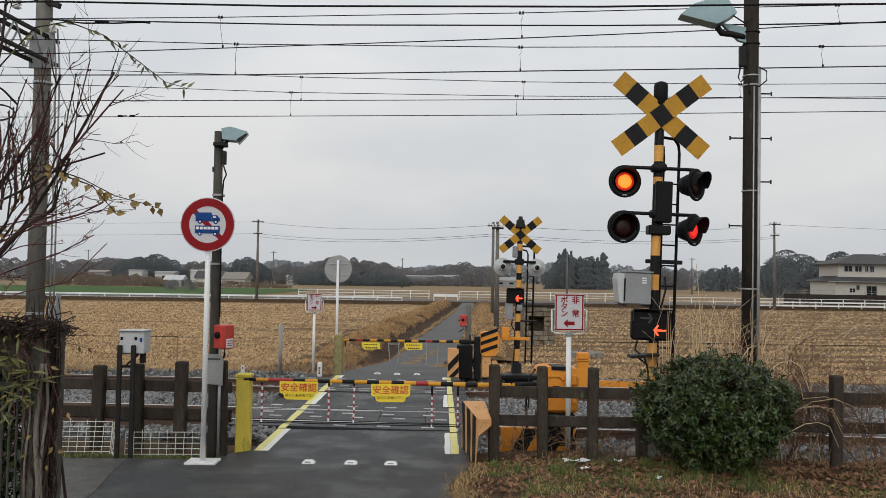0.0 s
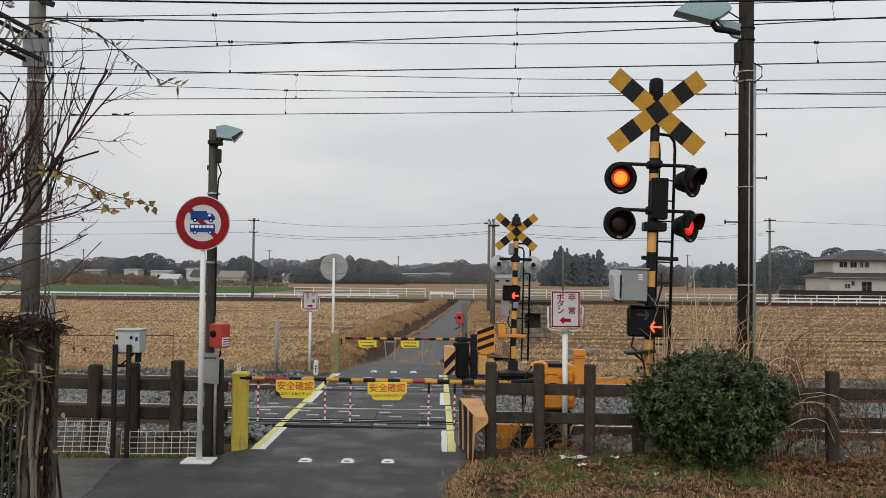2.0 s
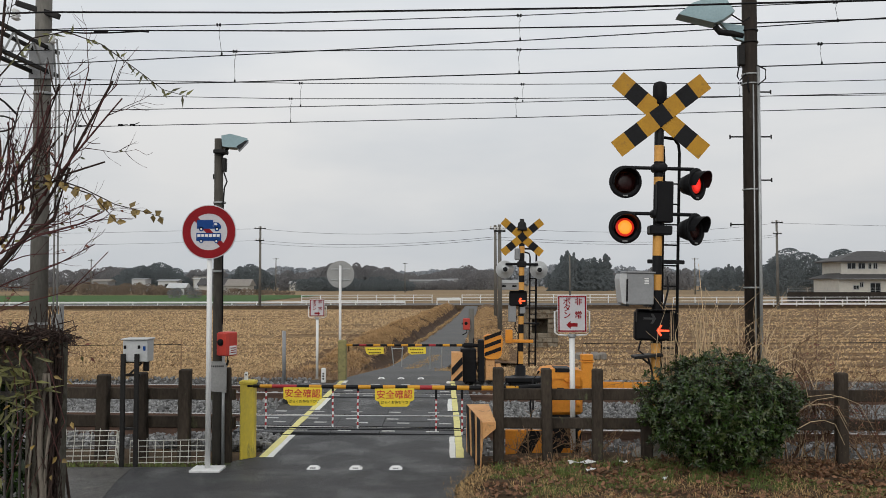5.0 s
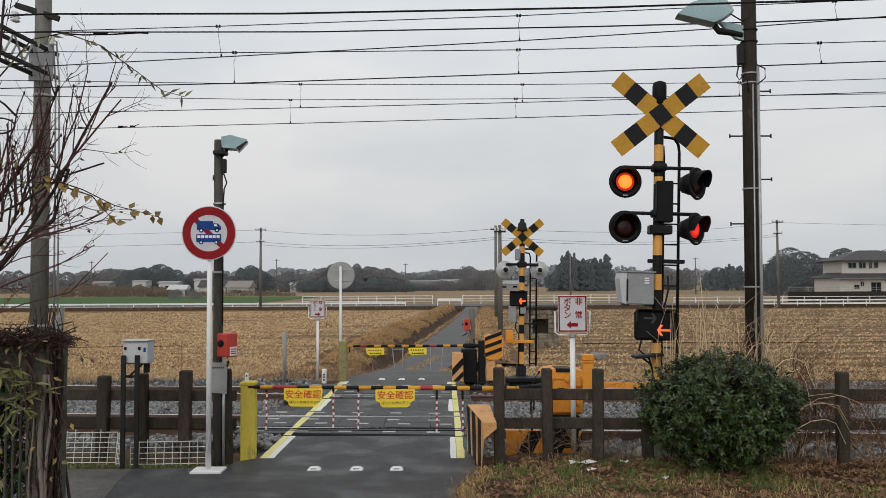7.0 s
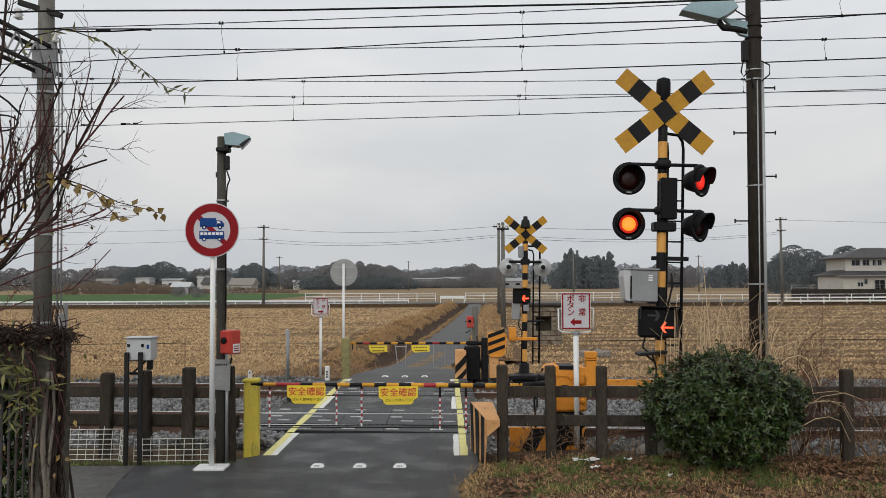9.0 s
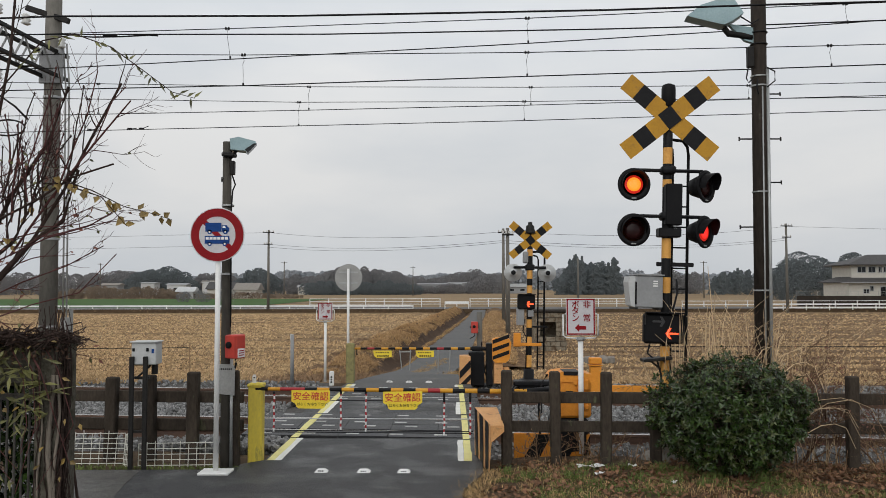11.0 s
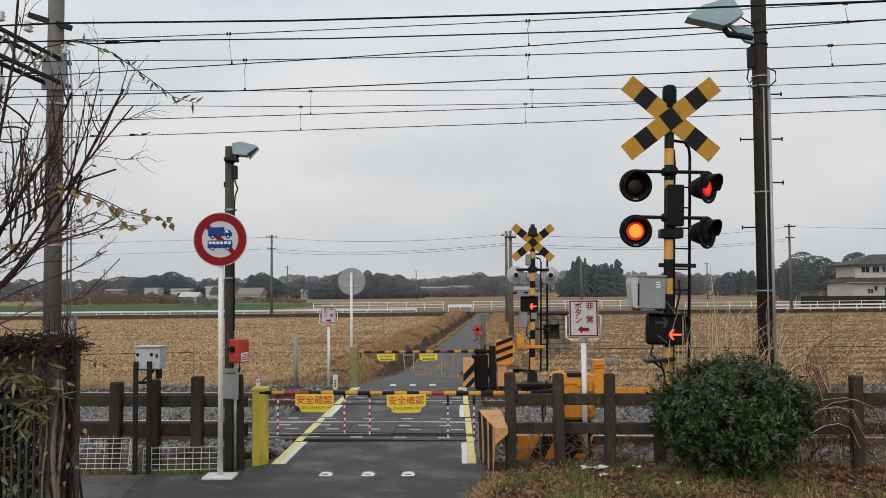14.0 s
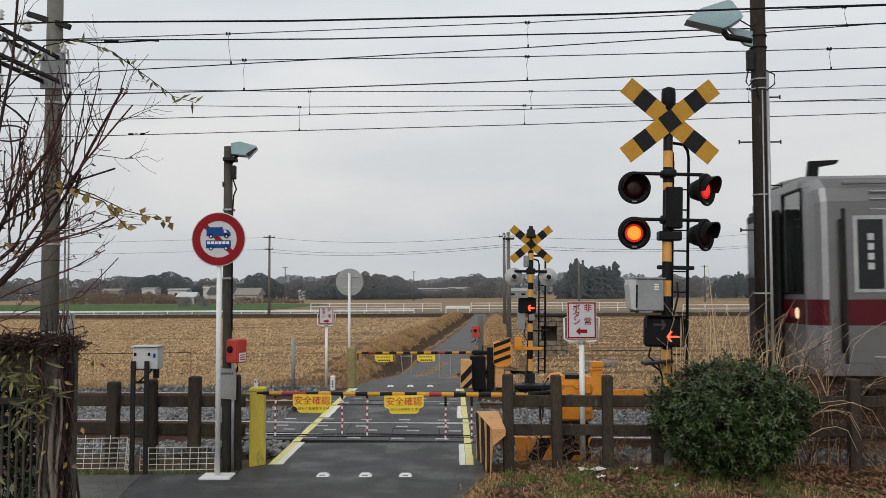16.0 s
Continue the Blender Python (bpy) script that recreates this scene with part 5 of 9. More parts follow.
def barrier_near():
    t = thing("crossing_barrier", 1.5, 10.55, -0.15, "lowered black and yellow crossing barrier with hanging rods", "barrier")
    ox, oy, oz = -1.5, -10.55, 0.15
    s = Shape()
    arm_stripes(s, -2.34 + ox, 0.90 + ox, 9.80 + oy, 0.845 + oz, 0.81 + oz, 0.020, 0.030, 1, 0.147, (2, 3, 14))
    arm = part("arm", s, [SIG_YELLOW, SIG_BLACK, RED_PLAS], t, "black, yellow and red banded arm", True)
    s = Shape()
    s.tube([(0.85 + ox, 9.80 + oy, 0.81 + oz), (1.15 + ox, 9.95 + oy, 0.81 + oz), (1.32 + ox, 10.4 + oy, 0.80 + oz)], 0.035, 10)
    part("arm_root", s, SIG_BLACK, t, smooth=True)
    for i, (x, zb) in enumerate(((-2.12, 0.34), (-1.32, 0.36), (-1.02, 0.34), (-0.085, 0.30), (0.225, 0.26))):
        rod = Shape()
        n = 12
        zt = 0.80 if i < 3 else 0.70
        banded(rod, [(x + ox + 0.003 * math.sin(j), 9.80 + oy, zt + (zb - zt) * j / n + oz) for j in range(n + 1)], [j % 2 for j in range(n)], 0.011, 0.011, 8)
        h = part("hanging_rod", rod, [RED_PLAS, WHITE], t, "thin red and white spiralled hanging rod")
        s = Shape()
        s.box((x + ox, 9.80 + oy, (zt + 0.79) / 2 + oz if i > 2 else 0.80 + oz), (0.028, 0.034, 0.12 if i > 2 else 0.035), 0.006)
        part("clip", s, SIG_BLACK, h)
    for za, zb, m in ((0.49, 0.485, GALV), (0.355, 0.335, CABLE), (0.335, 0.315, CABLE)):
        part("lower_wire", Shape().rod((-2.22 + ox, 9.80 + oy, za + oz), (0.25 + ox, 9.80 + oy, zb + oz), 0.0065, n=6), m, t, "thin taut wire")
    placard(t, -1.675 + ox, 9.765 + oy, 0.83 + oz, 0.46, 0.215, 0.6)
    placard(t, -0.58 + ox, 9.765 + oy, 0.815 + oz, 0.47, 0.215, -0.4)
    # the drive machine behind the fence
    part("machine_base", Shape().box((0.0, 0.02, 0.34), (0.46, 0.55, 0.42), 0.03), SIG_BLACK, t, "black machine pedestal")
    s = Shape()
    s.box((0.03, 0, 0.82), (0.46, 0.46, 0.52), 0.035)
    s.box((0.16, -0.16, 0.98), (0.20, 0.22, 0.20), 0.05)
    s.slab([(-0.22, 1.02), (0.29, 1.00), (0.31, 1.06), (0.26, 1.11), (0.12, 1.135), (-0.10, 1.14), (-0.22, 1.12), (-0.26, 1.07)], -0.25, 0.24)
    head = part("machine_head", s, ORANGE, t, "orange cast barrier machine")
    s = Shape()
    s.slab([(-0.09, 1.147), (0.11, 1.144), (0.11, 1.130), (-0.09, 1.133)], -0.256, 0.10)
    s.slab([(-0.09, 1.144), (0.11, 1.140), (0.11, 1.095), (-0.09, 1.10)], -0.258, -0.246)
    part("black_patch", s, SIG_BLACK, head)
    part("inspection_hole", Shape().box((-0.02, -0.236, 0.86), (0.09, 0.012, 0.08), 0.002), SIG_BLACK, head)
    for q in ((-0.15, 1.00), (-0.15, 0.70), (0.21, 0.84), (0.20, 0.70), (0.06, 1.0), (0.10, 0.86)):
        part("bolt_boss", Shape().lathe((q[0], -0.262, q[1]), [(0.022, 0), (0.032, 0.01), (0.036, 0.035)], 12), ORANGE, head)
    part("cable", Shape().tube([(-0.28, -0.15, 1.1), (-0.36, -0.2, 1.0), (-0.40, -0.2, 0.7), (-0.38, -0.2, 0.2)], 0.014, 6), CABLE, t, smooth=True)


barrier_near()


def near_block():
    """The guard block at the lane's edge: its long face slants towards the road, its top is bare and chipped."""
    t = thing("guard_block", 0.42, 9.65, 0.0, "chipped orange and black striped concrete guard block", "guard block", "striped guard blocks")
    o = Vector((0.42, 9.65, 0.0))
    top = [Vector(p) - o for p in ((0.286, 10.1, 0.58), (0.444, 9.30, 0.489), (0.60, 9.36, 0.482), (0.56, 10.1, 0.58))]
    low = [Vector(p) - o for p in ((0.286, 10.14, -0.1), (0.42, 9.27, -0.1), (0.475, 9.33, -0.1), (0.55, 10.1, -0.1))]
    front = [low[1], Vector((0.455, 9.32, 0.30)) - o, Vector((0.60, 9.36, 0.41)) - o, top[2], top[1]]
    back = [low[0], Vector((0.47, 10.1, 0.25)) - o, Vector((0.56, 10.1, 0.45)) - o, top[3], top[0]]
    s = Shape()
    s.add(front + back, [(0, 1, 2, 3, 4), (9, 8, 7, 6, 5)] + [(k, k + 5, (k + 1) % 5 + 5, (k + 1) % 5) for k in range(5)])
    body = part("block", s, FADED_ORANGE, t)
    n = (low[1] - low[0]).cross(top[0] - low[0]).normalized() * 0.004
    for u0, u1 in ((0.04, 0.20), (0.36, 0.56), (0.72, 0.90)):
        c = [low[0].lerp(low[1], u0 + 0.07), low[0].lerp(low[1], u1 + 0.07), top[0].lerp(top[1], u1 - 0.03), top[0].lerp(top[1], u0 - 0.03)]
        f = [v + n * (1 if n.x < 0 else -1) for v in c]
        st = Shape()
        st.add(f + c, [(0, 1, 2, 3), (7, 6, 5, 4), (0, 4, 5, 1), (1, 5, 6, 2), (2, 6, 7, 3), (3, 7, 4, 0)])
        part("stripe", st, SIG_BLACK, body, "worn black stripe")


near_block()


def guard_board(x, y, z, w, h, yaw, label):
    """A low orange board with slanting black stripes."""
    t = thing("guard_board", x, y, z, label, "guard board", rz=yaw)
    part("board", Shape().box((0, 0, h / 2), (w, 0.05, h), 0.01), ORANGE, t)
    n = 3
    for i in range(n):
        a = -w / 2 + w * (0.02 + i * 0.38)
        s = Shape()
        s.slab([(a, 0.01), (min(w / 2, a + w * 0.20), 0.01), (min(w / 2, a + w * 0.48), h - 0.01), (min(w / 2, a + w * 0.28), h - 0.01)], -0.030, -0.024)
        part("stripe", s, SIG_BLACK, t, "slanting black stripe")


guard_board(1.26, 10.35, -0.30, 0.95, 0.52, -4, "low orange and black striped board by the barrier machine")


def stop_post():
    t = thing("barrier_rest_post", -2.345, 9.86, 0.0, "yellow-painted wooden barrier rest post with peeling moss", "post")
    part("post", Shape().box((0, 0, 0.43), (0.172, 0.15, 0.96), 0.018), POST_YELLOW, t)
    s = Shape()
    s.box((0.0, 0, 0.885), (0.19, 0.17, 0.04), 0.012)
    part("cap", s, POST_YELLOW, t)
    s = Shape()
    s.slab([(-0.045, 0.90), (0.0, 0.90), (0.0, 0.985), (-0.008, 1.01), (-0.037, 1.01), (-0.045, 0.985)], -0.03, -0.018)
    part("lug", s, WHITE, t, "white lug with a bolt hole")
    part("bolt", Shape().lathe((-0.022, -0.034, 0.975), [(0.008, 0), (0.010, 0.004)], 10), BLACK, t)


stop_post()


def button_sign(x, y, z, h, w, hh, flip, label):
    """A white sign plate with a red frame and red Japanese writing, on a pole with a wire hoop."""
    t = thing("button_sign", x, y, z, label, "sign")
    part("pole", Shape().rod((0, 0, 0), (0, 0, h - hh / 2 - 0.02), 0.030 * w / 0.36 + 0.003, n=14), WHITE, t, "white steel pole", True)
    plate = part("plate", Shape().box((0, -0.03, h), (w, 0.012, hh), 0.004), SIGN_WHITE, t, "white sign plate")
    b = w * 0.045
    for q in ((0, hh / 2 - b, w - 0.01, b), (0, -hh / 2 + b, w - 0.01, b), (-w / 2 + b, 0, b, hh - b * 1.4), (w / 2 - b, 0, b, hh - b * 1.4)):
        part("border", Shape().box((q[0], -0.0375, h + q[1]), (q[2], 0.004, q[3]), 0.001), SIGN_RED, plate)
    k = w / 0.36
    for ch, px, pz in (("非", 0.075, 0.145), ("常", 0.075, -0.02), ("ボ", -0.065, 0.145), ("タ", -0.065, 0.065), ("ン", -0.065, -0.02)):
        words("letter", ch, 0.098 * k, SIGN_RED, plate, Matrix.Translation((px * k, -0.0385, h + pz * k)) @ FACE, label="red Japanese letter", bold=0.015)
    s = Shape()
    d = -1 if flip else 1
    az = h - 0.135 * k
    s.slab([(d * -0.075 * k, az), (d * -0.02 * k, az + 0.05 * k), (d * -0.02 * k, az + 0.022 * k), (d * 0.065 * k, az + 0.022 * k), (d * 0.065 * k, az - 0.022 * k), (d * -0.02 * k, az - 0.022 * k), (d * -0.02 * k, az - 0.05 * k)], -0.0385, -0.035)
    part("red_arrow", s, SIGN_RED, plate, "red arrow")
    s = Shape()
    for sd in (-1, 1):
        s.tube([(sd * (w / 2 - 0.01), -0.02, h + 0.04), (sd * (w / 2 + 0.035), -0.02, h + 0.03), (sd * (w / 2 + 0.035), -0.02, h - hh / 2 + 0.0), (sd * (w / 2 - 0.01), -0.02, h - hh / 2 - 0.03), (sd * 0.03, 0, h - hh / 2 - 0.04)], 0.011 * k, 6)
    part("hoop", s, WHITE, t, "white tubular frame", True)
    s = Shape()
    s.lathe((0, 0, h - hh / 2 - 0.07), [(0.04 * k, 0), (0.05 * k, 0.01), (0.05 * k, 0.045), (0.04 * k, 0.05)], 14, "Z")
    part("clamp", s, GALV, t)


button_sign(1.61, 10.2, 0.0, 1.685, 0.365, 0.46, False, "white and red emergency button sign on a white pole")


def orange_post():
    t = thing("detector_post", 3.04, 17.3, -0.85, "orange obstacle detector post beside the track", "detector")
    part("column", Shape().box((0, 0, 0.62), (0.23, 0.2, 1.25), 0.012), ORANGE, t)
    part("cap", Shape().box((0, 0, 1.36), (0.25, 0.22, 0.13), 0.015), ORANGE, t)
    part("collar", Shape().box((0, 0, 1.27), (0.27, 0.24, 0.03), 0.008), ORANGE, t)


orange_post()
guard = thing("orange_beam", 3.05, 17.28, -0.62, "long orange steel beam beside the far track", "beam", rz=YAW)
part("beam", Shape().box((1.2, 0, 0.55), (2.4, 0.06, 0.14), 0.01), ORANGE, guard)
for x in (0.3, 1.2, 2.3):
    part("leg", Shape().box((x, 0.0, 0.24), (0.06, 0.06, 0.5), 0.006), ORANGE, guard)


def power_pole():
    t = thing("power_pole", 3.86, 10.2, -0.05, "tall dark weathered pole with step bolts and a floodlight", "utility pole")
    part("shaft", Shape().rod((0, 0, 0), (0.06, 0, 8.6), 0.096, 0.088, 20), POLE_DARK, t, smooth=True)
    part("conduit", Shape().rod((0.085, -0.06, 0.1), (0.115, -0.06, 4.85), 0.022, n=10), GALV, t, "pale cable conduit", True)
    part("conduit", Shape().rod((0.0, -0.10, 0.1), (0.035, -0.10, 4.6), 0.010, n=8), GALV, t, smooth=True)
    for z, m in ((2.05, GALV), (3.28, GALV), (4.62, GALV), (4.74, GALV), (5.15, DARK_STEEL), (5.30, DARK_STEEL)):
        part("band", Shape().lathe((0.007 * z, 0, z), [(0.10, 0), (0.106, 0.003), (0.106, 0.016), (0.10, 0.019)], 20, "Z"), m, t)
    for z, k in ((3.41, 1), (3.96, -1), (3.96, 1), (4.53, 1), (2.85, -1)):
        s = Shape()
        x = 0.007 * z
        s.rod((x + 0.09 * k, 0, z), (x + 0.26 * k, 0, z), 0.010, n=6)
        s.rod((x + 0.26 * k, 0, z - 0.025), (x + 0.26 * k, 0, z + 0.025), 0.010, n=6)
        part("step_bolt", s, DARK_STEEL, t)
    flood_light(t, -0.555, -0.06, 5.53, [(-0.335, -0.04), (-0.16, 0.095), (0.18, 0.19), (0.23, 0.16), (0.35, -0.03), (0.20, -0.13), (0.12, -0.165)], 0.115,
                [(-0.30, -0.055), (0.11, -0.172), (0.11, -0.155), (-0.29, -0.04)], -6, "large pale blue hooded floodlight", LAMP_BLUE)
    part("swivel", Shape().tube([(-0.42, -0.06, 5.36), (-0.36, -0.06, 5.28), (-0.20, -0.04, 5.27), (-0.06, -0.02, 5.24)], 0.04, 8), DARK_STEEL, t, smooth=True)
    s = Shape()
    s.slab([(-0.36, 5.42), (0.0, 5.36), (0.0, 5.16), (-0.14, 5.20)], -0.04, 0.02)
    part("bracket", s, LAMP_BLUE, t, "pale blue bracket")
    part("junction_box", Shape().box((-0.10, -0.07, 4.98), (0.08, 0.08, 0.26), 0.01), DARK_STEEL, t)
    for pts in ([(-0.12, -0.06, 4.86), (-0.15, -0.06, 4.72), (-0.12, -0.06, 4.66), (-0.05, -0.1, 4.74)], [(0.10, -0.08, 4.85), (0.20, -0.08, 4.80), (0.20, -0.08, 4.68), (0.10, -0.08, 4.60)],
                [(-0.30, -0.08, 5.62), (-0.22, -0.08, 5.50), (-0.08, -0.1, 5.40), (0.0, -0.12, 5.45)], [(-0.02, -0.1, 4.7), (-0.04, -0.11, 4.6), (-0.02, -0.11, 4.5)]):
        part("cable", Shape().tube(pts, 0.009, 6), CABLE, t, smooth=True)


power_pole()



# ---- far side of the crossing ----
def far_signal():
    t = thing("crossing_signal", 1.71, 18.1, -0.05, "black and yellow crossing signal seen from behind its lamps", "signal")
    t.matrix_basis = pose(1.71, 18.1, -0.05, 0, 1.0, 0)
    Z = 0.05
    bands = [(0.35, 1), (0.62, 0), (0.85, 1), (1.02, 0), (1.22, 1), (1.40, 0), (1.60, 1), (1.98, 1), (2.15, 0), (2.3, 1), (2.55, 0), (2.8, 1), (2.95, 0), (3.3, 1)]
    striped_rod(t, "mast", 0, 3.3, 0.062, bands)
    part("footing", Shape().lathe((0, 0, 0), [(0.22, 0), (0.22, 0.08), (0.12, 0.10), (0.11, 0.3), (0.062, 0.32)], 16, "Z"), SIG_BLACK, t, smooth=True)
    crossbuck(t, 3.1 + Z, -0.075, 0.43, 0.36, 0.17)
    part("bell_speaker", Shape().lathe((0.0, 0.0, 3.30), [(0.14, 0), (0.12, 0.05), (0.095, 0.10), (0.09, 0.17), (0.05, 0.20), (0.045, 0.26)], 18, "Z"), DARK_STEEL, t, "dark bell-shaped speaker", True)
    s = Shape()
    s.rod((-0.36, 0, 2.55), (0.36, 0, 2.55), 0.03, n=8)
    s.box((0, 0, 2.55), (0.20, 0.17, 0.13), 0.02)
    part("lamp_arm", s, SIG_BLACK, t)
    for x in (-0.37, 0.39):
        h = part("flasher", Shape().lathe((x, 0.05, 2.43), [(0.02, -0.16), (0.06, -0.15), (0.085, -0.10), (0.095, -0.02), (0.195, -0.010), (0.20, 0.0), (0.195, 0.006), (0.02, 0.008)], 28), PALE_BOX, t, "pale grey round lamp back", True)
        part("lamp_cap", Shape().lathe((x, -0.12, 2.43), [(0.03, 0), (0.055, 0.02), (0.07, 0.05)], 16), SIG_BLACK, h, smooth=True)
    s = Shape()
    s.box((-0.08, -0.09, 1.74 + Z), (0.39, 0.12, 0.32), 0.02)
    ab = part("direction_box", s, BLACK, t, "black direction indicator with a lit red arrow")
    part("eyebrow", Shape().box((-0.08, -0.17, 1.905 + Z), (0.40, 0.10, 0.012), 0.004), BLACK, ab)
    arrow(ab, 0.0, -0.157, 1.69 + Z, 0.15, 0.13, 0.032, False, ARROW_LIT, "glowing red arrow")
    s = Shape()
    s.box((-0.20, 0.0, 1.40 + Z), (0.16, 0.22, 0.36), 0.012)
    part("control_cabinet", s, GREY_BOX, t, "grey control cabinet")
    part("terminal_box", Shape().box((0.02, -0.08, 1.48 + Z), (0.12, 0.12, 0.14), 0.01), GREY_BOX, t)
    s = Shape()
    s.box((-0.27, -0.05, 0.90 + Z), (0.16, 0.12, 0.30), 0.015)
    part("orange_box", s, ORANGE, t, "orange telephone box")
    s = Shape()
    s.box((0.03, -0.05, 0.80 + Z), (0.48, 0.05, 0.07), 0.008)
    part("cable_arm", s, ORANGE, t, "orange cross arm")
    part("step", Shape().box((0.22, 0.02, 1.19 + Z), (0.36, 0.10, 0.035), 0.006), SIG_BLACK, t)
    lad = part("ladder", Shape().tube([(0.34, 0.12, 0.30), (0.34, 0.12, 2.80), (0.31, 0.10, 2.87), (0.20, 0.06, 2.90), (0.0, 0.04, 2.9)], 0.022, 8), SIG_BLACK, t, "slim black ladder", True)
    part("stile", Shape().tube([(0.20, 0.12, 0.30), (0.20, 0.12, 2.72), (0.17, 0.1, 2.80), (0.0, 0.04, 2.84)], 0.018, 8), SIG_BLACK, lad, smooth=True)
    for i in range(9):
        part("rung", Shape().rod((0.20, 0.12, 0.35 + i * 0.27), (0.34, 0.12, 0.35 + i * 0.27), 0.011, n=6), SIG_BLACK, lad)
    part("horn", Shape().box((-0.10, -0.02, 2.72 + Z), (0.12, 0.12, 0.26), 0.02), GREY_BOX, t)
    part("cable", Shape().tube([(-0.10, 0, 1.4), (-0.14, -0.03, 1.15), (-0.06, -0.04, 1.0), (-0.07, -0.02, 0.2)], 0.014, 6), CABLE, t, smooth=True)


far_signal()


def barrier_far():
    t = thing("crossing_barrier", 0.95, 17.8, -0.08, "lowered far crossing barrier with two yellow placards", "barrier")
    ox, oy, oz = -0.95, -17.8, 0.08
    s = Shape()
    arm_stripes(s, -2.12 + ox, 0.45 + ox, 17.8 + oy, 0.735 + oz, 0.73 + oz, 0.022, 0.030, 0, 0.15, (2, 12))
    part("arm", s, [SIG_YELLOW, SIG_BLACK, RED_PLAS], t, "black, yellow and red banded arm", True)
    s = Shape()
    s.rod((0.42 + ox, 0, 0.73 + oz), (0.95 + ox, 0, 0.72 + oz), 0.035, 0.045, 10)
    s.box((0.55 + ox, 0.0, 0.73 + oz), (0.20, 0.12, 0.10), 0.01)
    part("arm_root", s, SIG_BLACK, t, smooth=True)
    for x in (-1.49, -0.57):
        s = Shape()
        s.slab([(x - 0.20 + ox, 0.69 + oz), (x + 0.20 + ox, 0.69 + oz), (x + 0.20 + ox, 0.55 + oz), (x - 0.12 + ox, 0.53 + oz), (x - 0.18 + ox, 0.57 + oz)], -0.03, -0.02)
        p = part("placard", s, SIGN_YELLOW, t, "faded yellow placard")
        b = Shape()
        for k in range(6):
            b.box((x - 0.10 + k * 0.045 + ox, -0.033, 0.575 + oz), (0.03, 0.003, 0.03), 0.0005)
            b.box((x - 0.13 + k * 0.05 + ox, -0.033, 0.645 + oz), (0.03, 0.003, 0.022), 0.0005)
        tagged(part("writing_bars", b, DARK_STEEL, p), kind="stuff")
    for x, zb, dx in ((-1.12, 0.28, 0.05), (-0.88, 0.26, -0.02), (-0.28, 0.22, 0.0), (-0.02, 0.24, -0.02)):
        part("hanging_rod", Shape().rod((x + ox, 0, 0.72 + oz), (x + dx + ox, 0, zb + oz), 0.012, n=6), GALV, t, "pale hanging rod")
    part("hanging_rod", Shape().rod((-1.12 + ox, 0, 0.66 + oz), (-0.86 + ox, 0, 0.66 + oz), 0.012, n=6), GALV, t)
    part("hanging_rod", Shape().rod((-2.05 + ox, 0, 0.72 + oz), (-2.05 + ox, 0, 0.60 + oz), 0.012, n=6), SIG_BLACK, t)
    s = Shape()
    s.box((0.55 + ox, 0.05, 0.30 + oz), (0.34, 0.40, 0.72), 0.02)
    part("machine_case", s, BLACK, t, "black barrier machine case")
    s = Shape()
    s.box((0.83 + ox, 0.02, 0.40 + oz), (0.14, 0.34, 0.90), 0.015)
    part("machine_frame", s, SIG_BLACK, t)
    s = Shape()
    s.slab([(0.89 + ox, 0.50 + oz), (0.89 + ox, 0.93 + oz), (0.97 + ox, 0.97 + oz), (1.26 + ox, 0.95 + oz), (1.30 + ox, 0.86 + oz), (1.26 + ox, 0.52 + oz), (1.18 + ox, 0.44 + oz), (0.95 + ox, 0.44 + oz)], -0.18, 0.10)
    w = part("counterweight", s, ORANGE, t, "orange counterweight with slanting black stripes")
    for k in range(3):
        s = Shape()
        z = 0.50 + k * 0.17 + oz
        s.slab([(0.895 + ox, z), (1.255 + ox, z + 0.13), (1.255 + ox, z + 0.21), (0.895 + ox, z + 0.08)], -0.188, -0.178)
        part("stripe", s, SIG_BLACK, w)
    s = Shape()
    s.box((1.02 + ox, 0.0, 0.21 + oz), (0.20, 0.26, 0.46), 0.015)
    s.box((1.20 + ox, 0.0, 0.16 + oz), (0.12, 0.2, 0.34), 0.015)
    part("pedestal", s, FADED_ORANGE, t, "faded orange pedestal")


barrier_far()


def far_block():
    """The guard block across the tracks: broad slanting bands on its face."""
    t = thing("guard_block", 0.30, 17.65, -0.02, "faded orange guard block with broad slanting bands", "guard block", "striped guard blocks")
    w, h = 0.25, 0.62
    s = Shape()
    s.add([(-w / 2, -0.17, -0.1), (w / 2, -0.17, -0.1), (w / 2, 0.17, -0.1), (-w / 2, 0.17, -0.1), (-w * 0.47, -0.15, h), (w * 0.47, -0.15, h - 0.03), (w * 0.46, 0.15, h), (-w * 0.46, 0.15, h)],
          [(0, 3, 2, 1), (4, 5, 6, 7), (0, 1, 5, 4), (1, 2, 6, 5), (2, 3, 7, 6), (3, 0, 4, 7)])
    body = part("block", s, FADED_ORANGE, t)
    for pts in (((-0.118, 0.12), (0.118, 0.37), (0.116, 0.53), (-0.117, 0.28)), ((0.0, 0.0), (0.12, 0.12), (0.118, 0.24), (-0.118, 0.0))):
        st = Shape()
        st.slab(list(pts), -0.178, -0.145)
        part("stripe", st, SIG_BLACK, body, "worn black stripe")


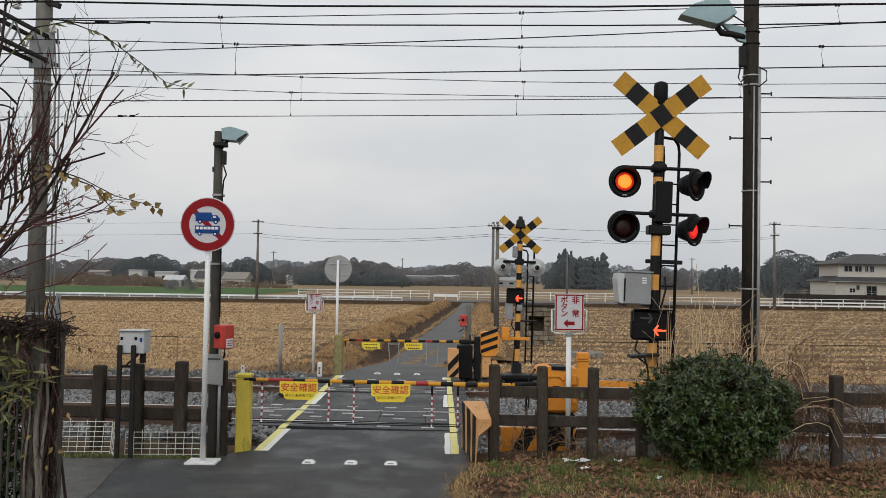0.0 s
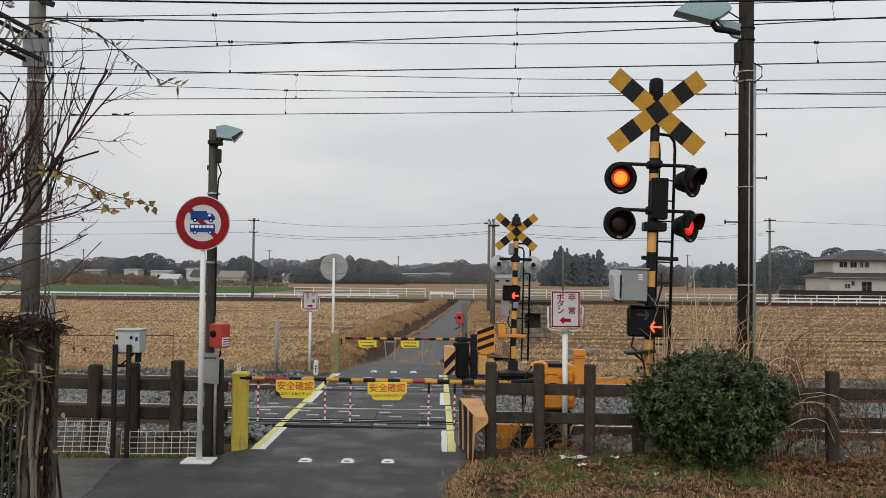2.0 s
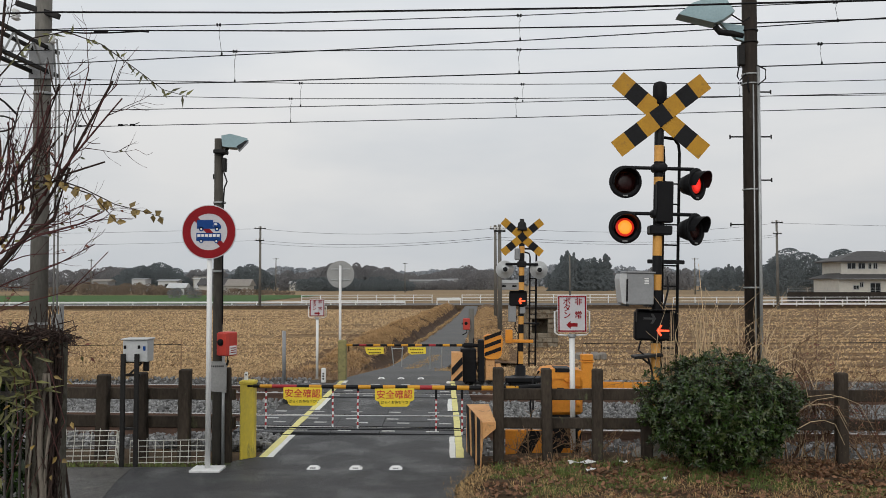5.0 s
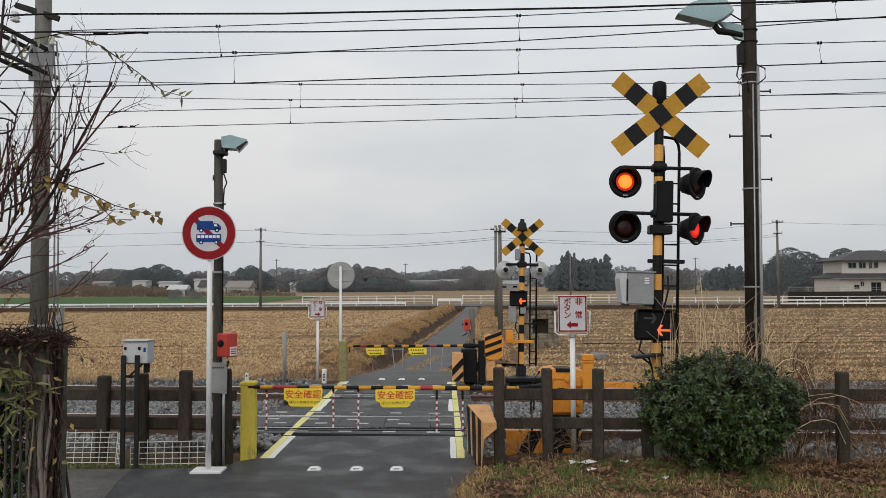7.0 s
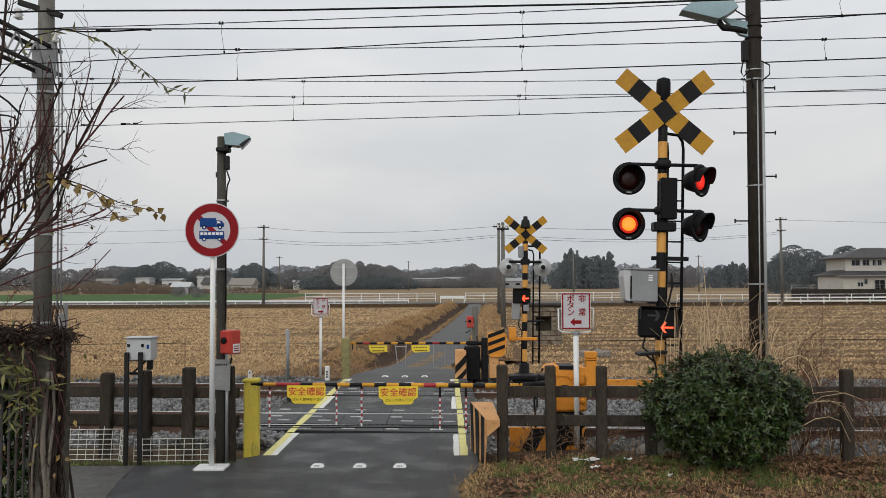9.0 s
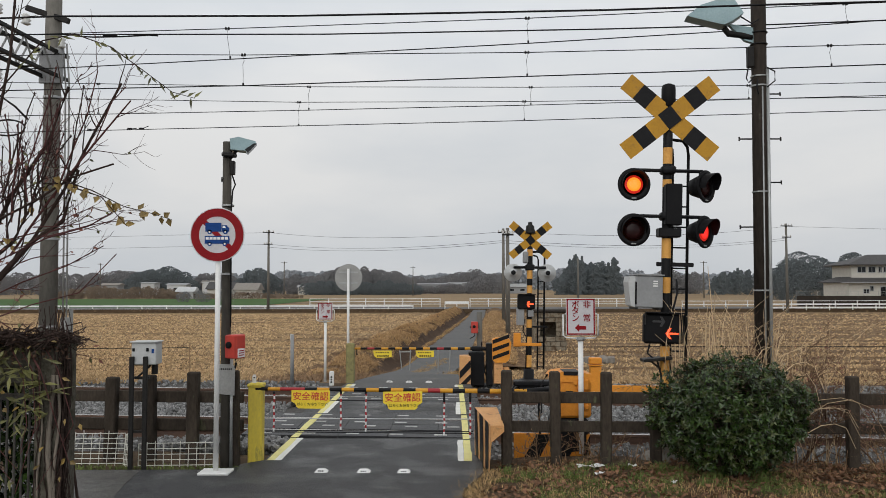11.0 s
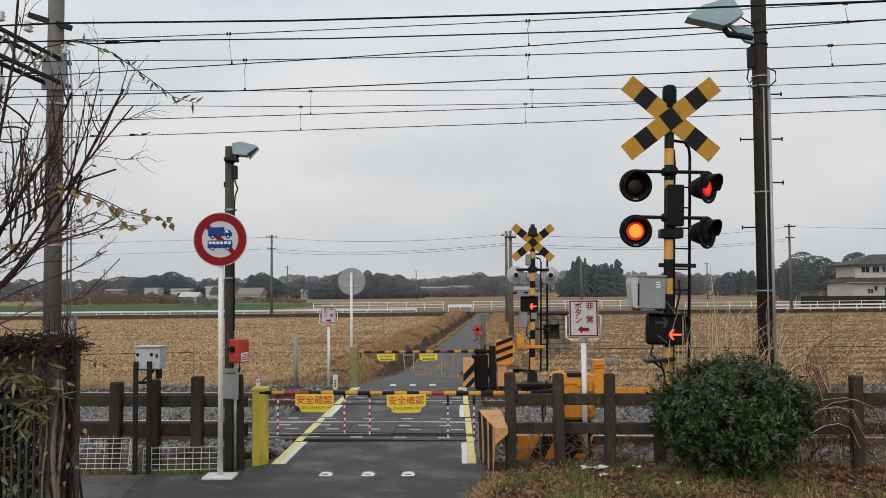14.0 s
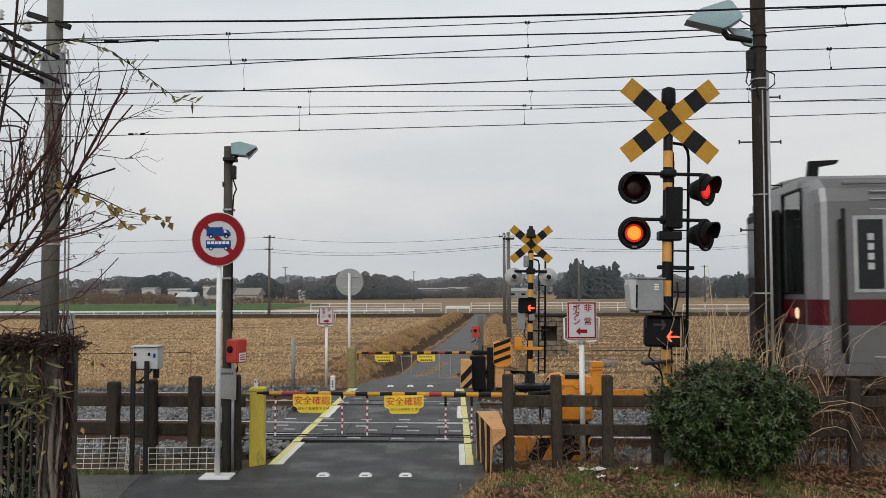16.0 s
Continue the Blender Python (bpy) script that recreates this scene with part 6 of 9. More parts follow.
far_block()
t = thing("barrier_rest_post", -2.19, 17.8, 0.0, "mossy weathered barrier rest post across the tracks", "post")
part("post", Shape().box((0, 0, 0.38), (0.18, 0.17, 0.94), 0.02), MOSSY, t)
t = thing("button_post", 0.64, 18.3, -0.05, "grey weathered post behind the far barrier", "post")
part("post", Shape().rod((0, 0, -0.05), (0, 0, 1.56), 0.068, 0.062, 12), POLE_CONC, t, smooth=True)
part("conduit", Shape().tube([(0.04, -0.07, 0.9), (0.06, -0.08, 0.5), (0.12, -0.08, 0.2), (0.2, -0.1, 0.0)], 0.016, 6), CABLE, t, smooth=True)
alarm_box(0.525, 18.22, 1.17, 0, 0.95, "red emergency button box on a grey post")
button_sign(-2.755, 17.9, 0.0, 1.545, 0.32, 0.37, True, "small white and red emergency button sign across the tracks")
round_sign(-2.28, 18.1, -0.05, 2.33, False, "round grey back of a road sign on a white pole")
t = thing("grey_post", -3.46, 17.8, -0.05, "thin plain grey steel post beside the far track", "post")
part("shaft", Shape().rod((0, 0, 0), (0, 0, 1.09), 0.04, n=10), GREY_BOX, t, smooth=True)
part("cap", Shape().box((-0.02, 0, 1.03), (0.05, 0.05, 0.14), 0.01), PALE_BOX, t)
t = thing("marker_stone", -2.575, 17.65, -0.05, "small white marker post with dark writing", "marker")
part("stone", Shape().box((0, 0, 0.15), (0.10, 0.09, 0.32), 0.02), WHITE, t)
s = Shape()
for k in range(3):
    s.box((0, -0.047, 0.08 + k * 0.055), (0.035, 0.003, 0.035), 0.001)
part("writing_bars", s, DARK_STEEL, t)
t = thing("track_cabinet", 1.75, 17.55, -0.2, "low black track equipment case with cables", "equipment case")
part("case", Shape().box((0, 0, 0.22), (0.85, 0.4, 0.10), 0.03), SIG_BLACK, t)
part("frame", Shape().box((-0.05, 0, 0.12), (0.55, 0.3, 0.2), 0.02), BLACK, t)
part("cable", Shape().tube([(0.3, -0.1, 0.25), (0.42, -0.2, 0.32), (0.50, -0.2, 0.2), (0.52, -0.2, 0.0)], 0.016, 6), CABLE, t, smooth=True)
part("cable", Shape().tube([(-0.38, -0.15, 0.2), (-0.48, -0.25, 0.1), (-0.40, -0.3, -0.02), (-0.2, -0.3, -0.05)], 0.016, 6), CABLE, t, smooth=True)
for x, y, z, h in ((0.99, 10.9, -0.25, 0.32), (1.55, 14.1, -0.25, 0.45)):
    t = thing("track_stake", x, y, z, "thin dark stake in the ballast", "stake")
    part("stake", Shape().rod((0, 0, 0), (0, 0, h), 0.014, n=6), DARK_STEEL, t)


HUT_BLOCK = mat("dirty_hut_block", (0.27, 0.235, 0.18), (0.16, 0.135, 0.10), 0.9, scale=3, bump=0.4, stain=(0.12, 0.085, 0.055), stain_at=0.55, rand=0.12, spec=0.1)


def pump_house():
    t = thing("pump_house", 4.03, 33.6, -0.5, "small weathered concrete pump house beside the lane", "hut")
    w, h, k = 1.30, 1.55, 0.12
    r = random.Random(5)
    for j in range(8):
        for i in range(-2, 3):
            x0, x1 = max(-0.65, (i - 0.5 + 0.5 * (j % 2)) * 0.40), min(0.65, (i + 0.5 + 0.5 * (j % 2)) * 0.40 - 0.012)
            z0 = j * 0.194
            if x1 - x0 < 0.05:
                continue
            for a, b in ([(x0, x1)] if not 3 <= j <= 5 else [(x0, min(x1, -0.42)), (max(x0, 0.22), x1)]):
                if b - a > 0.04:
                    part("block", Shape().box(((a + b) / 2, -0.5 + r.uniform(-0.006, 0.006), z0 + 0.091), (b - a, k, 0.182), 0.012), HUT_BLOCK, t)
    part("lintel", Shape().box((-0.1, -0.51, 1.19), (0.76, k, 0.05), 0.01), HUT_BLOCK, t)
    for x in (-0.59, 0.59):
        part("side_wall", Shape().box((x, 0.12, h / 2), (k, 1.12, h), 0.01), HUT_BLOCK, t)
    part("back_wall", Shape().box((0, 0.74, h / 2), (1.3, k, h), 0.01), HUT_BLOCK, t)
    part("roof", Shape().box((0, 0.12, h + 0.05), (1.48, 1.5, 0.10), 0.02), POLE_DARK, t, "flat dark weathered roof slab")
    part("floor_slab", Shape().box((0, 0.12, 0.03), (1.06, 1.1, 0.06), 0.01), SLEEPER, t)


pump_house()
t = thing("field_stones", 5.1, 27.5, -0.5, "small pile of dark stones at the field edge", "stones")
for i in range(9):
    part("stone", Shape().box((rng.uniform(-0.5, 0.5), rng.uniform(-0.2, 0.2), 0.08 + 0.05 * rng.random()), (rng.uniform(0.2, 0.4), 0.25, rng.uniform(0.14, 0.3)), 0.05, rng.uniform(0, 90)), SLEEPER, t)


# ---- houses and far buildings ----
def hip_roof(s, x0, x1, y0, y1, z, rise, over=0.6, k=0.35):
    a = [(x0 - over, y0 - over, z), (x1 + over, y0 - over, z), (x1 + over, y1 + over, z), (x0 - over, y1 + over, z)]
    lo = [(p[0], p[1], z - 0.14) for p in a]
    w = (x1 - x0) * k
    r = [(x0 + w, (y0 + y1) / 2, z + rise), (x1 - w, (y0 + y1) / 2, z + rise)]
    s.add(lo + a + r, [(0, 3, 2, 1), (0, 1, 5, 4), (1, 2, 6, 5), (2, 3, 7, 6), (3, 0, 4, 7), (4, 5, 9, 8), (6, 7, 8, 9), (5, 6, 9), (7, 4, 8)])


def window(parent, x, y, z, w, h):
    f = Shape()
    for c, q in (((x, y - 0.03, z + h / 2), (w + 0.12, 0.08, 0.07)), ((x, y - 0.03, z - h / 2), (w + 0.12, 0.10, 0.08)), ((x - w / 2, y - 0.03, z), (0.07, 0.08, h)), ((x + w / 2, y - 0.03, z), (0.07, 0.08, h)), ((x, y - 0.03, z), (0.05, 0.07, h))):
        f.box(c, q, 0.005)
    win = part("window", f, GALV, parent, "aluminium window frame")
    part("pane", Shape().box((x, y - 0.012, z), (w, 0.02, h), 0.002), GLASS_DARK, win, "dark glass pane")


def farmhouse():
    t = thing("farmhouse", 58.4, 118.0, -0.1, "two-storey cream farmhouse with dark tiled hip roofs", "house")
    part("ground_floor", Shape().box((6.3, 4, 1.28), (14.6, 8.0, 3.44), 0.03), HOUSE_WALL, t, "cream ground floor wall")
    part("upper_floor", Shape().box((5.6, 4.4, 4.45), (11.0, 6.0, 2.2), 0.03), HOUSE_WALL, t, "cream upper floor wall")
    s = Shape()
    hip_roof(s, -0.5, 13.5, 0, 8, 2.95, 1.3, 0.9, 0.12)
    part("lower_roof", s, ROOF_TILE, t, "dark tiled lower roof")
    s = Shape()
    hip_roof(s, 0.1, 11.1, 1.4, 7.4, 5.5, 1.55, 0.9, 0.36)
    part("upper_roof", s, ROOF_TILE, t, "dark tiled hip roof")
    for x, w in ((1.6, 1.2), (3.1, 1.0), (4.3, 0.45), (5.1, 0.6), (9.0, 2.2)):
        window(t, x, 1.4, 4.75, w, 0.85)
    for x, z, w, h in ((4.3, 1.5, 1.5, 1.5), (2.3, 2.0, 0.5, 0.7), (1.5, 1.6, 0.8, 0.6), (9.2, 1.5, 2.4, 1.7)):
        window(t, x, 0.0, z, w, h)
    part("air_unit", Shape().box((-2.1, -0.6, 0.5), (0.9, 0.4, 0.75), 0.03), PALE_BOX, t)
    part("gutter", Shape().rod((-2.4, -0.92, 2.82), (14.4, -0.92, 2.82), 0.06), GREY_BOX, t)


farmhouse()


def garden_wall(x0, x1, y):
    t = thing("garden_wall", x0, y, -0.5, "low dark block wall before the farmhouse", "wall")
    part("wall", Shape().box(((x1 - x0) / 2, 0, 0.70), (x1 - x0, 0.2, 1.4), 0.02), POLE_DARK, t)
    for i in range(12):
        part("fence_post", Shape().rod(((x1 - x0) * i / 11, 0, 1.3), ((x1 - x0) * i / 11, 0, 2.0), 0.03, n=6), GALV, t)
    for z in (1.65, 1.95):
        part("fence_rail", Shape().rod((0, 0, z), (x1 - x0, 0, z), 0.02, n=6), GALV, t)


garden_wall(47.4, 78.0, 112.0)


def barn(x, y, w, d, h, rise, wall, roof, label):
    t = thing("farm_building", x, y, -0.5, label, "building", "distant buildings")
    part("wall", Shape().box((0, d / 2, h / 2), (w, d, h), 0.05), wall, t)
    s = Shape()
    s.add([(-w / 2 - 0.5, -0.5, h), (w / 2 + 0.5, -0.5, h), (w / 2 + 0.5, d + 0.5, h), (-w / 2 - 0.5, d + 0.5, h), (-w / 2 - 0.5, d / 2, h + rise), (w / 2 + 0.5, d / 2, h + rise)],
          [(0, 3, 2, 1), (0, 1, 5, 4), (2, 3, 4, 5), (1, 2, 5), (3, 0, 4)])
    part("roof", s, roof, t)
    n = max(1, int(w / 5))
    for i in range(n):
        xx = -w / 2 + w * (i + 0.5) / n
        part("window", Shape().box((xx, -0.03, h * 0.55), (min(2.0, w / n * 0.5), 0.08, h * 0.3), 0.01), GLASS_DARK, t)


for q in ((-60, 212, 7, 7, 2.4, 1.9, HOUSE_WALL, ROOF_TILE, "grey-roofed farm building across the fields"), (-52.5, 208, 5.5, 7, 2.2, 1.8, HOUSE_WALL, SLEEPER, "low farm shed with a pale roof"),
          (-67, 205, 4, 4, 1.8, 1.2, GALV, PALE_BOX, "small pale farm shed"), (-112, 300, 5.0, 6, 4.6, 0.4, PALE_BOX, GREY_BOX, "white block building before the woods"),
          (-89, 300, 5, 6, 4.8, 0.3, PALE_BOX, PALE_BOX, "white cube of a distant workshop"), (-102, 302, 7, 6, 4.0, 0.6, PALE_BOX, GREY_BOX, "low grey distant shed"),
          (-122, 290, 6, 6, 3.8, 0.8, GREY_BOX, SLEEPER, "low brown-roofed distant house"), (-6, 390, 22, 10, 4.4, 0.5, GREY_BOX, GREY_BOX, "long pale industrial hall far away"),
          (9, 400, 20, 10, 5.0, 0.4, SIGN_BACK, GREY_BOX, "long grey industrial hall far away"), (26, 380, 20, 8, 3.0, 1.6, GREY_BOX, SIGN_BACK, "long pale roofed greenhouse far away"),
          (-58, 330, 8, 6, 3.0, 1.0, HOUSE_WALL, SIGN_BACK, "distant cream house by the trees"), (-98, 330, 6, 5, 5.0, 1.0, HOUSE_WALL, SLEEPER, "small distant cottage by the fields"),
          (-36, 350, 10, 6, 3.0, 1.0, PALE_BOX, GREY_BOX, "distant grey house by the woods")):
    barn(*q)
guard_rail(-134, -106, 292, -0.5, (0.7, 1.1), 3.0, "long pale railing of a distant lane", 1.2, 0.18)



# ---- overhead line ----
def wire(d, pts, r, label, group="contact and carrier wires over the tracks"):
    """A wire along the tracks: (x, height) points, carried on level at both ends."""
    full = [(-110, pts[0][1] + 0.1), (-40, pts[0][1] + 0.05)] + list(pts) + [(45, pts[-1][1] + 0.05), (260, pts[-1][1] + 0.1)]
    s = Shape()
    s.tube([(x, on_track(x, d), z) for x, z in full], r, 6)
    tagged(part("overhead_wire", s, COPPER, smooth=True), label, "wire", group)


wire(10.0, [(-5.11, 5.60), (-2.02, 5.50), (1.92, 5.44), (3.81, 5.44), (5.05, 5.43)], 0.0125, "thick black feeder cable above the near track")
wire(10.9, [(-6.29, 5.68), (-1.73, 5.54), (2.09, 5.49), (4.18, 5.48), (5.74, 5.49)], 0.0095, "black feeder cable with a splice above the near track")
wire(12.1, [(-6.01, 6.07), (-3.43, 6.06), (1.16, 6.07), (5.71, 6.13)], 0.007, "thin carrier wire above the near track")
wire(12.1, [(-6.04, 5.52), (-3.38, 5.58), (1.16, 5.69), (4.64, 5.80), (6.37, 5.88)], 0.008, "dark contact wire above the near track")
wire(12.4, [(-6.15, 5.83), (-3.29, 5.73), (1.17, 5.64), (5.62, 5.61), (6.54, 5.61)], 0.007, "thin carrier wire above the near track")
wire(12.4, [(-7.14, 5.26), (-3.29, 5.24), (1.17, 5.27), (4.42, 5.29), (6.54, 5.31)], 0.009, "dark contact wire above the near track")
wire(15.8, [(-9.10, 6.31), (-2.83, 6.06), (1.56, 5.94), (5.65, 5.87), (8.32, 5.87)], 0.007, "thin carrier wire above the far track")
wire(15.8, [(-9.09, 5.61), (-2.82, 5.59), (1.55, 5.59), (8.31, 5.62)], 0.008, "dark contact wire above the far track")
wire(16.0, [(-9.21, 6.04), (-3.06, 5.80), (1.45, 5.71), (8.42, 5.63)], 0.007, "thin carrier wire above the far track")
wire(16.0, [(-7.91, 5.31), (-3.06, 5.32), (1.46, 5.33), (8.41, 5.39)], 0.008, "dark contact wire above the far track")


def dropper(x, d, zt, zb, lean=0.0):
    t = thing("dropper", x, on_track(x, d), zb, "thin dropper with clips between two overhead wires", "dropper", "droppers of the overhead line")
    h = zt - zb
    part("strand", Shape().tube([(lean, 0, h), (lean + 0.012, 0, h * 0.8), (lean * 0.7 - 0.01, 0, h * 0.7), (lean * 0.4, 0, h * 0.35), (0, 0, 0)], 0.0032, 5), COPPER, t)
    s = Shape()
    for k in (-0.022, 0.022):
        s.box((lean + k, 0, h), (0.026, 0.03, 0.045), 0.005)
    part("clip", s, BLACK, t)
    part("lower_clip", Shape().box((0, 0, 0.02), (0.024, 0.02, 0.05), 0.005), BLACK, t)


for q in ((-3.40, 12.1, 6.06, 5.585, -0.05), (1.16, 12.1, 6.07, 5.69, -0.01), (5.72, 12.1, 6.13, 5.84, -0.03), (-3.27, 12.4, 5.73, 5.24), (1.17, 12.4, 5.64, 5.27), (5.62, 12.4, 5.61, 5.30, -0.02),
          (-2.82, 15.8, 6.06, 5.59), (1.56, 15.8, 5.94, 5.59), (5.65, 15.8, 5.87, 5.605), (-7.2, 15.8, 6.23, 5.60), (-3.06, 16.0, 5.80, 5.32), (1.45, 16.0, 5.71, 5.33), (-7.5, 16.0, 5.97, 5.31),
          (-8.0, 12.4, 5.86, 5.27), (-8.1, 12.1, 6.07, 5.52), (9.9, 12.1, 6.15, 5.88), (9.8, 12.4, 5.62, 5.32), (10.0, 15.8, 5.87, 5.62), (9.0, 16.0, 5.63, 5.39)):
    dropper(*q)
t = thing("cable_splice", -4.75, on_track(-4.75, 10.9), 5.62, "wrapped splice on the feeder cable", "splice")
part("sleeve", Shape().rod((-0.15, 0, 0.0), (0.04, 0, -0.005), 0.022, n=8), BLACK, t)
part("loop", Shape().tube([(-0.75, 0, 0.03), (-0.5, 0, -0.01), (-0.3, 0, -0.025), (0.1, 0, -0.02), (0.5, 0, 0.0), (0.62, 0, -0.01)], 0.011, 6), BLACK, t)


def line_mast():
    """The mast beyond the tracks, its mate on the near side and the lattice beam between them."""
    t = thing("catenary_portal", -8.72, 17.6, -0.3, "grey concrete overhead line mast with a lattice beam", "mast")
    nx, ny = -0.62, -7.35
    part("mast", Shape().rod((0, 0, 0), (-0.02, 0, 9.8), 0.19, 0.165, 20), POLE_CONC, t, smooth=True)
    part("near_mast", Shape().rod((nx, ny, 0), (nx, ny, 9.8), 0.19, 0.165, 16), POLE_CONC, t, smooth=True)
    for dx in (-0.17, 0.17):
        for z in (6.98, 7.50):
            part("chord", Shape().box((nx / 2 + dx, ny / 2, z), (0.075, 7.9, 0.075), 0.006, math.degrees(math.atan2(ny, nx)) + 90), DARK_STEEL, t)
        for i in range(22):
            a, b = i / 22, (i + 1) / 22
            za, zb = (6.98, 7.50) if i % 2 else (7.50, 6.98)
            part("lacing", Shape().rod((nx * a + dx, ny * a, za), (nx * b + dx, ny * b, zb), 0.022, n=6), SIGN_BACK, t)
    for i in range(9):
        a = i / 8
        part("lacing", Shape().rod((nx * a - 0.17, ny * a, 6.98), (nx * a + 0.17, ny * a, 6.98), 0.02, n=6), DARK_STEEL, t)
    s = Shape()
    s.box((0.03, -0.16, 7.2), (0.52, 0.06, 0.78), 0.01)
    part("gusset", s, GREY_BOX, t, "grey bolted gusset plate")
    for x, z in ((0.12, 6.93), (0.2, 6.93), (0.12, 7.45), (0.2, 7.45), (-0.15, 6.93), (-0.15, 7.45)):
        part("bolt", Shape().lathe((x, -0.195, z), [(0.018, 0), (0.02, 0.01)], 8), BLACK, t)
    s = Shape()
    s.box((-0.1, -0.1, 8.35), (1.0, 0.10, 0.12), 0.01, Matrix.Rotation(radians(18), 4, "Y"))
    part("top_arm", s, DARK_STEEL, t)
    for x, y, z in ((-0.45, -0.3, 8.05), (0.30, -0.25, 7.56), (-0.9, -0.6, 8.2), (0.1, -1.4, 7.7)):
        part("insulator", Shape().lathe((x, y, z), [(0.03, 0), (0.085, 0.03), (0.045, 0.07), (0.085, 0.11), (0.045, 0.15), (0.08, 0.19), (0.03, 0.23)], 14, "Z"), PORCELAIN, t, "ribbed white insulator", True)
    for y, z, w in ((-1.7, 5.8, 0.35), (-5.2, 5.8, 0.35)):
        part("registration_arm", Shape().tube([(-0.25, y, 6.98), (-0.25, y, 6.2), (0.1, y, 5.95), (w, y, 5.70)], 0.022, 6), DARK_STEEL, t, smooth=True)
        part("insulator", Shape().lathe((-0.25, y, 6.5), [(0.03, 0), (0.075, 0.03), (0.04, 0.07), (0.075, 0.11), (0.04, 0.15), (0.075, 0.19), (0.03, 0.23)], 12, "Z"), PORCELAIN, t, smooth=True)
    part("hoop", Shape().tube([(-0.1 + 0.35 * math.cos(a), -1.6, 5.55 + 0.16 * math.sin(a)) for a in [i * math.pi / 8 for i in range(17)]], 0.018, 6), DARK_STEEL, t)
    for x in (0.30, 0.38):
        part("down_lead", Shape().tube([(x - 0.05, -0.1, 7.7), (x, -0.05, 6.8), (x, 0, 4.0), (x + 0.02, 0, 1.2)], 0.019, 6), SIGN_BACK, t, "thin steel down lead", True)
    part("switch_box", Shape().box((0.36, 0, 1.45), (0.14, 0.14, 0.55), 0.015), SIGN_BACK, t, "grey-green switch box")
    for z in (1.5, 6.5, 3.4):
        part("band", Shape().lathe((0, 0, z), [(0.185, 0), (0.20, 0.005), (0.20, 0.05), (0.185, 0.055)], 18, "Z"), GALV, t)


line_mast()
for x, y in ((-8.6, 18.4), ):
    t = thing("marker_post", x, y, -0.1, "short grey-green post at the mast foot", "post")
    part("shaft", Shape().rod((0, 0, 0), (0, 0, 1.7), 0.05, n=10), SIGN_BACK, t)
for i, (x, z) in enumerate(((-6.35, 5.33), (-6.6, 5.33), (-7.45, 5.33))):
    t = thing("wire_clamp", x, on_track(x, 16.0), z, "small dark clamp on the contact wire", "clamp")
    part("body", Shape().box((0, 0, 0), (0.10 if i < 2 else 0.05, 0.04, 0.04), 0.01), BLACK, t)
    part("tail", Shape().rod((0.02, 0, 0.0), (0.14, 0, 0.05 if i == 0 else 0.01), 0.008, n=6), BLACK, t)
t = thing("field_wire_fence", 0, 20.4, -0.25, "thin rusty wire strung on stakes along the field", "fence")
for x in range(-30, 31, 5):
    if x:
        part("stake", Shape().rod((x - 1.5, 0.02 * x, -0.35), (x - 1.5, 0.02 * x, 0.95), 0.014, n=6), TWIG_DRY, t)
for x0, x1 in ((-31.5, -6.5), (3.5, 28.5)):
    part("strand", Shape().tube([(x0 + (x1 - x0) * i / 10, 0.02 * (x0 + (x1 - x0) * i / 10), 0.82 + 0.01 * math.sin(i * 2)) for i in range(11)], 0.009, 5), COPPER, t)



# ---- dry bank, stubble and verge ----
def blades(name, spots, material, length, width, lean, label, category, seed, kind="stuff"):
    """Many thin bent blades, two faces each, standing at the given spots (x, y, z)."""
    r = random.Random(seed)
    s = Shape()
    for x, y, z in spots:
        a = r.uniform(0, 6.283)
        l, w = length * r.uniform(0.45, 1.25), width * r.uniform(0.6, 1.3)
        k = lean * r.uniform(0.2, 1.3)
        d = Vector((math.cos(a), math.sin(a), 0))
        q = Vector((-d.y, d.x, 0)) * w
        p0 = Vector((x, y, z - 0.01))
        p1 = p0 + d * l * k * 0.35 + Vector((0, 0, l * 0.6))
        p2 = p0 + d * l * k + Vector((0, 0, l * max(0.15, 1 - 0.45 * k)))
        s.add([p0 - q, p0 + q, p1 + q * 0.8, p1 - q * 0.8, p2], [(0, 1, 2, 3), (3, 2, 4)])
    return tagged(part(name, s, material, None, label, fix=False), label, category, "", kind)


BANK = [(0.10, -0.47), (-0.10, -0.44), (-0.30, -0.48), (-0.48, -0.66), (-0.70, -0.74), (-0.95, -0.52), (-1.25, -0.20), (-1.65, -0.02), (-2.1, -0.06), (-2.6, -0.26), (-3.4, -0.54)]


def bank_height(dx, y):
    """The height of the ditch and bank beside the lane, dx to the left of its edge."""
    f = min(1.0, max(0.0, (y - 21.5) / 7))
    z = BANK[-1][1]
    for (a, za), (b, zb) in zip(BANK, BANK[1:]):
        if b <= dx <= a:
            z = za + (zb - za) * (dx - a) / (b - a)
            break
    rough = 0.30 * noise.noise((dx * 1.0, y * 0.42, 4.0)) + 0.14 * noise.noise((dx * 3.0, y * 1.7, 8.0)) + 0.05 * noise.noise((dx * 7.0, y * 4.6, 2.0))
    base = -0.075 - 0.425 * min(1.0, max(0.0, (y - SLOPE * lane_left(y) - 18) / 6)) - 0.01
    return base * (1 - f) + (z + rough * (1.0 if dx < -0.8 else 0.3)) * f + 0.4 * rough * (1 - f) * (1.0 if dx < -0.5 else 0.0)


def lane_edge(y, k):
    """The far lane's left (1) or right (2) edge, or its height (3), at y."""
    for a, b in zip(far_rows, far_rows[1:]):
        if y <= b[0]:
            return a[k] + (b[k] - a[k]) * (y - a[0]) / (b[0] - a[0])
    return far_rows[-1][k]


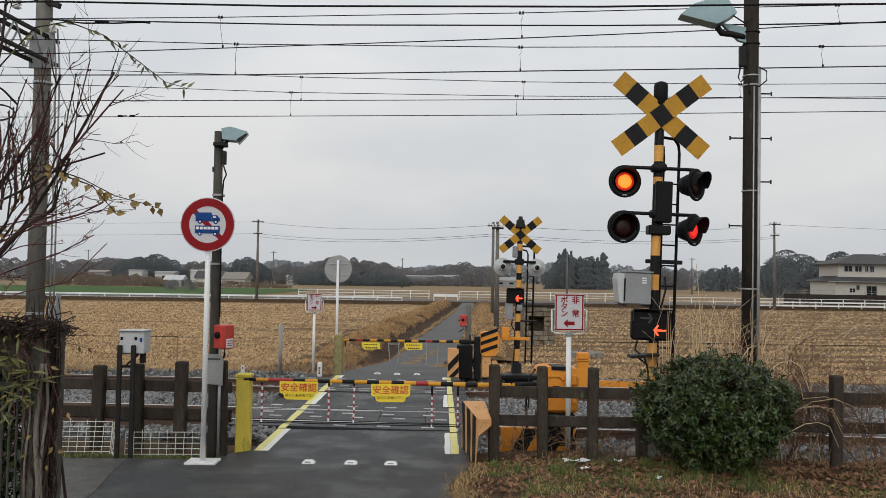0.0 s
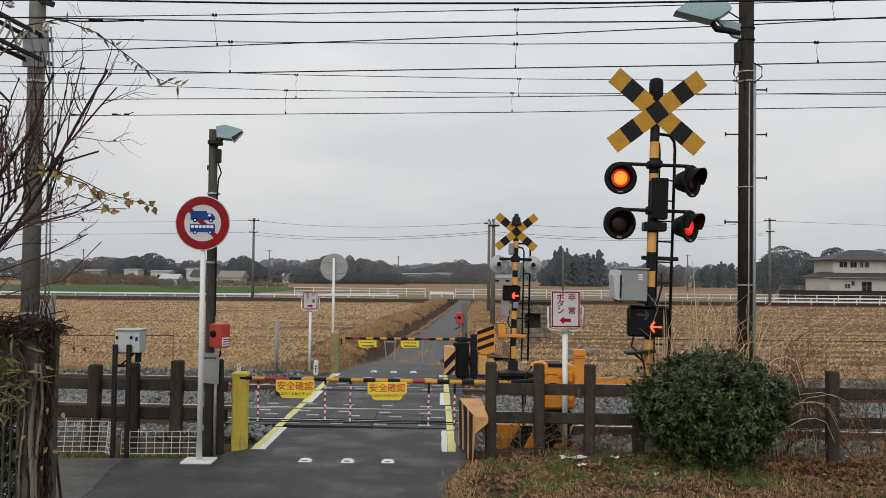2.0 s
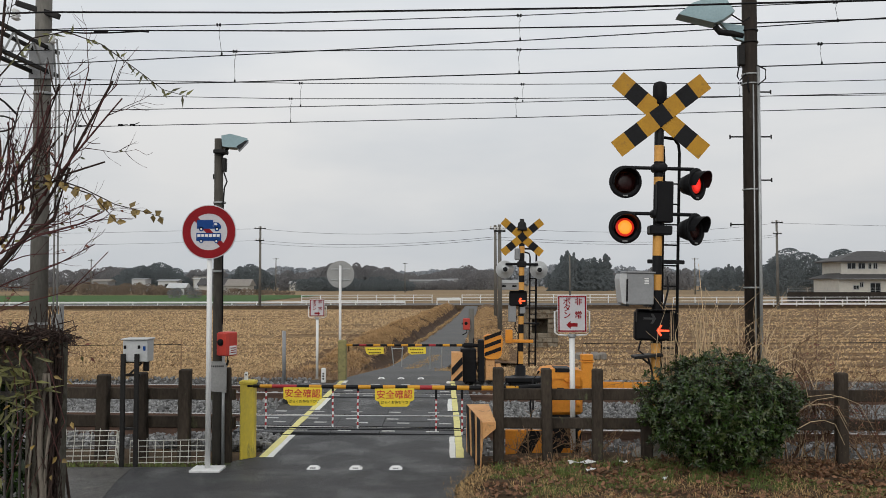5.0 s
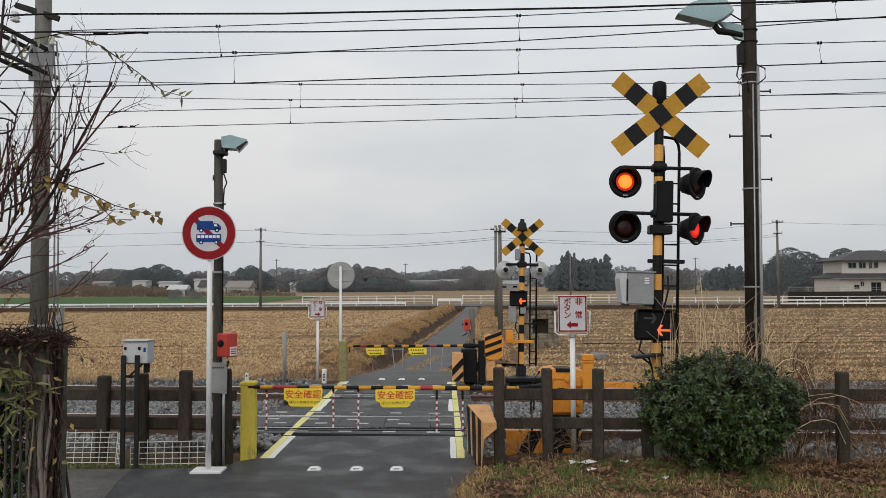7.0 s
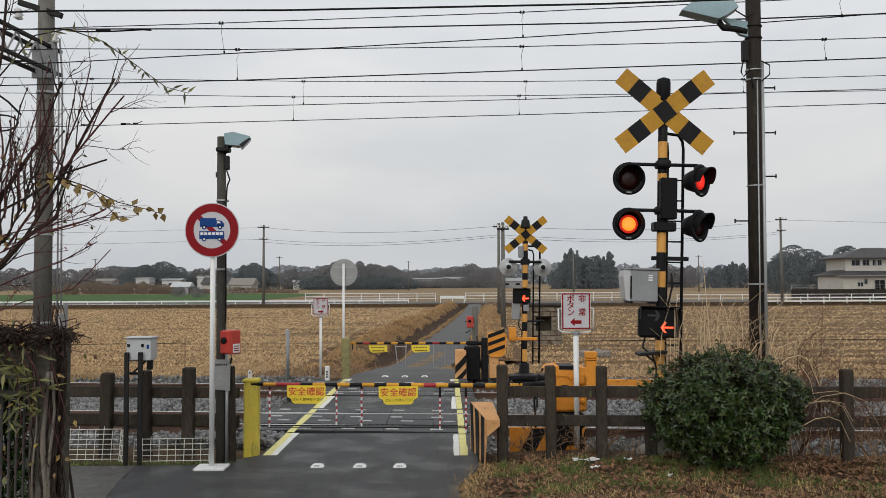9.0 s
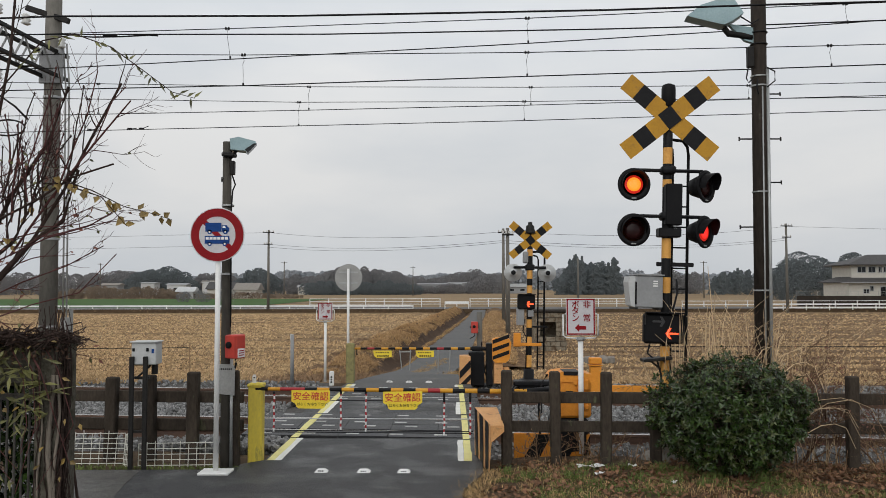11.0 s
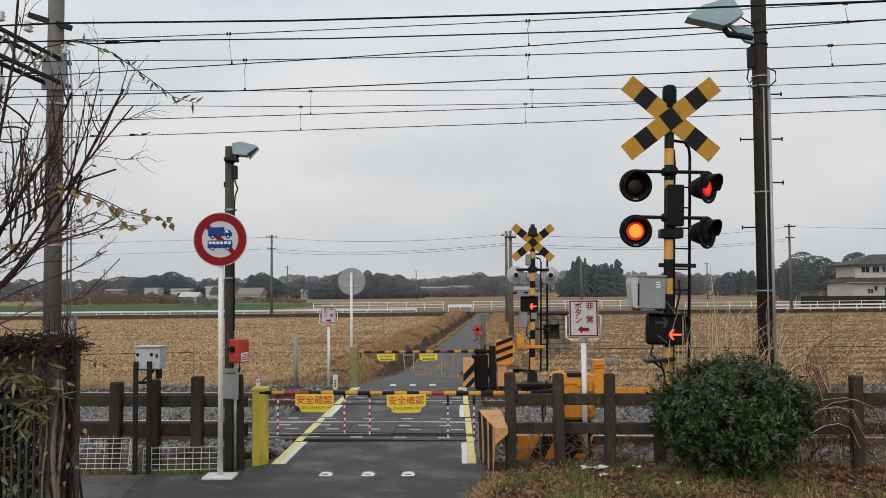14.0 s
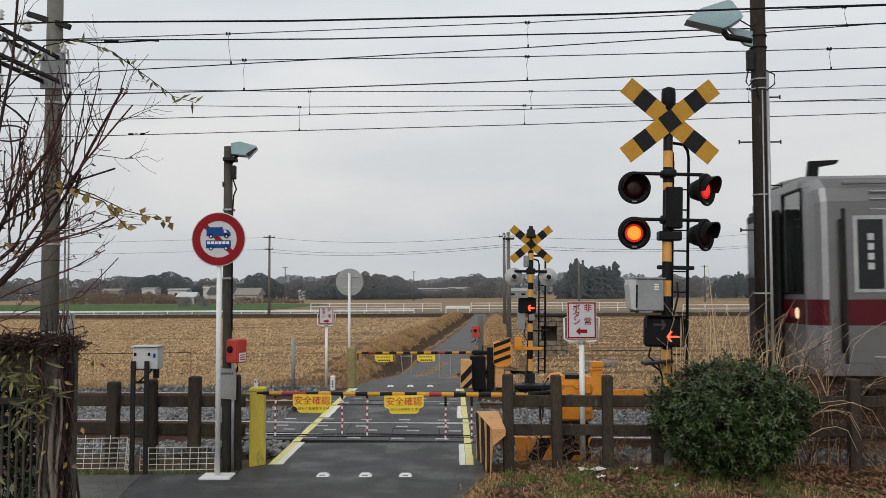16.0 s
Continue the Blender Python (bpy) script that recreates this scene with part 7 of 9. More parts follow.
BANK_EARTH = mat("bank_earth", (0.17, 0.105, 0.06), (0.085, 0.052, 0.032), 0.95, scale=1.5, bump=0.9, bscale=9, fine=0.6, stain=(0.30, 0.20, 0.11), stain_at=0.60, spec=0.05)
DITCH = mat("damp_ditch_earth", (0.095, 0.060, 0.040), (0.045, 0.030, 0.021), 0.9, scale=1.8, bump=0.9, bscale=10, stain=(0.17, 0.11, 0.065), stain_at=0.62, spec=0.1)
BANK_GRASS = mat("tan_bank_grass", (0.56, 0.375, 0.19), (0.31, 0.19, 0.094), 0.9, scale=2.0, island=0.34, spec=0.08)
s = Shape()
ys = [20.5 + 0.22 * i for i in range(294)]
xs = [0.10, -0.05, -0.15, -0.3, -0.45, -0.6, -0.78, -0.95, -1.1, -1.25, -1.45, -1.65, -1.88, -2.1, -2.35, -2.6, -2.85, -3.1, -3.4]
for y in ys:
    for dx in xs:
        s.v.append((lane_left(min(86, y)) + dx, y, bank_height(dx, y)))
w = len(xs)
s.f = [(j * w + i, j * w + i + 1, (j + 1) * w + i + 1, (j + 1) * w + i) for j in range(len(ys) - 1) for i in range(w - 1)]
s.m = [0] * len(s.f)
for i in range(len(s.f)):
    if 4 <= i % (w - 1) <= 7:
        s.m[i] = 1
tagged(part("bank", s, [BANK_EARTH, DITCH], None, "", True, False), "grassy earth bank and ditch beside the lane", "bank", "", "structure")
# a lower grassy hump along the lane's other edge
s = Shape()
ys = [25.0 + 0.4 * i for i in range(146)]
xs = [-0.05, 0.1, 0.25, 0.45, 0.7, 0.95, 1.25, 1.6, 2.0]


def hump_height(dx, y):
    up = 0.34 * math.sin(math.pi * min(1.0, max(0.0, dx / 2.0))) ** 1.3 * min(1.0, (y - 24.5) / 5)
    return lane_edge(y, 3) - 0.04 + up + 0.10 * noise.noise((dx * 2.0, y * 1.1, 6.0)) * min(1.0, max(0.0, dx * 3))


for y in ys:
    for dx in xs:
        s.v.append((lane_edge(y, 2) + dx, y, hump_height(dx, y)))
w = len(xs)
s.f = [(j * w + i, j * w + i + 1, (j + 1) * w + i + 1, (j + 1) * w + i) for j in range(len(ys) - 1) for i in range(w - 1)]
s.m = [0] * len(s.f)
tagged(part("lane_hump", s, BANK_EARTH, None, "", True, False), "low grassy earth hump beside the lane", "bank", "", "structure")
r = random.Random(31)
spots, low = [], []
for _ in range(46000):
    y = 22.0 + 60 * r.random() ** 1.6
    dx = -r.uniform(1.05, 2.5)
    if noise.noise((dx * 1.5, y * 0.8, 12.0)) < -0.30 + 0.5 * max(0.0, -dx - 1.9) + 0.4 * max(0.0, (26 - y) / 4):
        continue
    spots.append((lane_left(min(86, y)) + dx, y, bank_height(dx, y) - 0.01))
for _ in range(9000):
    y = 26.0 + 50 * r.random() ** 1.6
    dx = r.uniform(0.1, 1.7)
    spots.append((lane_edge(y, 2) + dx, y, hump_height(dx, y) - 0.01))
for _ in range(3800):
    y = 24.0 + 50 * r.random() ** 1.5
    dx = r.gauss(-0.14, 0.07)
    low.append((lane_left(y) + dx, y, bank_height(min(0.1, dx), y)))
blades("bank_grass", spots, BANK_GRASS, 0.17, 0.010, 1.7, "tan dry grass lying over the earth bank", "grass", 5)
blades("lane_edge_grass", low, STRAW, 0.07, 0.008, 1.6, "pale dead grass along the lane edge", "grass", 15)
spots = []
for _ in range(3600):
    y = r.uniform(18.3, 25.5)
    x = lane_left(y) - abs(r.gauss(0.0, 1.5)) - 0.05
    if noise.noise((x * 1.3, y * 1.3, 3.0)) < -0.12:
        continue
    spots.append((x, y, ground_height(x, y) if y < 21 else bank_height(max(-3.4, x - lane_left(y)), y)))
blades("crossing_weeds", spots, TWIG_DRY, 0.17, 0.010, 1.5, "dead brown weeds beside the far barrier", "weeds", 16)
spots = []
for _ in range(2600):
    y = 18.6 + 30 * r.random() ** 1.8
    x = lane_edge(y, 2) + 0.05 + abs(r.gauss(0, 0.8))
    spots.append((x, y, max(-0.5, -0.05 - 0.07 * (y - 18.3))))
blades("lane_grass", spots, BANK_GRASS, 0.13, 0.009, 1.3, "dry grass tufts along the lane edge", "grass", 6)
spots = []
for _ in range(1100):
    y = 21.2 + 7.4 * r.random()
    k = (y - 21.3) / 7.2
    if noise.noise((y * 1.1, 2.0, 7.0)) > -0.25:
        spots.append((-0.89 + 0.69 * k + r.gauss(0, 0.07 + 0.06 * math.sin(3 * k)), y, lane_edge(y, 3)))
spots += [(0.10 + r.gauss(0, 0.16), 20.3 + r.gauss(0, 0.35), lane_edge(20.3, 3)) for _ in range(500)]
blades("lane_middle_grass", spots, STRAW, 0.045, 0.006, 1.8, "strip of dead grass in the lane", "grass", 7)

# straw and clods strewn over the field
r = random.Random(44)
s = Shape()
for _ in range(210000):
    d = 18.6 + 62 * r.random() ** 2.1
    x = r.uniform(-0.62, 0.62) * d + 0.3
    if lane_left(min(86, d)) - 3.0 < x < lane_left(min(86, d)) + 2.2:
        continue
    if d < 20.5 and abs(x) < 3:
        continue
    if 1.25 * noise.noise((x * 0.10, d * 1.15, 2.0)) + 0.5 * noise.noise((x * 0.9, d * 2.3, 5.0)) < r.uniform(-0.5, 0.15):
        continue
    if x > lane_left(min(86, d)) and r.random() < 0.22 + 0.76 * (0.5 + 0.5 * math.sin(2 * math.pi * (d + 0.05 * x + 0.25 * noise.noise((x * 0.2, d * 0.1, 9.0))) / 2.3)):
        continue
    z = ground_height(x, d)
    a = r.gauss(0, 0.55)
    l, w = 0.024 * r.uniform(0.4, 1.7) * (0.6 + d / 55), 0.0050 * r.uniform(0.5, 1.6) * (0.6 + d / 50)
    u, q = Vector((math.cos(a) * l, math.sin(a) * l, r.uniform(-0.03, 0.05))), Vector((-math.sin(a) * w, math.cos(a) * w, r.uniform(0.0, 0.04)))
    c = Vector((x, d, z + 0.025))
    s.add([c - u - q, c + u - q, c + u + q, c - u + q], [(0, 1, 2, 3)])
STUBBLE = mat("strewn_straw", (0.56, 0.41, 0.235), (0.29, 0.185, 0.098), 0.9, scale=2, island=0.42, spec=0.1)
tagged(part("stubble", s, STUBBLE, None, "", False, False), "pale chopped straw strewn over the field", "straw", "", "stuff")
CLOD = mat("field_clods", (0.19, 0.12, 0.065), (0.10, 0.062, 0.036), 0.95, scale=4, island=0.3, spec=0.05)
s = Shape()
for _ in range(16000):
    d = 19.0 + 60 * r.random() ** 2.0
    d = round(d / 3.2) * 3.2 + r.gauss(0, 0.28) if r.random() < 0.4 else d
    x = r.uniform(-0.62, 0.62) * d + 0.3
    if x > 3 and r.random() < 0.75:
        d = round(d / 2.3) * 2.3 + 0.58 - 0.05 * x + r.gauss(0, 0.2)
    if d < 18.8 or lane_left(min(86, d)) - 3.0 < x < lane_left(min(86, d)) + 2.2 or (d < 20.5 and abs(x) < 3):
        continue
    c = Vector((x, d, ground_height(x, d)))
    k = 0.034 * r.uniform(0.5, 1.5) * (0.7 + d / 60)
    s.add([c + Vector((math.cos(i * 1.57 + d) * k * r.uniform(0.8, 1.6), math.sin(i * 1.57 + d) * k, 0)) for i in range(4)] + [c + Vector((0, 0, k * 0.8))], [(0, 1, 4), (1, 2, 4), (2, 3, 4), (3, 0, 4)])
tagged(part("clods", s, CLOD, None, "", False, False), "dark earth clods in furrows of the field", "earth", "", "stuff")


def verge_spots(count, seed, x0=0.30, x1=8.5, y0=7.2, y1=9.7, keep=0.0):
    q = random.Random(seed)
    out = []
    while len(out) < count:
        x, y = q.uniform(x0, x1), q.uniform(y0, y1)
        if x < 0.12 + 0.30 * max(0, min(1, (y - 8.3) / 0.9)) + 0.08:
            continue
        if noise.noise((x * 1.3, y * 1.6, seed)) > keep:
            out.append((x, y, ground_height(x, y)))
    return out


blades("verge_grass", verge_spots(17000, 3, y1=9.35, keep=0.04), GRASS, 0.06, 0.003, 1.0, "short green grass on the verge", "grass", 8)
blades("verge_dry_grass", verge_spots(9000, 4, keep=0.0), STRAW, 0.075, 0.003, 1.5, "dry matted grass on the verge", "grass", 9)
blades("edge_straw", [(0.12 + 0.27 * max(0, min(1, (y - 8.3) / 0.9)) + r.gauss(0.10, 0.10), y, 0.0) for y in [r.uniform(6.8, 9.3) for _ in range(1500)]], STRAW, 0.045, 0.0028, 1.8, "dead straw along the asphalt edge", "grass", 13)
blades("green_tufts", [(x + r.gauss(0, 0.05), y + r.gauss(0, 0.05), 0.0) for x, y in [(r.uniform(0.55, 3.6), r.uniform(8.5, 9.4)) for _ in range(30)] for _ in range(60)], GRASS, 0.12, 0.003, 0.8, "green grass tufts on the verge", "grass", 14)
blades("verge_tall_weeds", [(x, on_track(x, 9.95) + r.gauss(0, 0.2), -0.03) for x in [r.uniform(0.75, 8.0) for _ in range(380)]], TWIG_DRY, 0.30, 0.004, 1.0, "dead brown weeds along the fence foot", "weeds", 10)
blades("left_edge_weeds", [(r.uniform(-4.8, -2.3), 9.42 + r.gauss(0, 0.06) + 0.04 * r.random(), -0.02) for _ in range(700)], GRASS, 0.06, 0.004, 1.0, "thin green weeds at the asphalt edge", "grass", 12)
s = Shape()
for x, y, z in verge_spots(4600, 6, keep=-0.2) + [(r.uniform(1.6, 5.2), r.gauss(9.0, 0.35), 0.02) for _ in range(1200)]:
    e = Euler((r.uniform(-0.7, 0.7), r.uniform(-0.7, 0.7), r.uniform(0, 6.28))).to_matrix()
    k = 0.026 * r.uniform(0.5, 1.4)
    c = Vector((x, y, ground_height(x, y) + 0.012 + 0.03 * r.random()))
    s.add([c + e @ Vector(p) * k for p in ((-1, 0, 0), (-0.3, -0.6, 0.12), (0.6, -0.45, 0.0), (1.1, 0, 0.2), (0.6, 0.45, 0.0), (-0.3, 0.6, 0.12))], [(0, 1, 2, 5), (2, 3, 4, 5)])
tagged(part("fallen_leaves", s, LEAF_DRY, None, "", False, False), "brown fallen leaves on the verge", "leaves", "", "stuff")
for x, y, w, yaw in ((1.57, 9.33, 0.30, 6), (2.05, 9.35, 0.10, -20), (1.60, 8.95, 0.11, 35), (2.3, 8.55, 0.09, 60)):
    t = thing("litter", x, y, 0.03, "crumpled white scrap lying in the dead leaves", "litter", "scraps on the verge", rz=yaw)
    s = Shape()
    n = 5
    for i in range(n + 1):
        for k in (-1, 1):
            s.v.append((w * (i / n - 0.5), k * w * 0.16 + 0.01 * math.sin(i * 2.1), 0.012 + 0.012 * math.sin(i * 1.7 + k)))
    o = len(s.v)
    s.v += [(a, b, c - 0.006) for a, b, c in s.v]
    for i in range(n):
        a = i * 2
        s.f += [(a, a + 2, a + 3, a + 1), (o + a, o + a + 1, o + a + 3, o + a + 2), (a, o + a, o + a + 2, a + 2), (a + 1, a + 3, o + a + 3, o + a + 1)]
    s.f += [(0, 1, o + 1, o), (2 * n, o + 2 * n, o + 2 * n + 1, 2 * n + 1)]
    s.m = [0] * len(s.f)
    part("scrap", s, WHITE, t)


# ---- shrubs ----
def leaf(s, c, d, up, l, w):
    """A folded, pointed leaf at c along d."""
    d = d.normalized()
    q = d.cross(up)
    q = q.normalized() * w if q.length > 1e-4 else Vector((w, 0, 0))
    n = q.cross(d).normalized() * w * 0.35
    s.add([c, c + d * l * 0.35 + q + n, c + d * l, c + d * l * 0.35 - q + n, c + d * l * 0.45], [(0, 4, 1), (1, 4, 2), (0, 3, 4), (3, 2, 4)])


def bush_shell(a, u):
    """A point of the bush's uneven outline by its bearing and rise: flat-topped, drawn out and lower on one side."""
    v = math.sqrt(max(0.0, 1 - abs(u) ** 3.4))
    d = Vector((v * math.cos(a), v * math.sin(a), u))
    lump = 1 + 0.14 * noise.noise(d * 1.9 + Vector((5, 2, 1))) + 0.17 * noise.noise(d * 4.4 + Vector((3.0, 1.0, 7.0))) + 0.07 * noise.noise(d * 8.0)
    slim = 1 - 0.28 * max(0.0, -u) ** 1.5
    x = (0.83 if d.x < 0 else 0.77) * d.x * lump * slim - 0.03
    up = 0.665 - 0.20 * max(0.0, x) ** 1.4 - 0.05 * max(0.0, -x)
    low = 0.60 - 0.10 * max(0.0, x)
    return Vector((x, 0.62 * d.y * lump * slim, 0.62 + d.z * lump * (up if u > 0 else low))), d


def evergreen_bush():
    t = thing("evergreen_bush", 3.07, 9.02, 0.0, "dense dark green evergreen bush on the verge", "bush")
    r = random.Random(17)
    s, dull, twigs = Shape(), Shape(), Shape()
    for i in range(5200):
        a, u = r.uniform(0, 6.283), r.uniform(-0.96, 1.0)
        p, d = bush_shell(a, u)
        pit = noise.noise(d * 5.2 + Vector((8.0, 1.0, 2.0)))
        if pit < -0.22 and r.random() < 0.7:
            continue
        depth = 1.0 - (0.40 * r.random() ** 2.0) + (0.10 * r.random() ** 3 if u > -0.2 else 0.0)
        c = Vector((p.x * depth, p.y * depth, 0.55 + (p.z - 0.55) * depth))
        if c.z < 0.06 or c.z < 0.30 and r.random() < 0.45:
            continue
        grow = (d * 0.8 + Vector((r.gauss(0, 0.35), r.gauss(0, 0.35), r.gauss(0.35, 0.3)))).normalized()
        side = grow.orthogonal().normalized()
        twigs.tube([c - grow * 0.10, c], 0.0022, 3, 0.0016)
        lit = s if r.random() < 0.8 else dull
        n = r.choice((4, 5, 6, 7))
        for k in range(n):
            spin = Matrix.Rotation(6.283 * k / n + r.gauss(0, 0.25), 3, grow)
            out = (spin @ side) * r.uniform(0.75, 1.1) + grow * r.uniform(0.0, 0.9) + Vector((r.gauss(0, 0.25), r.gauss(0, 0.25), r.uniform(-0.45, 0.1)))
            leaf(lit, c - grow * r.uniform(0.0, 0.055), out, grow, r.uniform(0.040, 0.074), r.uniform(0.010, 0.016))
    part("foliage", s, LEAF_EVER, t, "glossy dark green leaves", fix=False)
    part("inner_foliage", dull, LEAF_OLD, t, "older yellow-green leaves", fix=False)
    tagged(part("twiggery", twigs, BARK, t, "short brown twigs", fix=False), kind="stuff")
    s = Shape()
    for i in range(34):
        a = r.uniform(0, 6.283)
        k = r.uniform(0.2, 0.75)
        s.tube([(0.16 * math.cos(a), 0.12 * math.sin(a), 0), (0.35 * k * math.cos(a), 0.27 * k * math.sin(a), 0.35), (0.85 * k * math.cos(a), 0.55 * k * math.sin(a), 0.50 + 0.5 * r.random())], 0.013, 5, 0.004)
    part("stem", s, BARK, t)


evergreen_bush()


def twig_tree(s, p, d, length, rad, depth, r, rise=0.10, spread_=0.55, tips=None, bend=0.16):
    """Grows one crooked shoot and its side twigs into s; tips collects (place, way)."""
    pts = [Vector(p)]
    d = Vector(d).normalized()
    n = 5
    for i in range(n):
        d = (d + Vector((r.gauss(0, bend), r.gauss(0, bend), r.gauss(rise, bend)))).normalized()
        pts.append(pts[-1] + d * length / n)
    s.tube(pts, rad, 5 if rad > 0.006 else 4, rad * 0.45)
    if tips is not None:
        tips += [(pts[k], (pts[k] - pts[k - 1]).normalized(), depth) for k in range(1, n + 1)]
    if depth > 0:
        for i in range(2, n + 1):
            for _ in range(r.choice((1, 1, 2))):
                dd = (pts[i] - pts[i - 1]).normalized()
                side = Vector((r.gauss(0, 1), r.gauss(0, 1), r.gauss(0.2, 0.8))).normalized()
                twig_tree(s, pts[i], dd * (1 - spread_) + side * spread_, length * r.uniform(0.38, 0.62), rad * 0.55, depth - 1, r, rise, spread_, tips, bend)


def dry_shrub(x, y, z, h, count, seed, label, spread_=0.5, dense=2):
    t = thing("dry_shrub", x, y, z, label, "shrub", "bare shrubs by the fence")
    r = random.Random(seed)
    s, tips = Shape(), []
    for i in range(count):
        a = r.uniform(0, 6.283)
        twig_tree(s, (0.10 * math.cos(a), 0.08 * math.sin(a), -0.03), (0.7 * math.cos(a), 0.4 * math.sin(a), 1), h * r.uniform(0.6, 1.0), 0.0100, dense, r, 0.03, spread_, tips, 0.21)
    tagged(part("branchwork", s, TWIG_RUST if dense > 2 else TWIG_DRY, t, "tangled bare brown twigs", fix=False), kind="stuff")
    s = Shape()
    for p, d, depth in tips:
        if depth < 2 and r.random() < 0.022:
            leaf(s, p, d + Vector((r.gauss(0, 0.5), r.gauss(0, 0.5), r.gauss(-0.7, 0.4))), Vector((0, -1, 0.3)), r.uniform(0.025, 0.05), r.uniform(0.007, 0.013))
    if s.v:
        part("dead_leaves", s, LEAF_RED, t, "few curled dead leaves", fix=False)


for q in ((3.70, 9.95, -0.05, 1.28, 9, 61, "tangled bare brown shrub at the pole foot", 0.5, 3), (4.12, 9.95, -0.05, 1.22, 8, 62, "bare reddish-brown shrub by the fence", 0.5, 3), (3.25, 10.30, -0.05, 1.3, 7, 63, "bare brown stalks behind the evergreen bush"),
          (5.05, 9.55, -0.05, 1.12, 6, 64, "leafless brown shrub beside the fence", 0.45, 3), (4.55, 10.0, -0.05, 0.85, 4, 65, "low bare thorny shrub by the track", 0.5, 2), (1.1, 10.0, -0.05, 0.42, 5, 66, "dead brown weeds at the fence foot"),
          (1.75, 9.98, -0.05, 0.45, 5, 67, "dead brown weeds at the fence foot"), (4.9, 9.3, 0.0, 0.42, 5, 68, "dead brown weeds at the fence foot"), (6.3, 9.4, 0.0, 1.2, 7, 69, "leafless brown shrub beside the fence")):
    dry_shrub(*q)
r = random.Random(71)
s = Shape()
for i in range(110):
    x, y = r.choice((r.gauss(2.85, 0.2), r.gauss(3.25, 0.25), r.gauss(3.7, 0.3), r.gauss(4.1, 0.35))), 9.85 + r.gauss(0, 0.15)
    h = r.uniform(0.9, 1.8)
    dx, dy = r.gauss(0.05, 0.45), r.gauss(0, 0.12)
    s.tube([(x, y, -0.03), (x + dx * 0.3, y + dy * 0.3, h * 0.5), (x + dx * 0.75, y + dy * 0.7, h * 0.85), (x + dx * 1.5, y + dy, h)], 0.0045, 4, 0.0016)
for bx_, n in ((2.72, 9), (3.10, 14), (3.22, 7), (3.62, 15)):
    for i in range(n):
        h, dx, dy = r.uniform(1.2, 2.05), r.gauss(0.0, 0.24), r.gauss(0, 0.1)
        x, y = bx_ + r.gauss(0, 0.06), 9.8 + r.gauss(0, 0.08)
        s.tube([(x, y, -0.03), (x + dx * 0.35, y + dy * 0.3, h * 0.5), (x + dx * 0.75, y + dy * 0.7, h * 0.85), (x + dx * 1.25 + r.gauss(0, 0.05), y + dy, h)], 0.006, 4, 0.002)
s.tube([(3.20, 9.8, 0.0), (3.16, 9.8, 1.2), (3.10, 9.8, 2.05), (3.08, 9.8, 2.30)], 0.007, 4, 0.003)
for x, y, z, dx, dz in ((3.62, 9.0, 1.10, 0.42, 0.13), (3.80, 9.0, 0.72, 0.75, 0.12), (3.85, 9.0, 0.62, 0.85, 0.20), (3.70, 9.05, 0.8, 0.35, 0.3), (3.75, 8.95, 0.60, 0.65, 0.15), (3.86, 9.0, 0.68, 0.55, 0.05),
                        (3.3, 9.0, 1.2, 0.35, 0.20), (3.9, 9.05, 0.45, 0.5, 0.10)):
    s.tube([(x, y, z), (x + dx * 0.3, y, z + dz * 0.8), (x + dx * 0.6, y, z + dz), (x + dx * 0.85, y, z + dz * 0.55), (x + dx, y - 0.05, z - 0.16)], 0.005, 4, 0.002)
tagged(part("dry_reeds", s, REED, None, "", False, False), "tall pale dry grass stalks behind the bush", "grass", "", "stuff")


# ---- the garden corner beside the road: gate pillar, railings, ivy and a bare tree ----
OLD_WALL = mat("mossy_dark_concrete", (0.125, 0.115, 0.092), (0.052, 0.049, 0.040), 0.9, scale=4, bump=0.5, stain=(0.045, 0.042, 0.03), stain_at=0.56, spec=0.1)


OLD_IVY = mat("old_ivy_bark", (0.23, 0.20, 0.165), (0.10, 0.085, 0.07), 0.9, scale=9, bump=0.6, bscale=50, stretch=(1, 1, 0.2), spec=0.1)
RAILING = mat("rusty_grey_railing", (0.105, 0.10, 0.092), (0.055, 0.05, 0.045), 0.75, scale=9, stain=(0.10, 0.055, 0.035), stain_at=0.66, spec=0.2)


BARK_LEAF = mat("withered_ivy_leaf", (0.115, 0.07, 0.048), (0.05, 0.032, 0.024), 0.8, scale=6, island=0.4, spec=0.1)


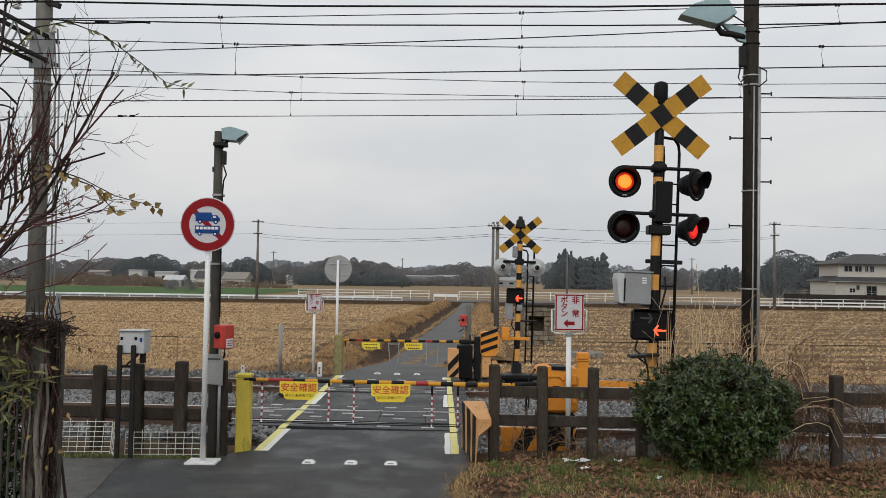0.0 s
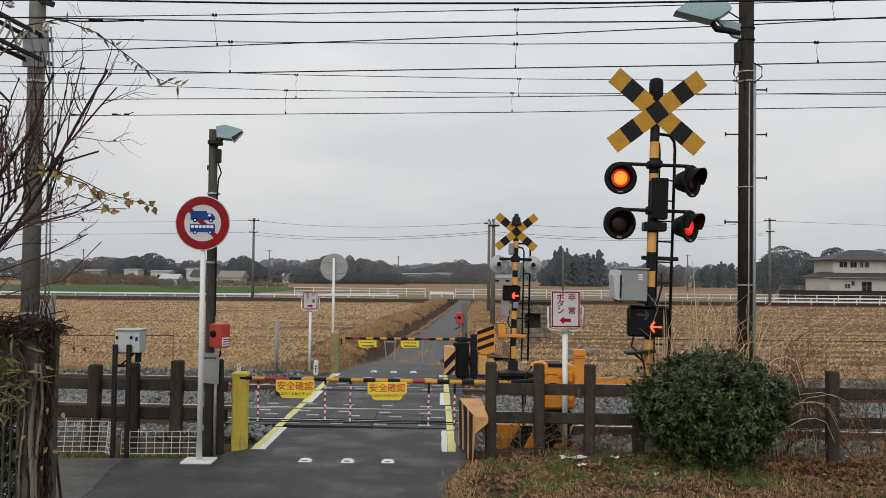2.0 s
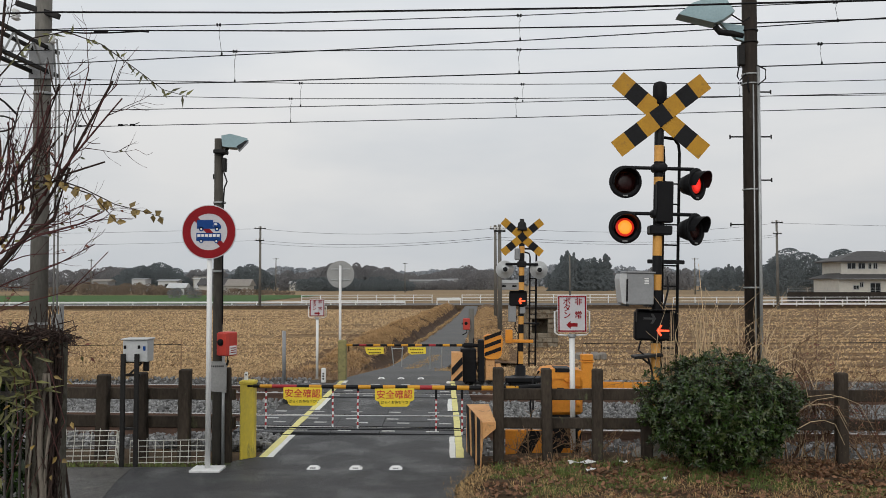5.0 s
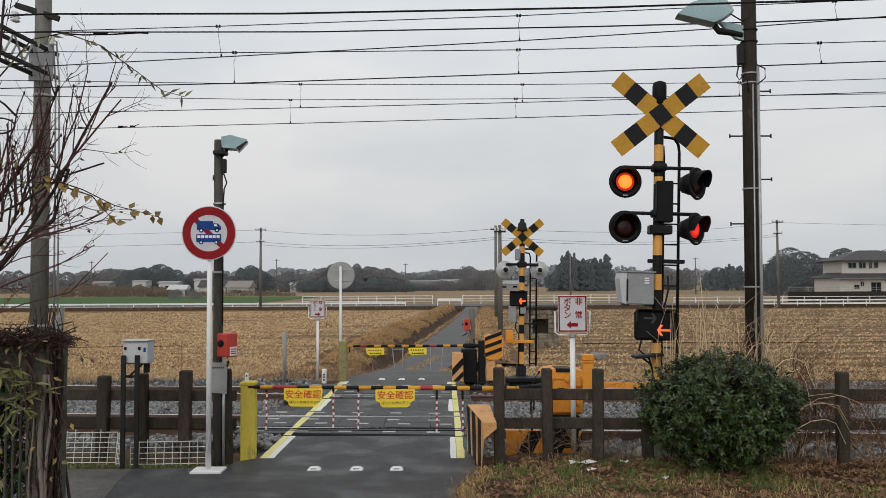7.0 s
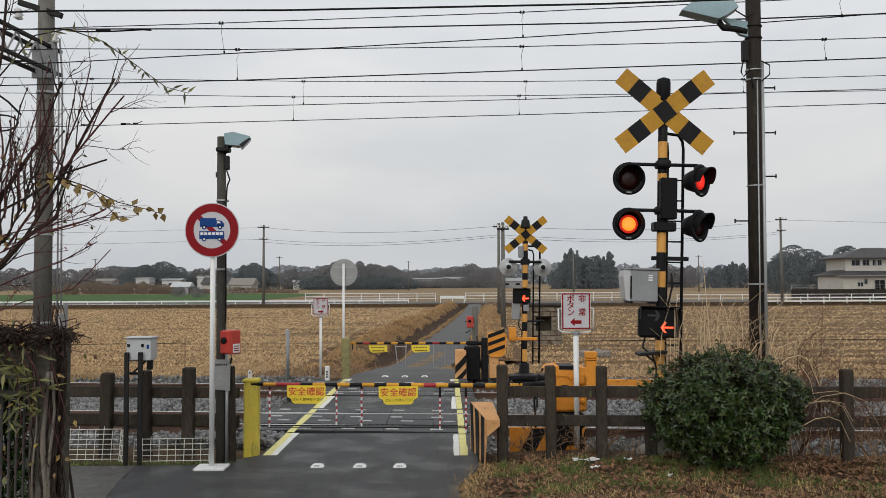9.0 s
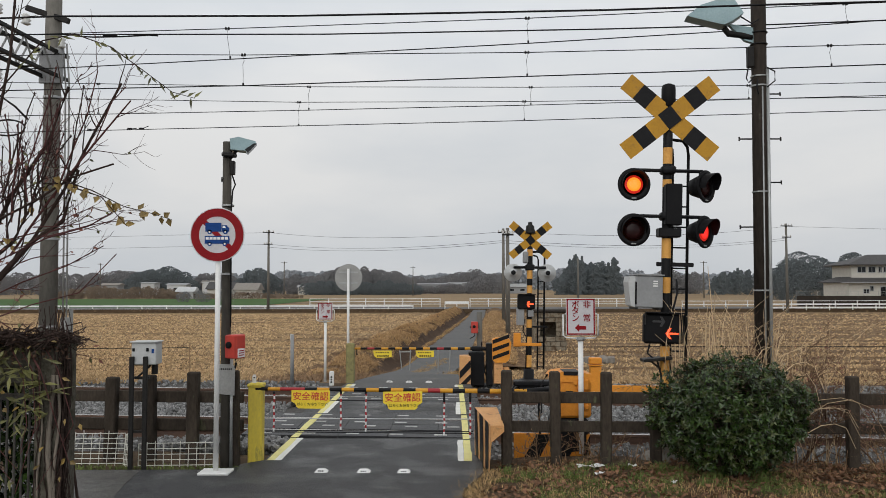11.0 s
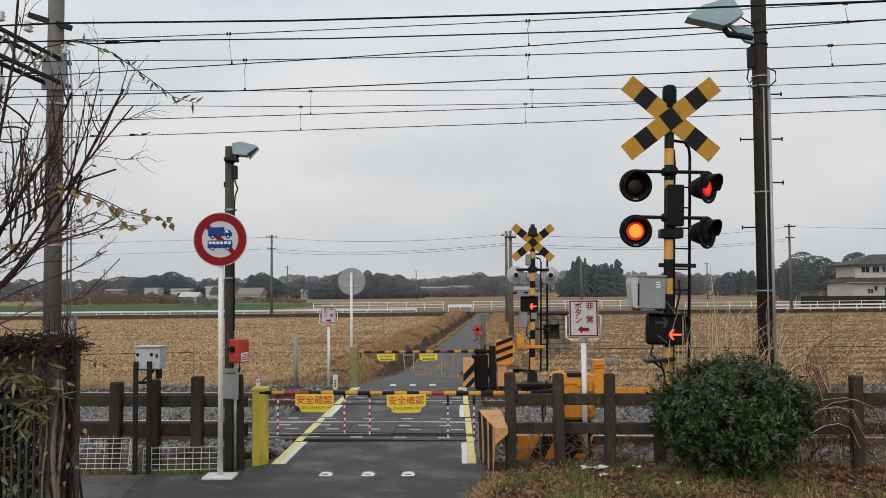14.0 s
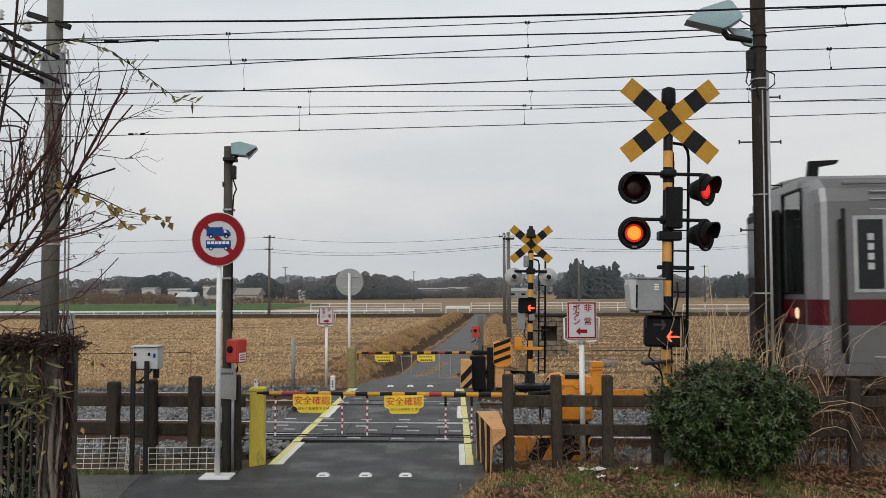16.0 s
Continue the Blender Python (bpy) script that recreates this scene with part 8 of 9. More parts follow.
def gate_corner():
    t = thing("gate_pillar", -2.27, 4.72, 0.0, "weathered concrete gate pillar overgrown with dead ivy", "pillar")
    part("shaft", Shape().box((-0.015, 0, 0.86), (0.14, 0.22, 1.80), 0.012), OLD_WALL, t)
    part("cap", Shape().box((-0.02, 0, 1.735), (0.18, 0.26, 0.06), 0.015), OLD_WALL, t)
    part("wall_beam", Shape().box((-1.05, 0.02, 1.62), (1.92, 0.16, 0.26), 0.02), OLD_WALL, t, "dark mossy concrete beam")
    r = random.Random(91)
    s = Shape()
    for i in range(210):
        x = r.choice((0.055, 0.065, 0.045, 0.0, -0.05)) + r.gauss(0, 0.014)
        y = -0.12 + 0.1 * r.random()
        z0 = r.uniform(0.0, 1.45)
        pts = [(x + r.gauss(0, 0.012), y + r.gauss(0, 0.012), z0 + k * 0.10) for k in range(6)]
        s.tube(pts, r.uniform(0.003, 0.008), 4, 0.002)
    for i in range(560):
        x, z = r.uniform(-0.9, 0.10), 1.742 + r.gauss(0.01, 0.025)
        a = r.uniform(0, 6.28)
        s.tube([(x, -0.10 + r.gauss(0, 0.08), z), (x + 0.07 * math.cos(a), -0.10 + r.gauss(0, 0.08), z + 0.01 + 0.03 * r.random()), (x + 0.14 * math.cos(a), -0.1 + r.gauss(0, 0.09), z - 0.03)], 0.004, 4, 0.002)
    part("dead_ivy", s, BARK, t, "tangle of dead ivy stems", fix=False)
    s = Shape()
    for x, rad in ((0.022, 0.024), (0.055, 0.013), (-0.04, 0.009)):
        s.tube([(x + 0.012 * math.sin(k * 0.9 + x * 60), -0.125 - 0.006 * math.cos(k * 1.3), 0.02 + k * 0.11) for k in range(15)], rad, 7, rad * 0.55)
    part("ivy_trunk", s, OLD_IVY, t, "thick pale old ivy stem", True)
    s = Shape()
    for i in range(300):
        x, z = r.uniform(-0.95, 0.12), 1.70 + r.gauss(0.0, 0.04)
        leaf(s, Vector((x, -0.13 + r.gauss(0, 0.05), z)), Vector((r.gauss(0, 1), r.gauss(-0.4, 0.5), r.gauss(-0.3, 0.8))), Vector((0, -1, 0.3)), r.uniform(0.018, 0.035), r.uniform(0.004, 0.009))
    part("withered_leaves", s, BARK_LEAF, t, "withered brown leaves on the cap", fix=False)
    f = thing("iron_railing", -3.3, 4.74, 0.0, "black iron railing beneath the overgrown beam", "railing")
    for i in range(44):
        part("bar", Shape().rod((-0.95 + i * 0.043, 0, 0.10), (-0.95 + i * 0.043, 0, 1.50), 0.0075, n=8), RAILING, f)
    for z in (0.12, 1.42):
        part("crossbar", Shape().box((0, 0, z), (1.95, 0.03, 0.04), 0.005), RAILING, f)
    # dark hedge behind the railing
    s = Shape()
    for i in range(9000):
        c = Vector((r.uniform(-4.6, -2.52), 4.95 + r.uniform(0.0, 0.35), r.uniform(0.02, 1.72)))
        leaf(s, c, Vector((r.gauss(0, 1), r.gauss(-0.5, 1), r.gauss(0, 1))), Vector((0, 0, 1)), r.uniform(0.06, 0.11), r.uniform(0.018, 0.030))
    h = thing("garden_hedge", -3.4, 5.2, 0.0, "dark evergreen hedge behind the iron railing", "hedge")
    ob = part("foliage", s, LEAF_EVER, h, fix=False)
    ob.location = (3.4, -5.2, 0)
    st = Shape()
    for i in range(12):
        x = -1.1 + i * 0.19
        st.tube([(x, 0, 0), (x + 0.05, 0.02, 0.6), (x - 0.03, -0.02, 1.3)], 0.015, 5, 0.006)
    part("stem", st, BARK, h)
    # trailing leaves over the beam
    s = Shape()
    for i in range(480):
        x = -4.2 + (2.10 if r.random() < 0.12 else 1.86) * r.random() ** 0.8
        c = Vector((x, 4.55 + r.gauss(0, 0.06), 1.72 - abs(r.gauss(0, 0.28)) + (0.05 if r.random() < 0.3 else 0)))
        leaf(s, c, Vector((r.gauss(0.3, 0.6), r.gauss(-0.4, 0.4), r.gauss(-0.4, 0.6))), Vector((0, -1, 0.3)), r.uniform(0.06, 0.13), r.uniform(0.007, 0.013))
    for i in range(17):
        c = Vector((r.uniform(-2.75, -2.22), 4.50 + r.gauss(0, 0.05), r.choice((1.30, 1.42, 1.55, 0.75, 0.45)) + r.gauss(0, 0.10)))
        for k in range(8):
            a = r.uniform(-0.5, 3.6)
            leaf(s, c, Vector((math.cos(a), r.gauss(-0.4, 0.3), math.sin(a) * 0.5 - 0.35)), Vector((0, -0.6, 1)), r.uniform(0.07, 0.14), r.uniform(0.008, 0.014))
    v = thing("trailing_vine", -3.0, 4.6, 1.7, "olive trailing vine leaves over the pillar and beam", "vine")
    ob = part("foliage", s, LEAF_OLIVE, v, fix=False)
    ob.location = (3.0, -4.6, -1.7)
    s = Shape()
    for i in range(60):
        c = Vector((-4.0 + 1.95 * r.random(), 4.52 + r.gauss(0, 0.05), 1.2 + r.gauss(0, 0.35)))
        leaf(s, c, Vector((r.gauss(0.3, 0.6), r.gauss(-0.4, 0.4), r.gauss(-0.5, 0.5))), Vector((0, -1, 0.3)), r.uniform(0.035, 0.065), r.uniform(0.008, 0.014))
    ob = part("yellow_leaves", s, LEAF_YEL, v, "yellowed vine leaves", fix=False)
    ob.location = (3.0, -4.6, -1.7)
    s = Shape()
    for i in range(26):
        x = r.uniform(-4.0, -2.2)
        s.tube([(x, 4.6, 1.7), (x + 0.1, 4.53, 1.6), (x + 0.25 * r.random(), 4.5, 1.3), (x + 0.3 * r.random(), 4.5, 0.9 + 0.3 * r.random())], 0.004, 4, 0.002)
    ob = part("stem", s, TWIG_RED, v, fix=False)
    ob.location = (3.0, -4.6, -1.7)


gate_corner()


def garden_tree():
    """A bare multi-stemmed garden tree; its shoots reach over the road from behind the wall."""
    t = thing("bare_garden_tree", -3.3, 5.15, 0.0, "bare garden tree with reddish twigs and last leaves", "tree")
    r = random.Random(23)
    o = Vector((-3.3, 5.15, 0))
    tips = []
    trunk = Shape()
    trunk.tube([(0, 0, -0.05), (0.02, 0, 0.6), (-0.05, 0, 1.2), (0.02, 0, 1.6)], 0.06, 9, 0.045)
    part("trunk", trunk, BARK, t, "dark grey trunk", True)
    limbs = [([(-3.28, 5.15, 1.6), (-2.95, 5.05, 2.2), (-2.72, 5.0, 2.62), (-2.5, 5.0, 2.95), (-2.38, 5.0, 3.30)], 0.016),
             ([(-3.25, 5.12, 1.75), (-2.95, 5.0, 2.0), (-2.78, 5.0, 2.11), (-2.67, 5.0, 2.24), (-2.58, 5.0, 2.34), (-2.40, 5.0, 2.46), (-2.31, 5.0, 2.78)], 0.019),
             ([(-3.2, 5.1, 1.8), (-2.92, 5.0, 2.15), (-2.78, 5.0, 2.27), (-2.70, 5.0, 2.34), (-2.63, 5.0, 2.50), (-2.64, 5.0, 2.72)], 0.015),
             ([(-3.28, 5.15, 1.5), (-2.9, 5.0, 2.0), (-2.58, 5.0, 2.35), (-2.38, 5.0, 2.68), (-2.22, 5.0, 3.0), (-2.05, 5.0, 3.32)], 0.013),
             ([(-2.72, 5.0, 2.25), (-2.45, 4.95, 2.6), (-2.25, 4.95, 2.86), (-2.07, 4.95, 3.08), (-1.97, 4.95, 3.20)], 0.008),
             ([(-2.45, 4.98, 2.6), (-2.33, 4.98, 2.92), (-2.25, 4.98, 3.12), (-2.2, 5.0, 3.40)], 0.006),
             ([(-2.42, 4.98, 2.66), (-2.2, 4.98, 2.95), (-2.1, 4.98, 3.2), (-2.02, 5.0, 3.30)], 0.005),
             ([(-2.62, 5.0, 2.5), (-2.5, 5.0, 2.9), (-2.43, 5.0, 3.2), (-2.30, 5.0, 3.38)], 0.006),
             ([(-3.28, 5.15, 1.6), (-3.0, 5.0, 2.4), (-2.85, 5.0, 2.9), (-2.75, 5.0, 3.5), (-2.72, 5.0, 4.0)], 0.013),
             ([(-3.2, 5.1, 1.6), (-2.9, 4.95, 1.95), (-2.6, 4.9, 2.08), (-2.3, 4.85, 2.18), (-2.08, 4.85, 2.30)], 0.0055),
             ([(-3.2, 5.1, 1.55), (-2.8, 4.9, 1.85), (-2.5, 4.85, 1.95), (-2.2, 4.8, 2.02), (-1.98, 4.8, 2.25)], 0.005),
             ([(-3.2, 5.1, 1.65), (-2.8, 4.95, 2.2), (-2.45, 4.9, 2.35), (-2.2, 4.9, 2.42), (-2.05, 4.9, 2.50)], 0.006),
             ([(-3.3, 5.15, 1.7), (-2.9, 5.0, 2.42), (-2.55, 4.95, 2.58), (-2.3, 4.9, 2.72), (-2.05, 4.9, 2.80)], 0.010)]
    for pts, rad in limbs:
        s = Shape()
        q = [Vector(p) - o for p in pts]
        s.tube(q, rad * 1.0, 7, rad * 0.55)
        for i in range(1, len(q)):
            for _ in range(2 if q[i].z > 2.55 else 1):
                k = r.random()
                p = q[i - 1].lerp(q[i], k)
                d = (q[i] - q[i - 1]).normalized()
                twig_tree(s, p, d * 0.7 + Vector((r.gauss(0, 0.5), r.gauss(0, 0.4), r.gauss(0.1, 0.4))), r.uniform(0.10, 0.34), max(0.0028, rad * 0.34), 1 if r.random() < 0.6 else 0, r, 0.05, 0.45, tips, 0.12)
        part("limb", s, TWIG_RED if rad < 0.0095 else BARK, t, "reddish bare shoot" if rad < 0.0095 else "dark bare limb", fix=False)
    # the inner tangle at the crown's foot
    s = Shape()
    for i in range(10):
        p = Vector((r.uniform(-3.2, -2.74), r.uniform(4.8, 5.2), r.uniform(1.7, 2.9))) - o
        twig_tree(s, p, (r.gauss(0.5, 0.5), r.gauss(0, 0.3), r.gauss(0.5, 0.5)), r.uniform(0.3, 0.7), 0.0048, 2, r, 0.06, 0.45, tips, 0.14)
    tagged(part("branchwork", s, TWIG_RED, t, "tangled reddish twigs", fix=False), kind="stuff")
    # upright knobby shoots at the outer crown and fine twigs low down
    for i in range(16):
        a = Vector((r.uniform(-2.78, -2.30), r.uniform(4.9, 5.1), r.uniform(2.35, 2.78)))
        b = a + Vector((r.uniform(-0.08, 0.24), 0, r.uniform(0.35, 0.75)))
        s = Shape()
        q = [a.lerp(b, k / 6) + Vector((r.gauss(0, 0.008), 0, 0)) - o for k in range(7)]
        s.tube(q, r.uniform(0.0045, 0.0075), 6, 0.003)
        for k in range(1, 7):
            s.lathe(q[k], [(0.002, -0.012), (0.0075, 0.0), (0.002, 0.012)], 6, "Z")
        for k in (2, 3, 4):
            twig_tree(s, q[k], (r.gauss(0.2, 0.4), r.gauss(0, 0.3), 0.8), r.uniform(0.10, 0.25), 0.0028, 0, r, 0.08, 0.45, tips, 0.08)
        part("shoot", s, BARK if i % 3 else TWIG_RED, t, "upright knobby bare shoot", fix=False)
    for i in range(6):
        a = Vector((r.uniform(-2.65, -2.45), 4.9, r.uniform(2.15, 2.45)))
        b = a + Vector((r.uniform(0.25, 0.60), 0, r.uniform(0.05, 0.30)))
        s = Shape()
        s.tube([a.lerp(b, k / 5) + Vector((0, 0, 0.015 * math.sin(k + i))) - o for k in range(6)], 0.004, 5, 0.0018)
        for k in (0.4, 0.6, 0.8):
            twig_tree(s, a.lerp(b, k) - o, (0.7, r.gauss(0, 0.3), r.gauss(0.2, 0.4)), r.uniform(0.06, 0.18), 0.0022, 0, r, 0.05, 0.45, tips, 0.08)
        part("shoot", s, TWIG_RED, t, "thin reddish side shoot", fix=False)
    # long arching sprays, one slender-leaved and one with the last yellow leaves
    sprays = (([(-3.1, 5.1, 3.0), (-2.72, 4.9, 3.30), (-2.50, 4.9, 3.56), (-2.30, 4.9, 3.60), (-2.08, 4.9, 3.52), (-1.86, 4.9, 3.36), (-1.70, 4.9, 3.24), (-1.56, 4.9, 3.20)], "slender"),
              ([(-2.72, 5.0, 2.3), (-2.52, 4.95, 2.66), (-2.36, 4.9, 2.70), (-2.18, 4.9, 2.64), (-1.98, 4.9, 2.54), (-1.82, 4.9, 2.50), (-1.69, 4.9, 2.46)], "broad"),
              ([(-2.30, 4.9, 2.66), (-2.12, 4.9, 2.60), (-1.96, 4.9, 2.42)], "broad"))
    for pts, kind in sprays:
        s = Shape()
        q = [Vector(p) - o for p in pts]
        s.tube(q, 0.0055, 5, 0.0018)
        spray = part("spray", s, BARK, t, "long thin arching shoot")
        lf = Shape()
        for i in range(2 if kind == "slender" else 1, len(q)):
            for _ in range(5 if kind == "slender" else 4):
                p = q[i - 1].lerp(q[i], r.random())
                d = (q[i] - q[i - 1]).normalized() * (0.6 if kind == "slender" else 0.2) + Vector((r.gauss(0, 0.5), r.gauss(0, 0.3), r.gauss(-0.1, 0.6)))
                if kind == "slender":
                    leaf(lf, p, d, Vector((0, -1, 0.2)), r.uniform(0.055, 0.09), r.uniform(0.007, 0.010))
                else:
                    leaf(lf, p, d + Vector((0, 0, -0.5)), Vector((0, -1, 0.2)), r.uniform(0.042, 0.072), r.uniform(0.015, 0.024))
        part("leaves", lf, LEAF_OLIVE if kind == "slender" else LEAF_YEL, spray, "slender olive leaves" if kind == "slender" else "curled yellow-brown leaves", fix=False)
    lf, ly = Shape(), Shape()
    for p, d, depth in tips:
        if r.random() < 0.085 and p.z < 2.9:
            leaf(lf if r.random() < 0.55 else ly, p, d + Vector((r.gauss(0, 0.6), r.gauss(0, 0.6), r.gauss(-0.6, 0.5))), Vector((0, -1, 0.3)), r.uniform(0.022, 0.045), r.uniform(0.005, 0.011))
    part("red_leaves", lf, LEAF_RED, t, "withered red-brown leaves", fix=False)
    part("yellow_leaves", ly, LEAF_OLIVE, t, "few olive-yellow leaves", fix=False)


garden_tree()



# ---- the train ----
TRAIN_FRONT_AT_END, TRAIN_SPEED = 4.72, 25.0


def train_car():
    L, W = 20.0, 1.43
    x0 = TRAIN_FRONT_AT_END + 16 * TRAIN_SPEED
    t = thing("commuter_train", x0, on_track(x0, 12.255), 0.0, "stainless steel commuter train with a maroon band", "train", rz=YAW)

    def section(w, drop):
        return [(-w, 0.96), (-w, 3.18 - drop), (-w * 0.965, 3.36 - drop), (-w * 0.84, 3.50 - drop), (-w * 0.5, 3.60 - drop), (0, 3.64 - drop),
                (w * 0.5, 3.60 - drop), (w * 0.84, 3.50 - drop), (w * 0.965, 3.36 - drop), (w, 3.18 - drop), (w, 0.96)]

    s = Shape()
    cuts = [(0.0, 1.18, 0.10), (0.025, 1.27, 0.05), (0.07, 1.35, 0.02), (0.13, 1.405, 0.005), (0.20, W, 0.0), (L, W, 0.0)]
    n = 11
    for x, w, d in cuts:
        s.v += [(x, a, b) for a, b in section(w, d)]
    for i in range(len(cuts) - 1):
        for j in range(n):
            s.mat(1 if 3 <= j <= 6 else 2 if i < 4 else 0)
            s.f.append((i * n + j, i * n + (j + 1) % n, (i + 1) * n + (j + 1) % n, (i + 1) * n + j))
            s.m.append(s.k)
    s.f.append(tuple(range((len(cuts) - 1) * n, len(cuts) * n)))
    s.m.append(0)
    body = part("body_shell", s, [STEEL_TRAIN, TRAIN_ROOF, TRAIN_FRONT], t, "stainless steel car body")
    # the front wall, its two windscreen openings and the cab behind them
    f = Shape()
    f.box((0.03, 0, 1.49), (0.06, 2.30, 1.06), 0.006)
    f.box((0.03, 0, 3.46), (0.06, 1.9, 0.13), 0.006)
    f.box((0.03, 0, 2.71), (0.06, 0.56, 1.40), 0.006)
    for y in (-1.135, 1.135):
        f.box((0.03, y, 2.71), (0.06, 0.06, 1.40), 0.006)
    part("front_wall", f, TRAIN_FRONT, body, "smooth pale grey front wall")
    for y0, y1 in ((-1.10, -0.29), (0.29, 1.10)):
        f = Shape()
        for c, q in (((0.0, (y0 + y1) / 2, 2.01), (0.035, y1 - y0, 0.035)), ((0.0, (y0 + y1) / 2, 3.385), (0.035, y1 - y0, 0.035)), ((0.0, y0 + 0.015, 2.70), (0.035, 0.035, 1.38)), ((0.0, y1 - 0.015, 2.70), (0.035, 0.035, 1.38))):
            f.box(c, q, 0.006)
        w = part("windscreen_frame", f, BLACK, body, "black windscreen surround")
        part("windscreen", Shape().box((0.012, (y0 + y1) / 2, 2.70), (0.012, y1 - y0 - 0.05, 1.34), 0.003), CAB_PANE, w, "clear windscreen glass").visible_shadow = False
        part("wiper", Shape().tube([(-0.03, y0 + 0.25, 2.02), (-0.035, y0 + 0.32, 2.25), (-0.03, y0 + 0.42, 2.62)], 0.010, 6), BLACK, w, smooth=True)
    cab = Shape()
    cab.box((1.62, 0, 2.25), (0.05, 2.6, 2.5), 0.01)
    cab.box((0.85, 0, 0.99), (1.5, 2.6, 0.05), 0.01)
    cab.box((0.85, 0, 3.42), (1.5, 2.3, 0.04), 0.01)
    part("cab_lining", cab, CAB_LINING, body, "grey-green cab lining")
    part("control_desk", Shape().box((0.42, 0.0, 1.80), (0.60, 2.3, 0.50), 0.05), BLACK, body, "dark control desk")
    part("cab_cupboard", Shape().box((0.95, -0.25, 2.05), (0.35, 0.42, 2.05), 0.03), BLACK, body, "tall dark cab cupboard")
    part("cab_lamp", Shape().box((0.9, -0.55, 3.385), (0.55, 0.16, 0.03), 0.008), CAB_GLOW, body, "lit cab ceiling lamp")
    # gangway, band and lights
    bel = part("gangway_bellows", Shape().box((-0.17, 0, 2.06), (0.34, 0.60, 2.20), 0.04), BLACK, body, "black folded gangway bellows")
    for k in range(3):
        part("fold", Shape().box((-0.07 - k * 0.10, 0, 2.06), (0.05, 0.66, 2.26), 0.02), DARK_STEEL, bel)
    part("gangway_window", Shape().box((-0.345, 0, 2.62), (0.02, 0.40, 0.80), 0.004), GLASS_DARK, bel)
    part("front_band", Shape().box((-0.006, 0, 1.76), (0.02, 2.28, 0.33), 0.004), TRAIN_RED, body, "maroon band across the front")
    for y in (-0.86, -0.66, 0.66, 0.86):
        part("headlight", Shape().lathe((-0.03, y, 1.74), [(0.05, 0), (0.075, 0.01), (0.08, 0.03)], 14, "X"), HEADLIGHT if abs(y) > 0.7 else RED_PLAS, body, "glowing round headlight" if abs(y) > 0.7 else "")
    part("skirt", Shape().box((0.35, 0, 0.62), (0.5, 2.3, 0.5), 0.06), TRAIN_UNDER, t, "dark front skirt")
    part("coupler", Shape().box((-0.25, 0, 0.88), (0.7, 0.25, 0.25), 0.04), TRAIN_UNDER, t)
    for sd in (-1, 1):
        y = sd * (W + 0.004)
        part("side_band", Shape().box((L / 2 + 0.16, y, 1.76), (L - 0.34, 0.016, 0.33), 0.003), TRAIN_RED, body, "maroon side band")
        cb = Shape()
        cc = [(x, sd * (w + 0.006)) for x, w, _ in cuts[:5]]
        cb.v = [(x, yy, z) for z in (1.595, 1.925) for x, yy in cc] + [(x + 0.01, yy - sd * 0.02, z) for z in (1.595, 1.925) for x, yy in cc]
        for k in range(4):
            cb.f += [(k, k + 1, k + 6, k + 5), (10 + k, 15 + k, 16 + k, 11 + k), (k, 10 + k, 11 + k, k + 1), (5 + k, 6 + k, 16 + k, 15 + k)]
        cb.m = [0] * len(cb.f)
        part("corner_band", cb, TRAIN_RED, body)
        for z in (3.07, 3.20, 3.30, 1.20):
            part("bead", Shape().box((L / 2 + 0.35, y, z), (L - 0.75, 0.03, 0.018), 0.004), GALV, body, "bright pressed bead")
        part("gutter", Shape().box((L / 2 + 0.2, y - sd * 0.03, 3.42), (L - 0.4, 0.05, 0.05), 0.01), TRAIN_ROOF, body, "grey roof gutter")
        part("handrail", Shape().rod((0.335, y + sd * 0.04, 1.25), (0.335, y + sd * 0.04, 2.95), 0.016), DARK_STEEL, body, "dark vertical handrail", True)
        d = part("crew_door", Shape().box((0.74, y, 2.10), (0.66, 0.012, 1.95), 0.004), STEEL_TRAIN, body, "steel crew door")
        for x in (0.395, 1.085):
            part("door_gap", Shape().box((x, y, 2.10), (0.05, 0.024, 1.97), 0.004), DARK_STEEL, d)
        part("door_frame", Shape().box((0.71, y + sd * 0.012, 2.50), (0.42, 0.014, 0.98), 0.004), GALV, d)
        part("door_window", Shape().box((0.71, y + sd * 0.022, 2.50), (0.31, 0.010, 0.88), 0.003), GLASS_DARK, d)
        b = Shape()
        for k in range(4):
            b.box((0.71, y + sd * 0.029, 2.72 - k * 0.125), (0.075, 0.004, 0.085), 0.002)
        part("writing_bars", b, PALE_BOX, d)
        for i in range(4):
            xc = 3.6 + i * 4.6
            for k in (-0.33, 0.33):
                leaf = part("door_leaf", Shape().box((xc + k, y, 2.12), (0.63, 0.016, 1.92), 0.005), STEEL_TRAIN, body, "steel sliding door leaf")
                part("leaf_window", Shape().box((xc + k, y + sd * 0.012, 2.50), (0.42, 0.012, 0.90), 0.01), GLASS_DARK, leaf)
            if i < 3:
                for k in (1.65, 2.95):
                    wf = part("side_window", Shape().box((xc + k, y, 2.52), (1.24, 0.02, 0.92), 0.01), GALV, body, "aluminium window frame")
                    part("pane", Shape().box((xc + k, y + sd * 0.012, 2.52), (1.14, 0.012, 0.82), 0.01), GLASS_DARK, wf)
    s = Shape()
    s.slab([(0.40, 3.55), (0.54, 3.55), (0.56, 3.78), (0.80, 3.82), (0.83, 3.87), (0.44, 3.86)], -0.05, 0.05)
    ant = part("roof_aerial", s, BLACK, t, "black bent roof aerial")
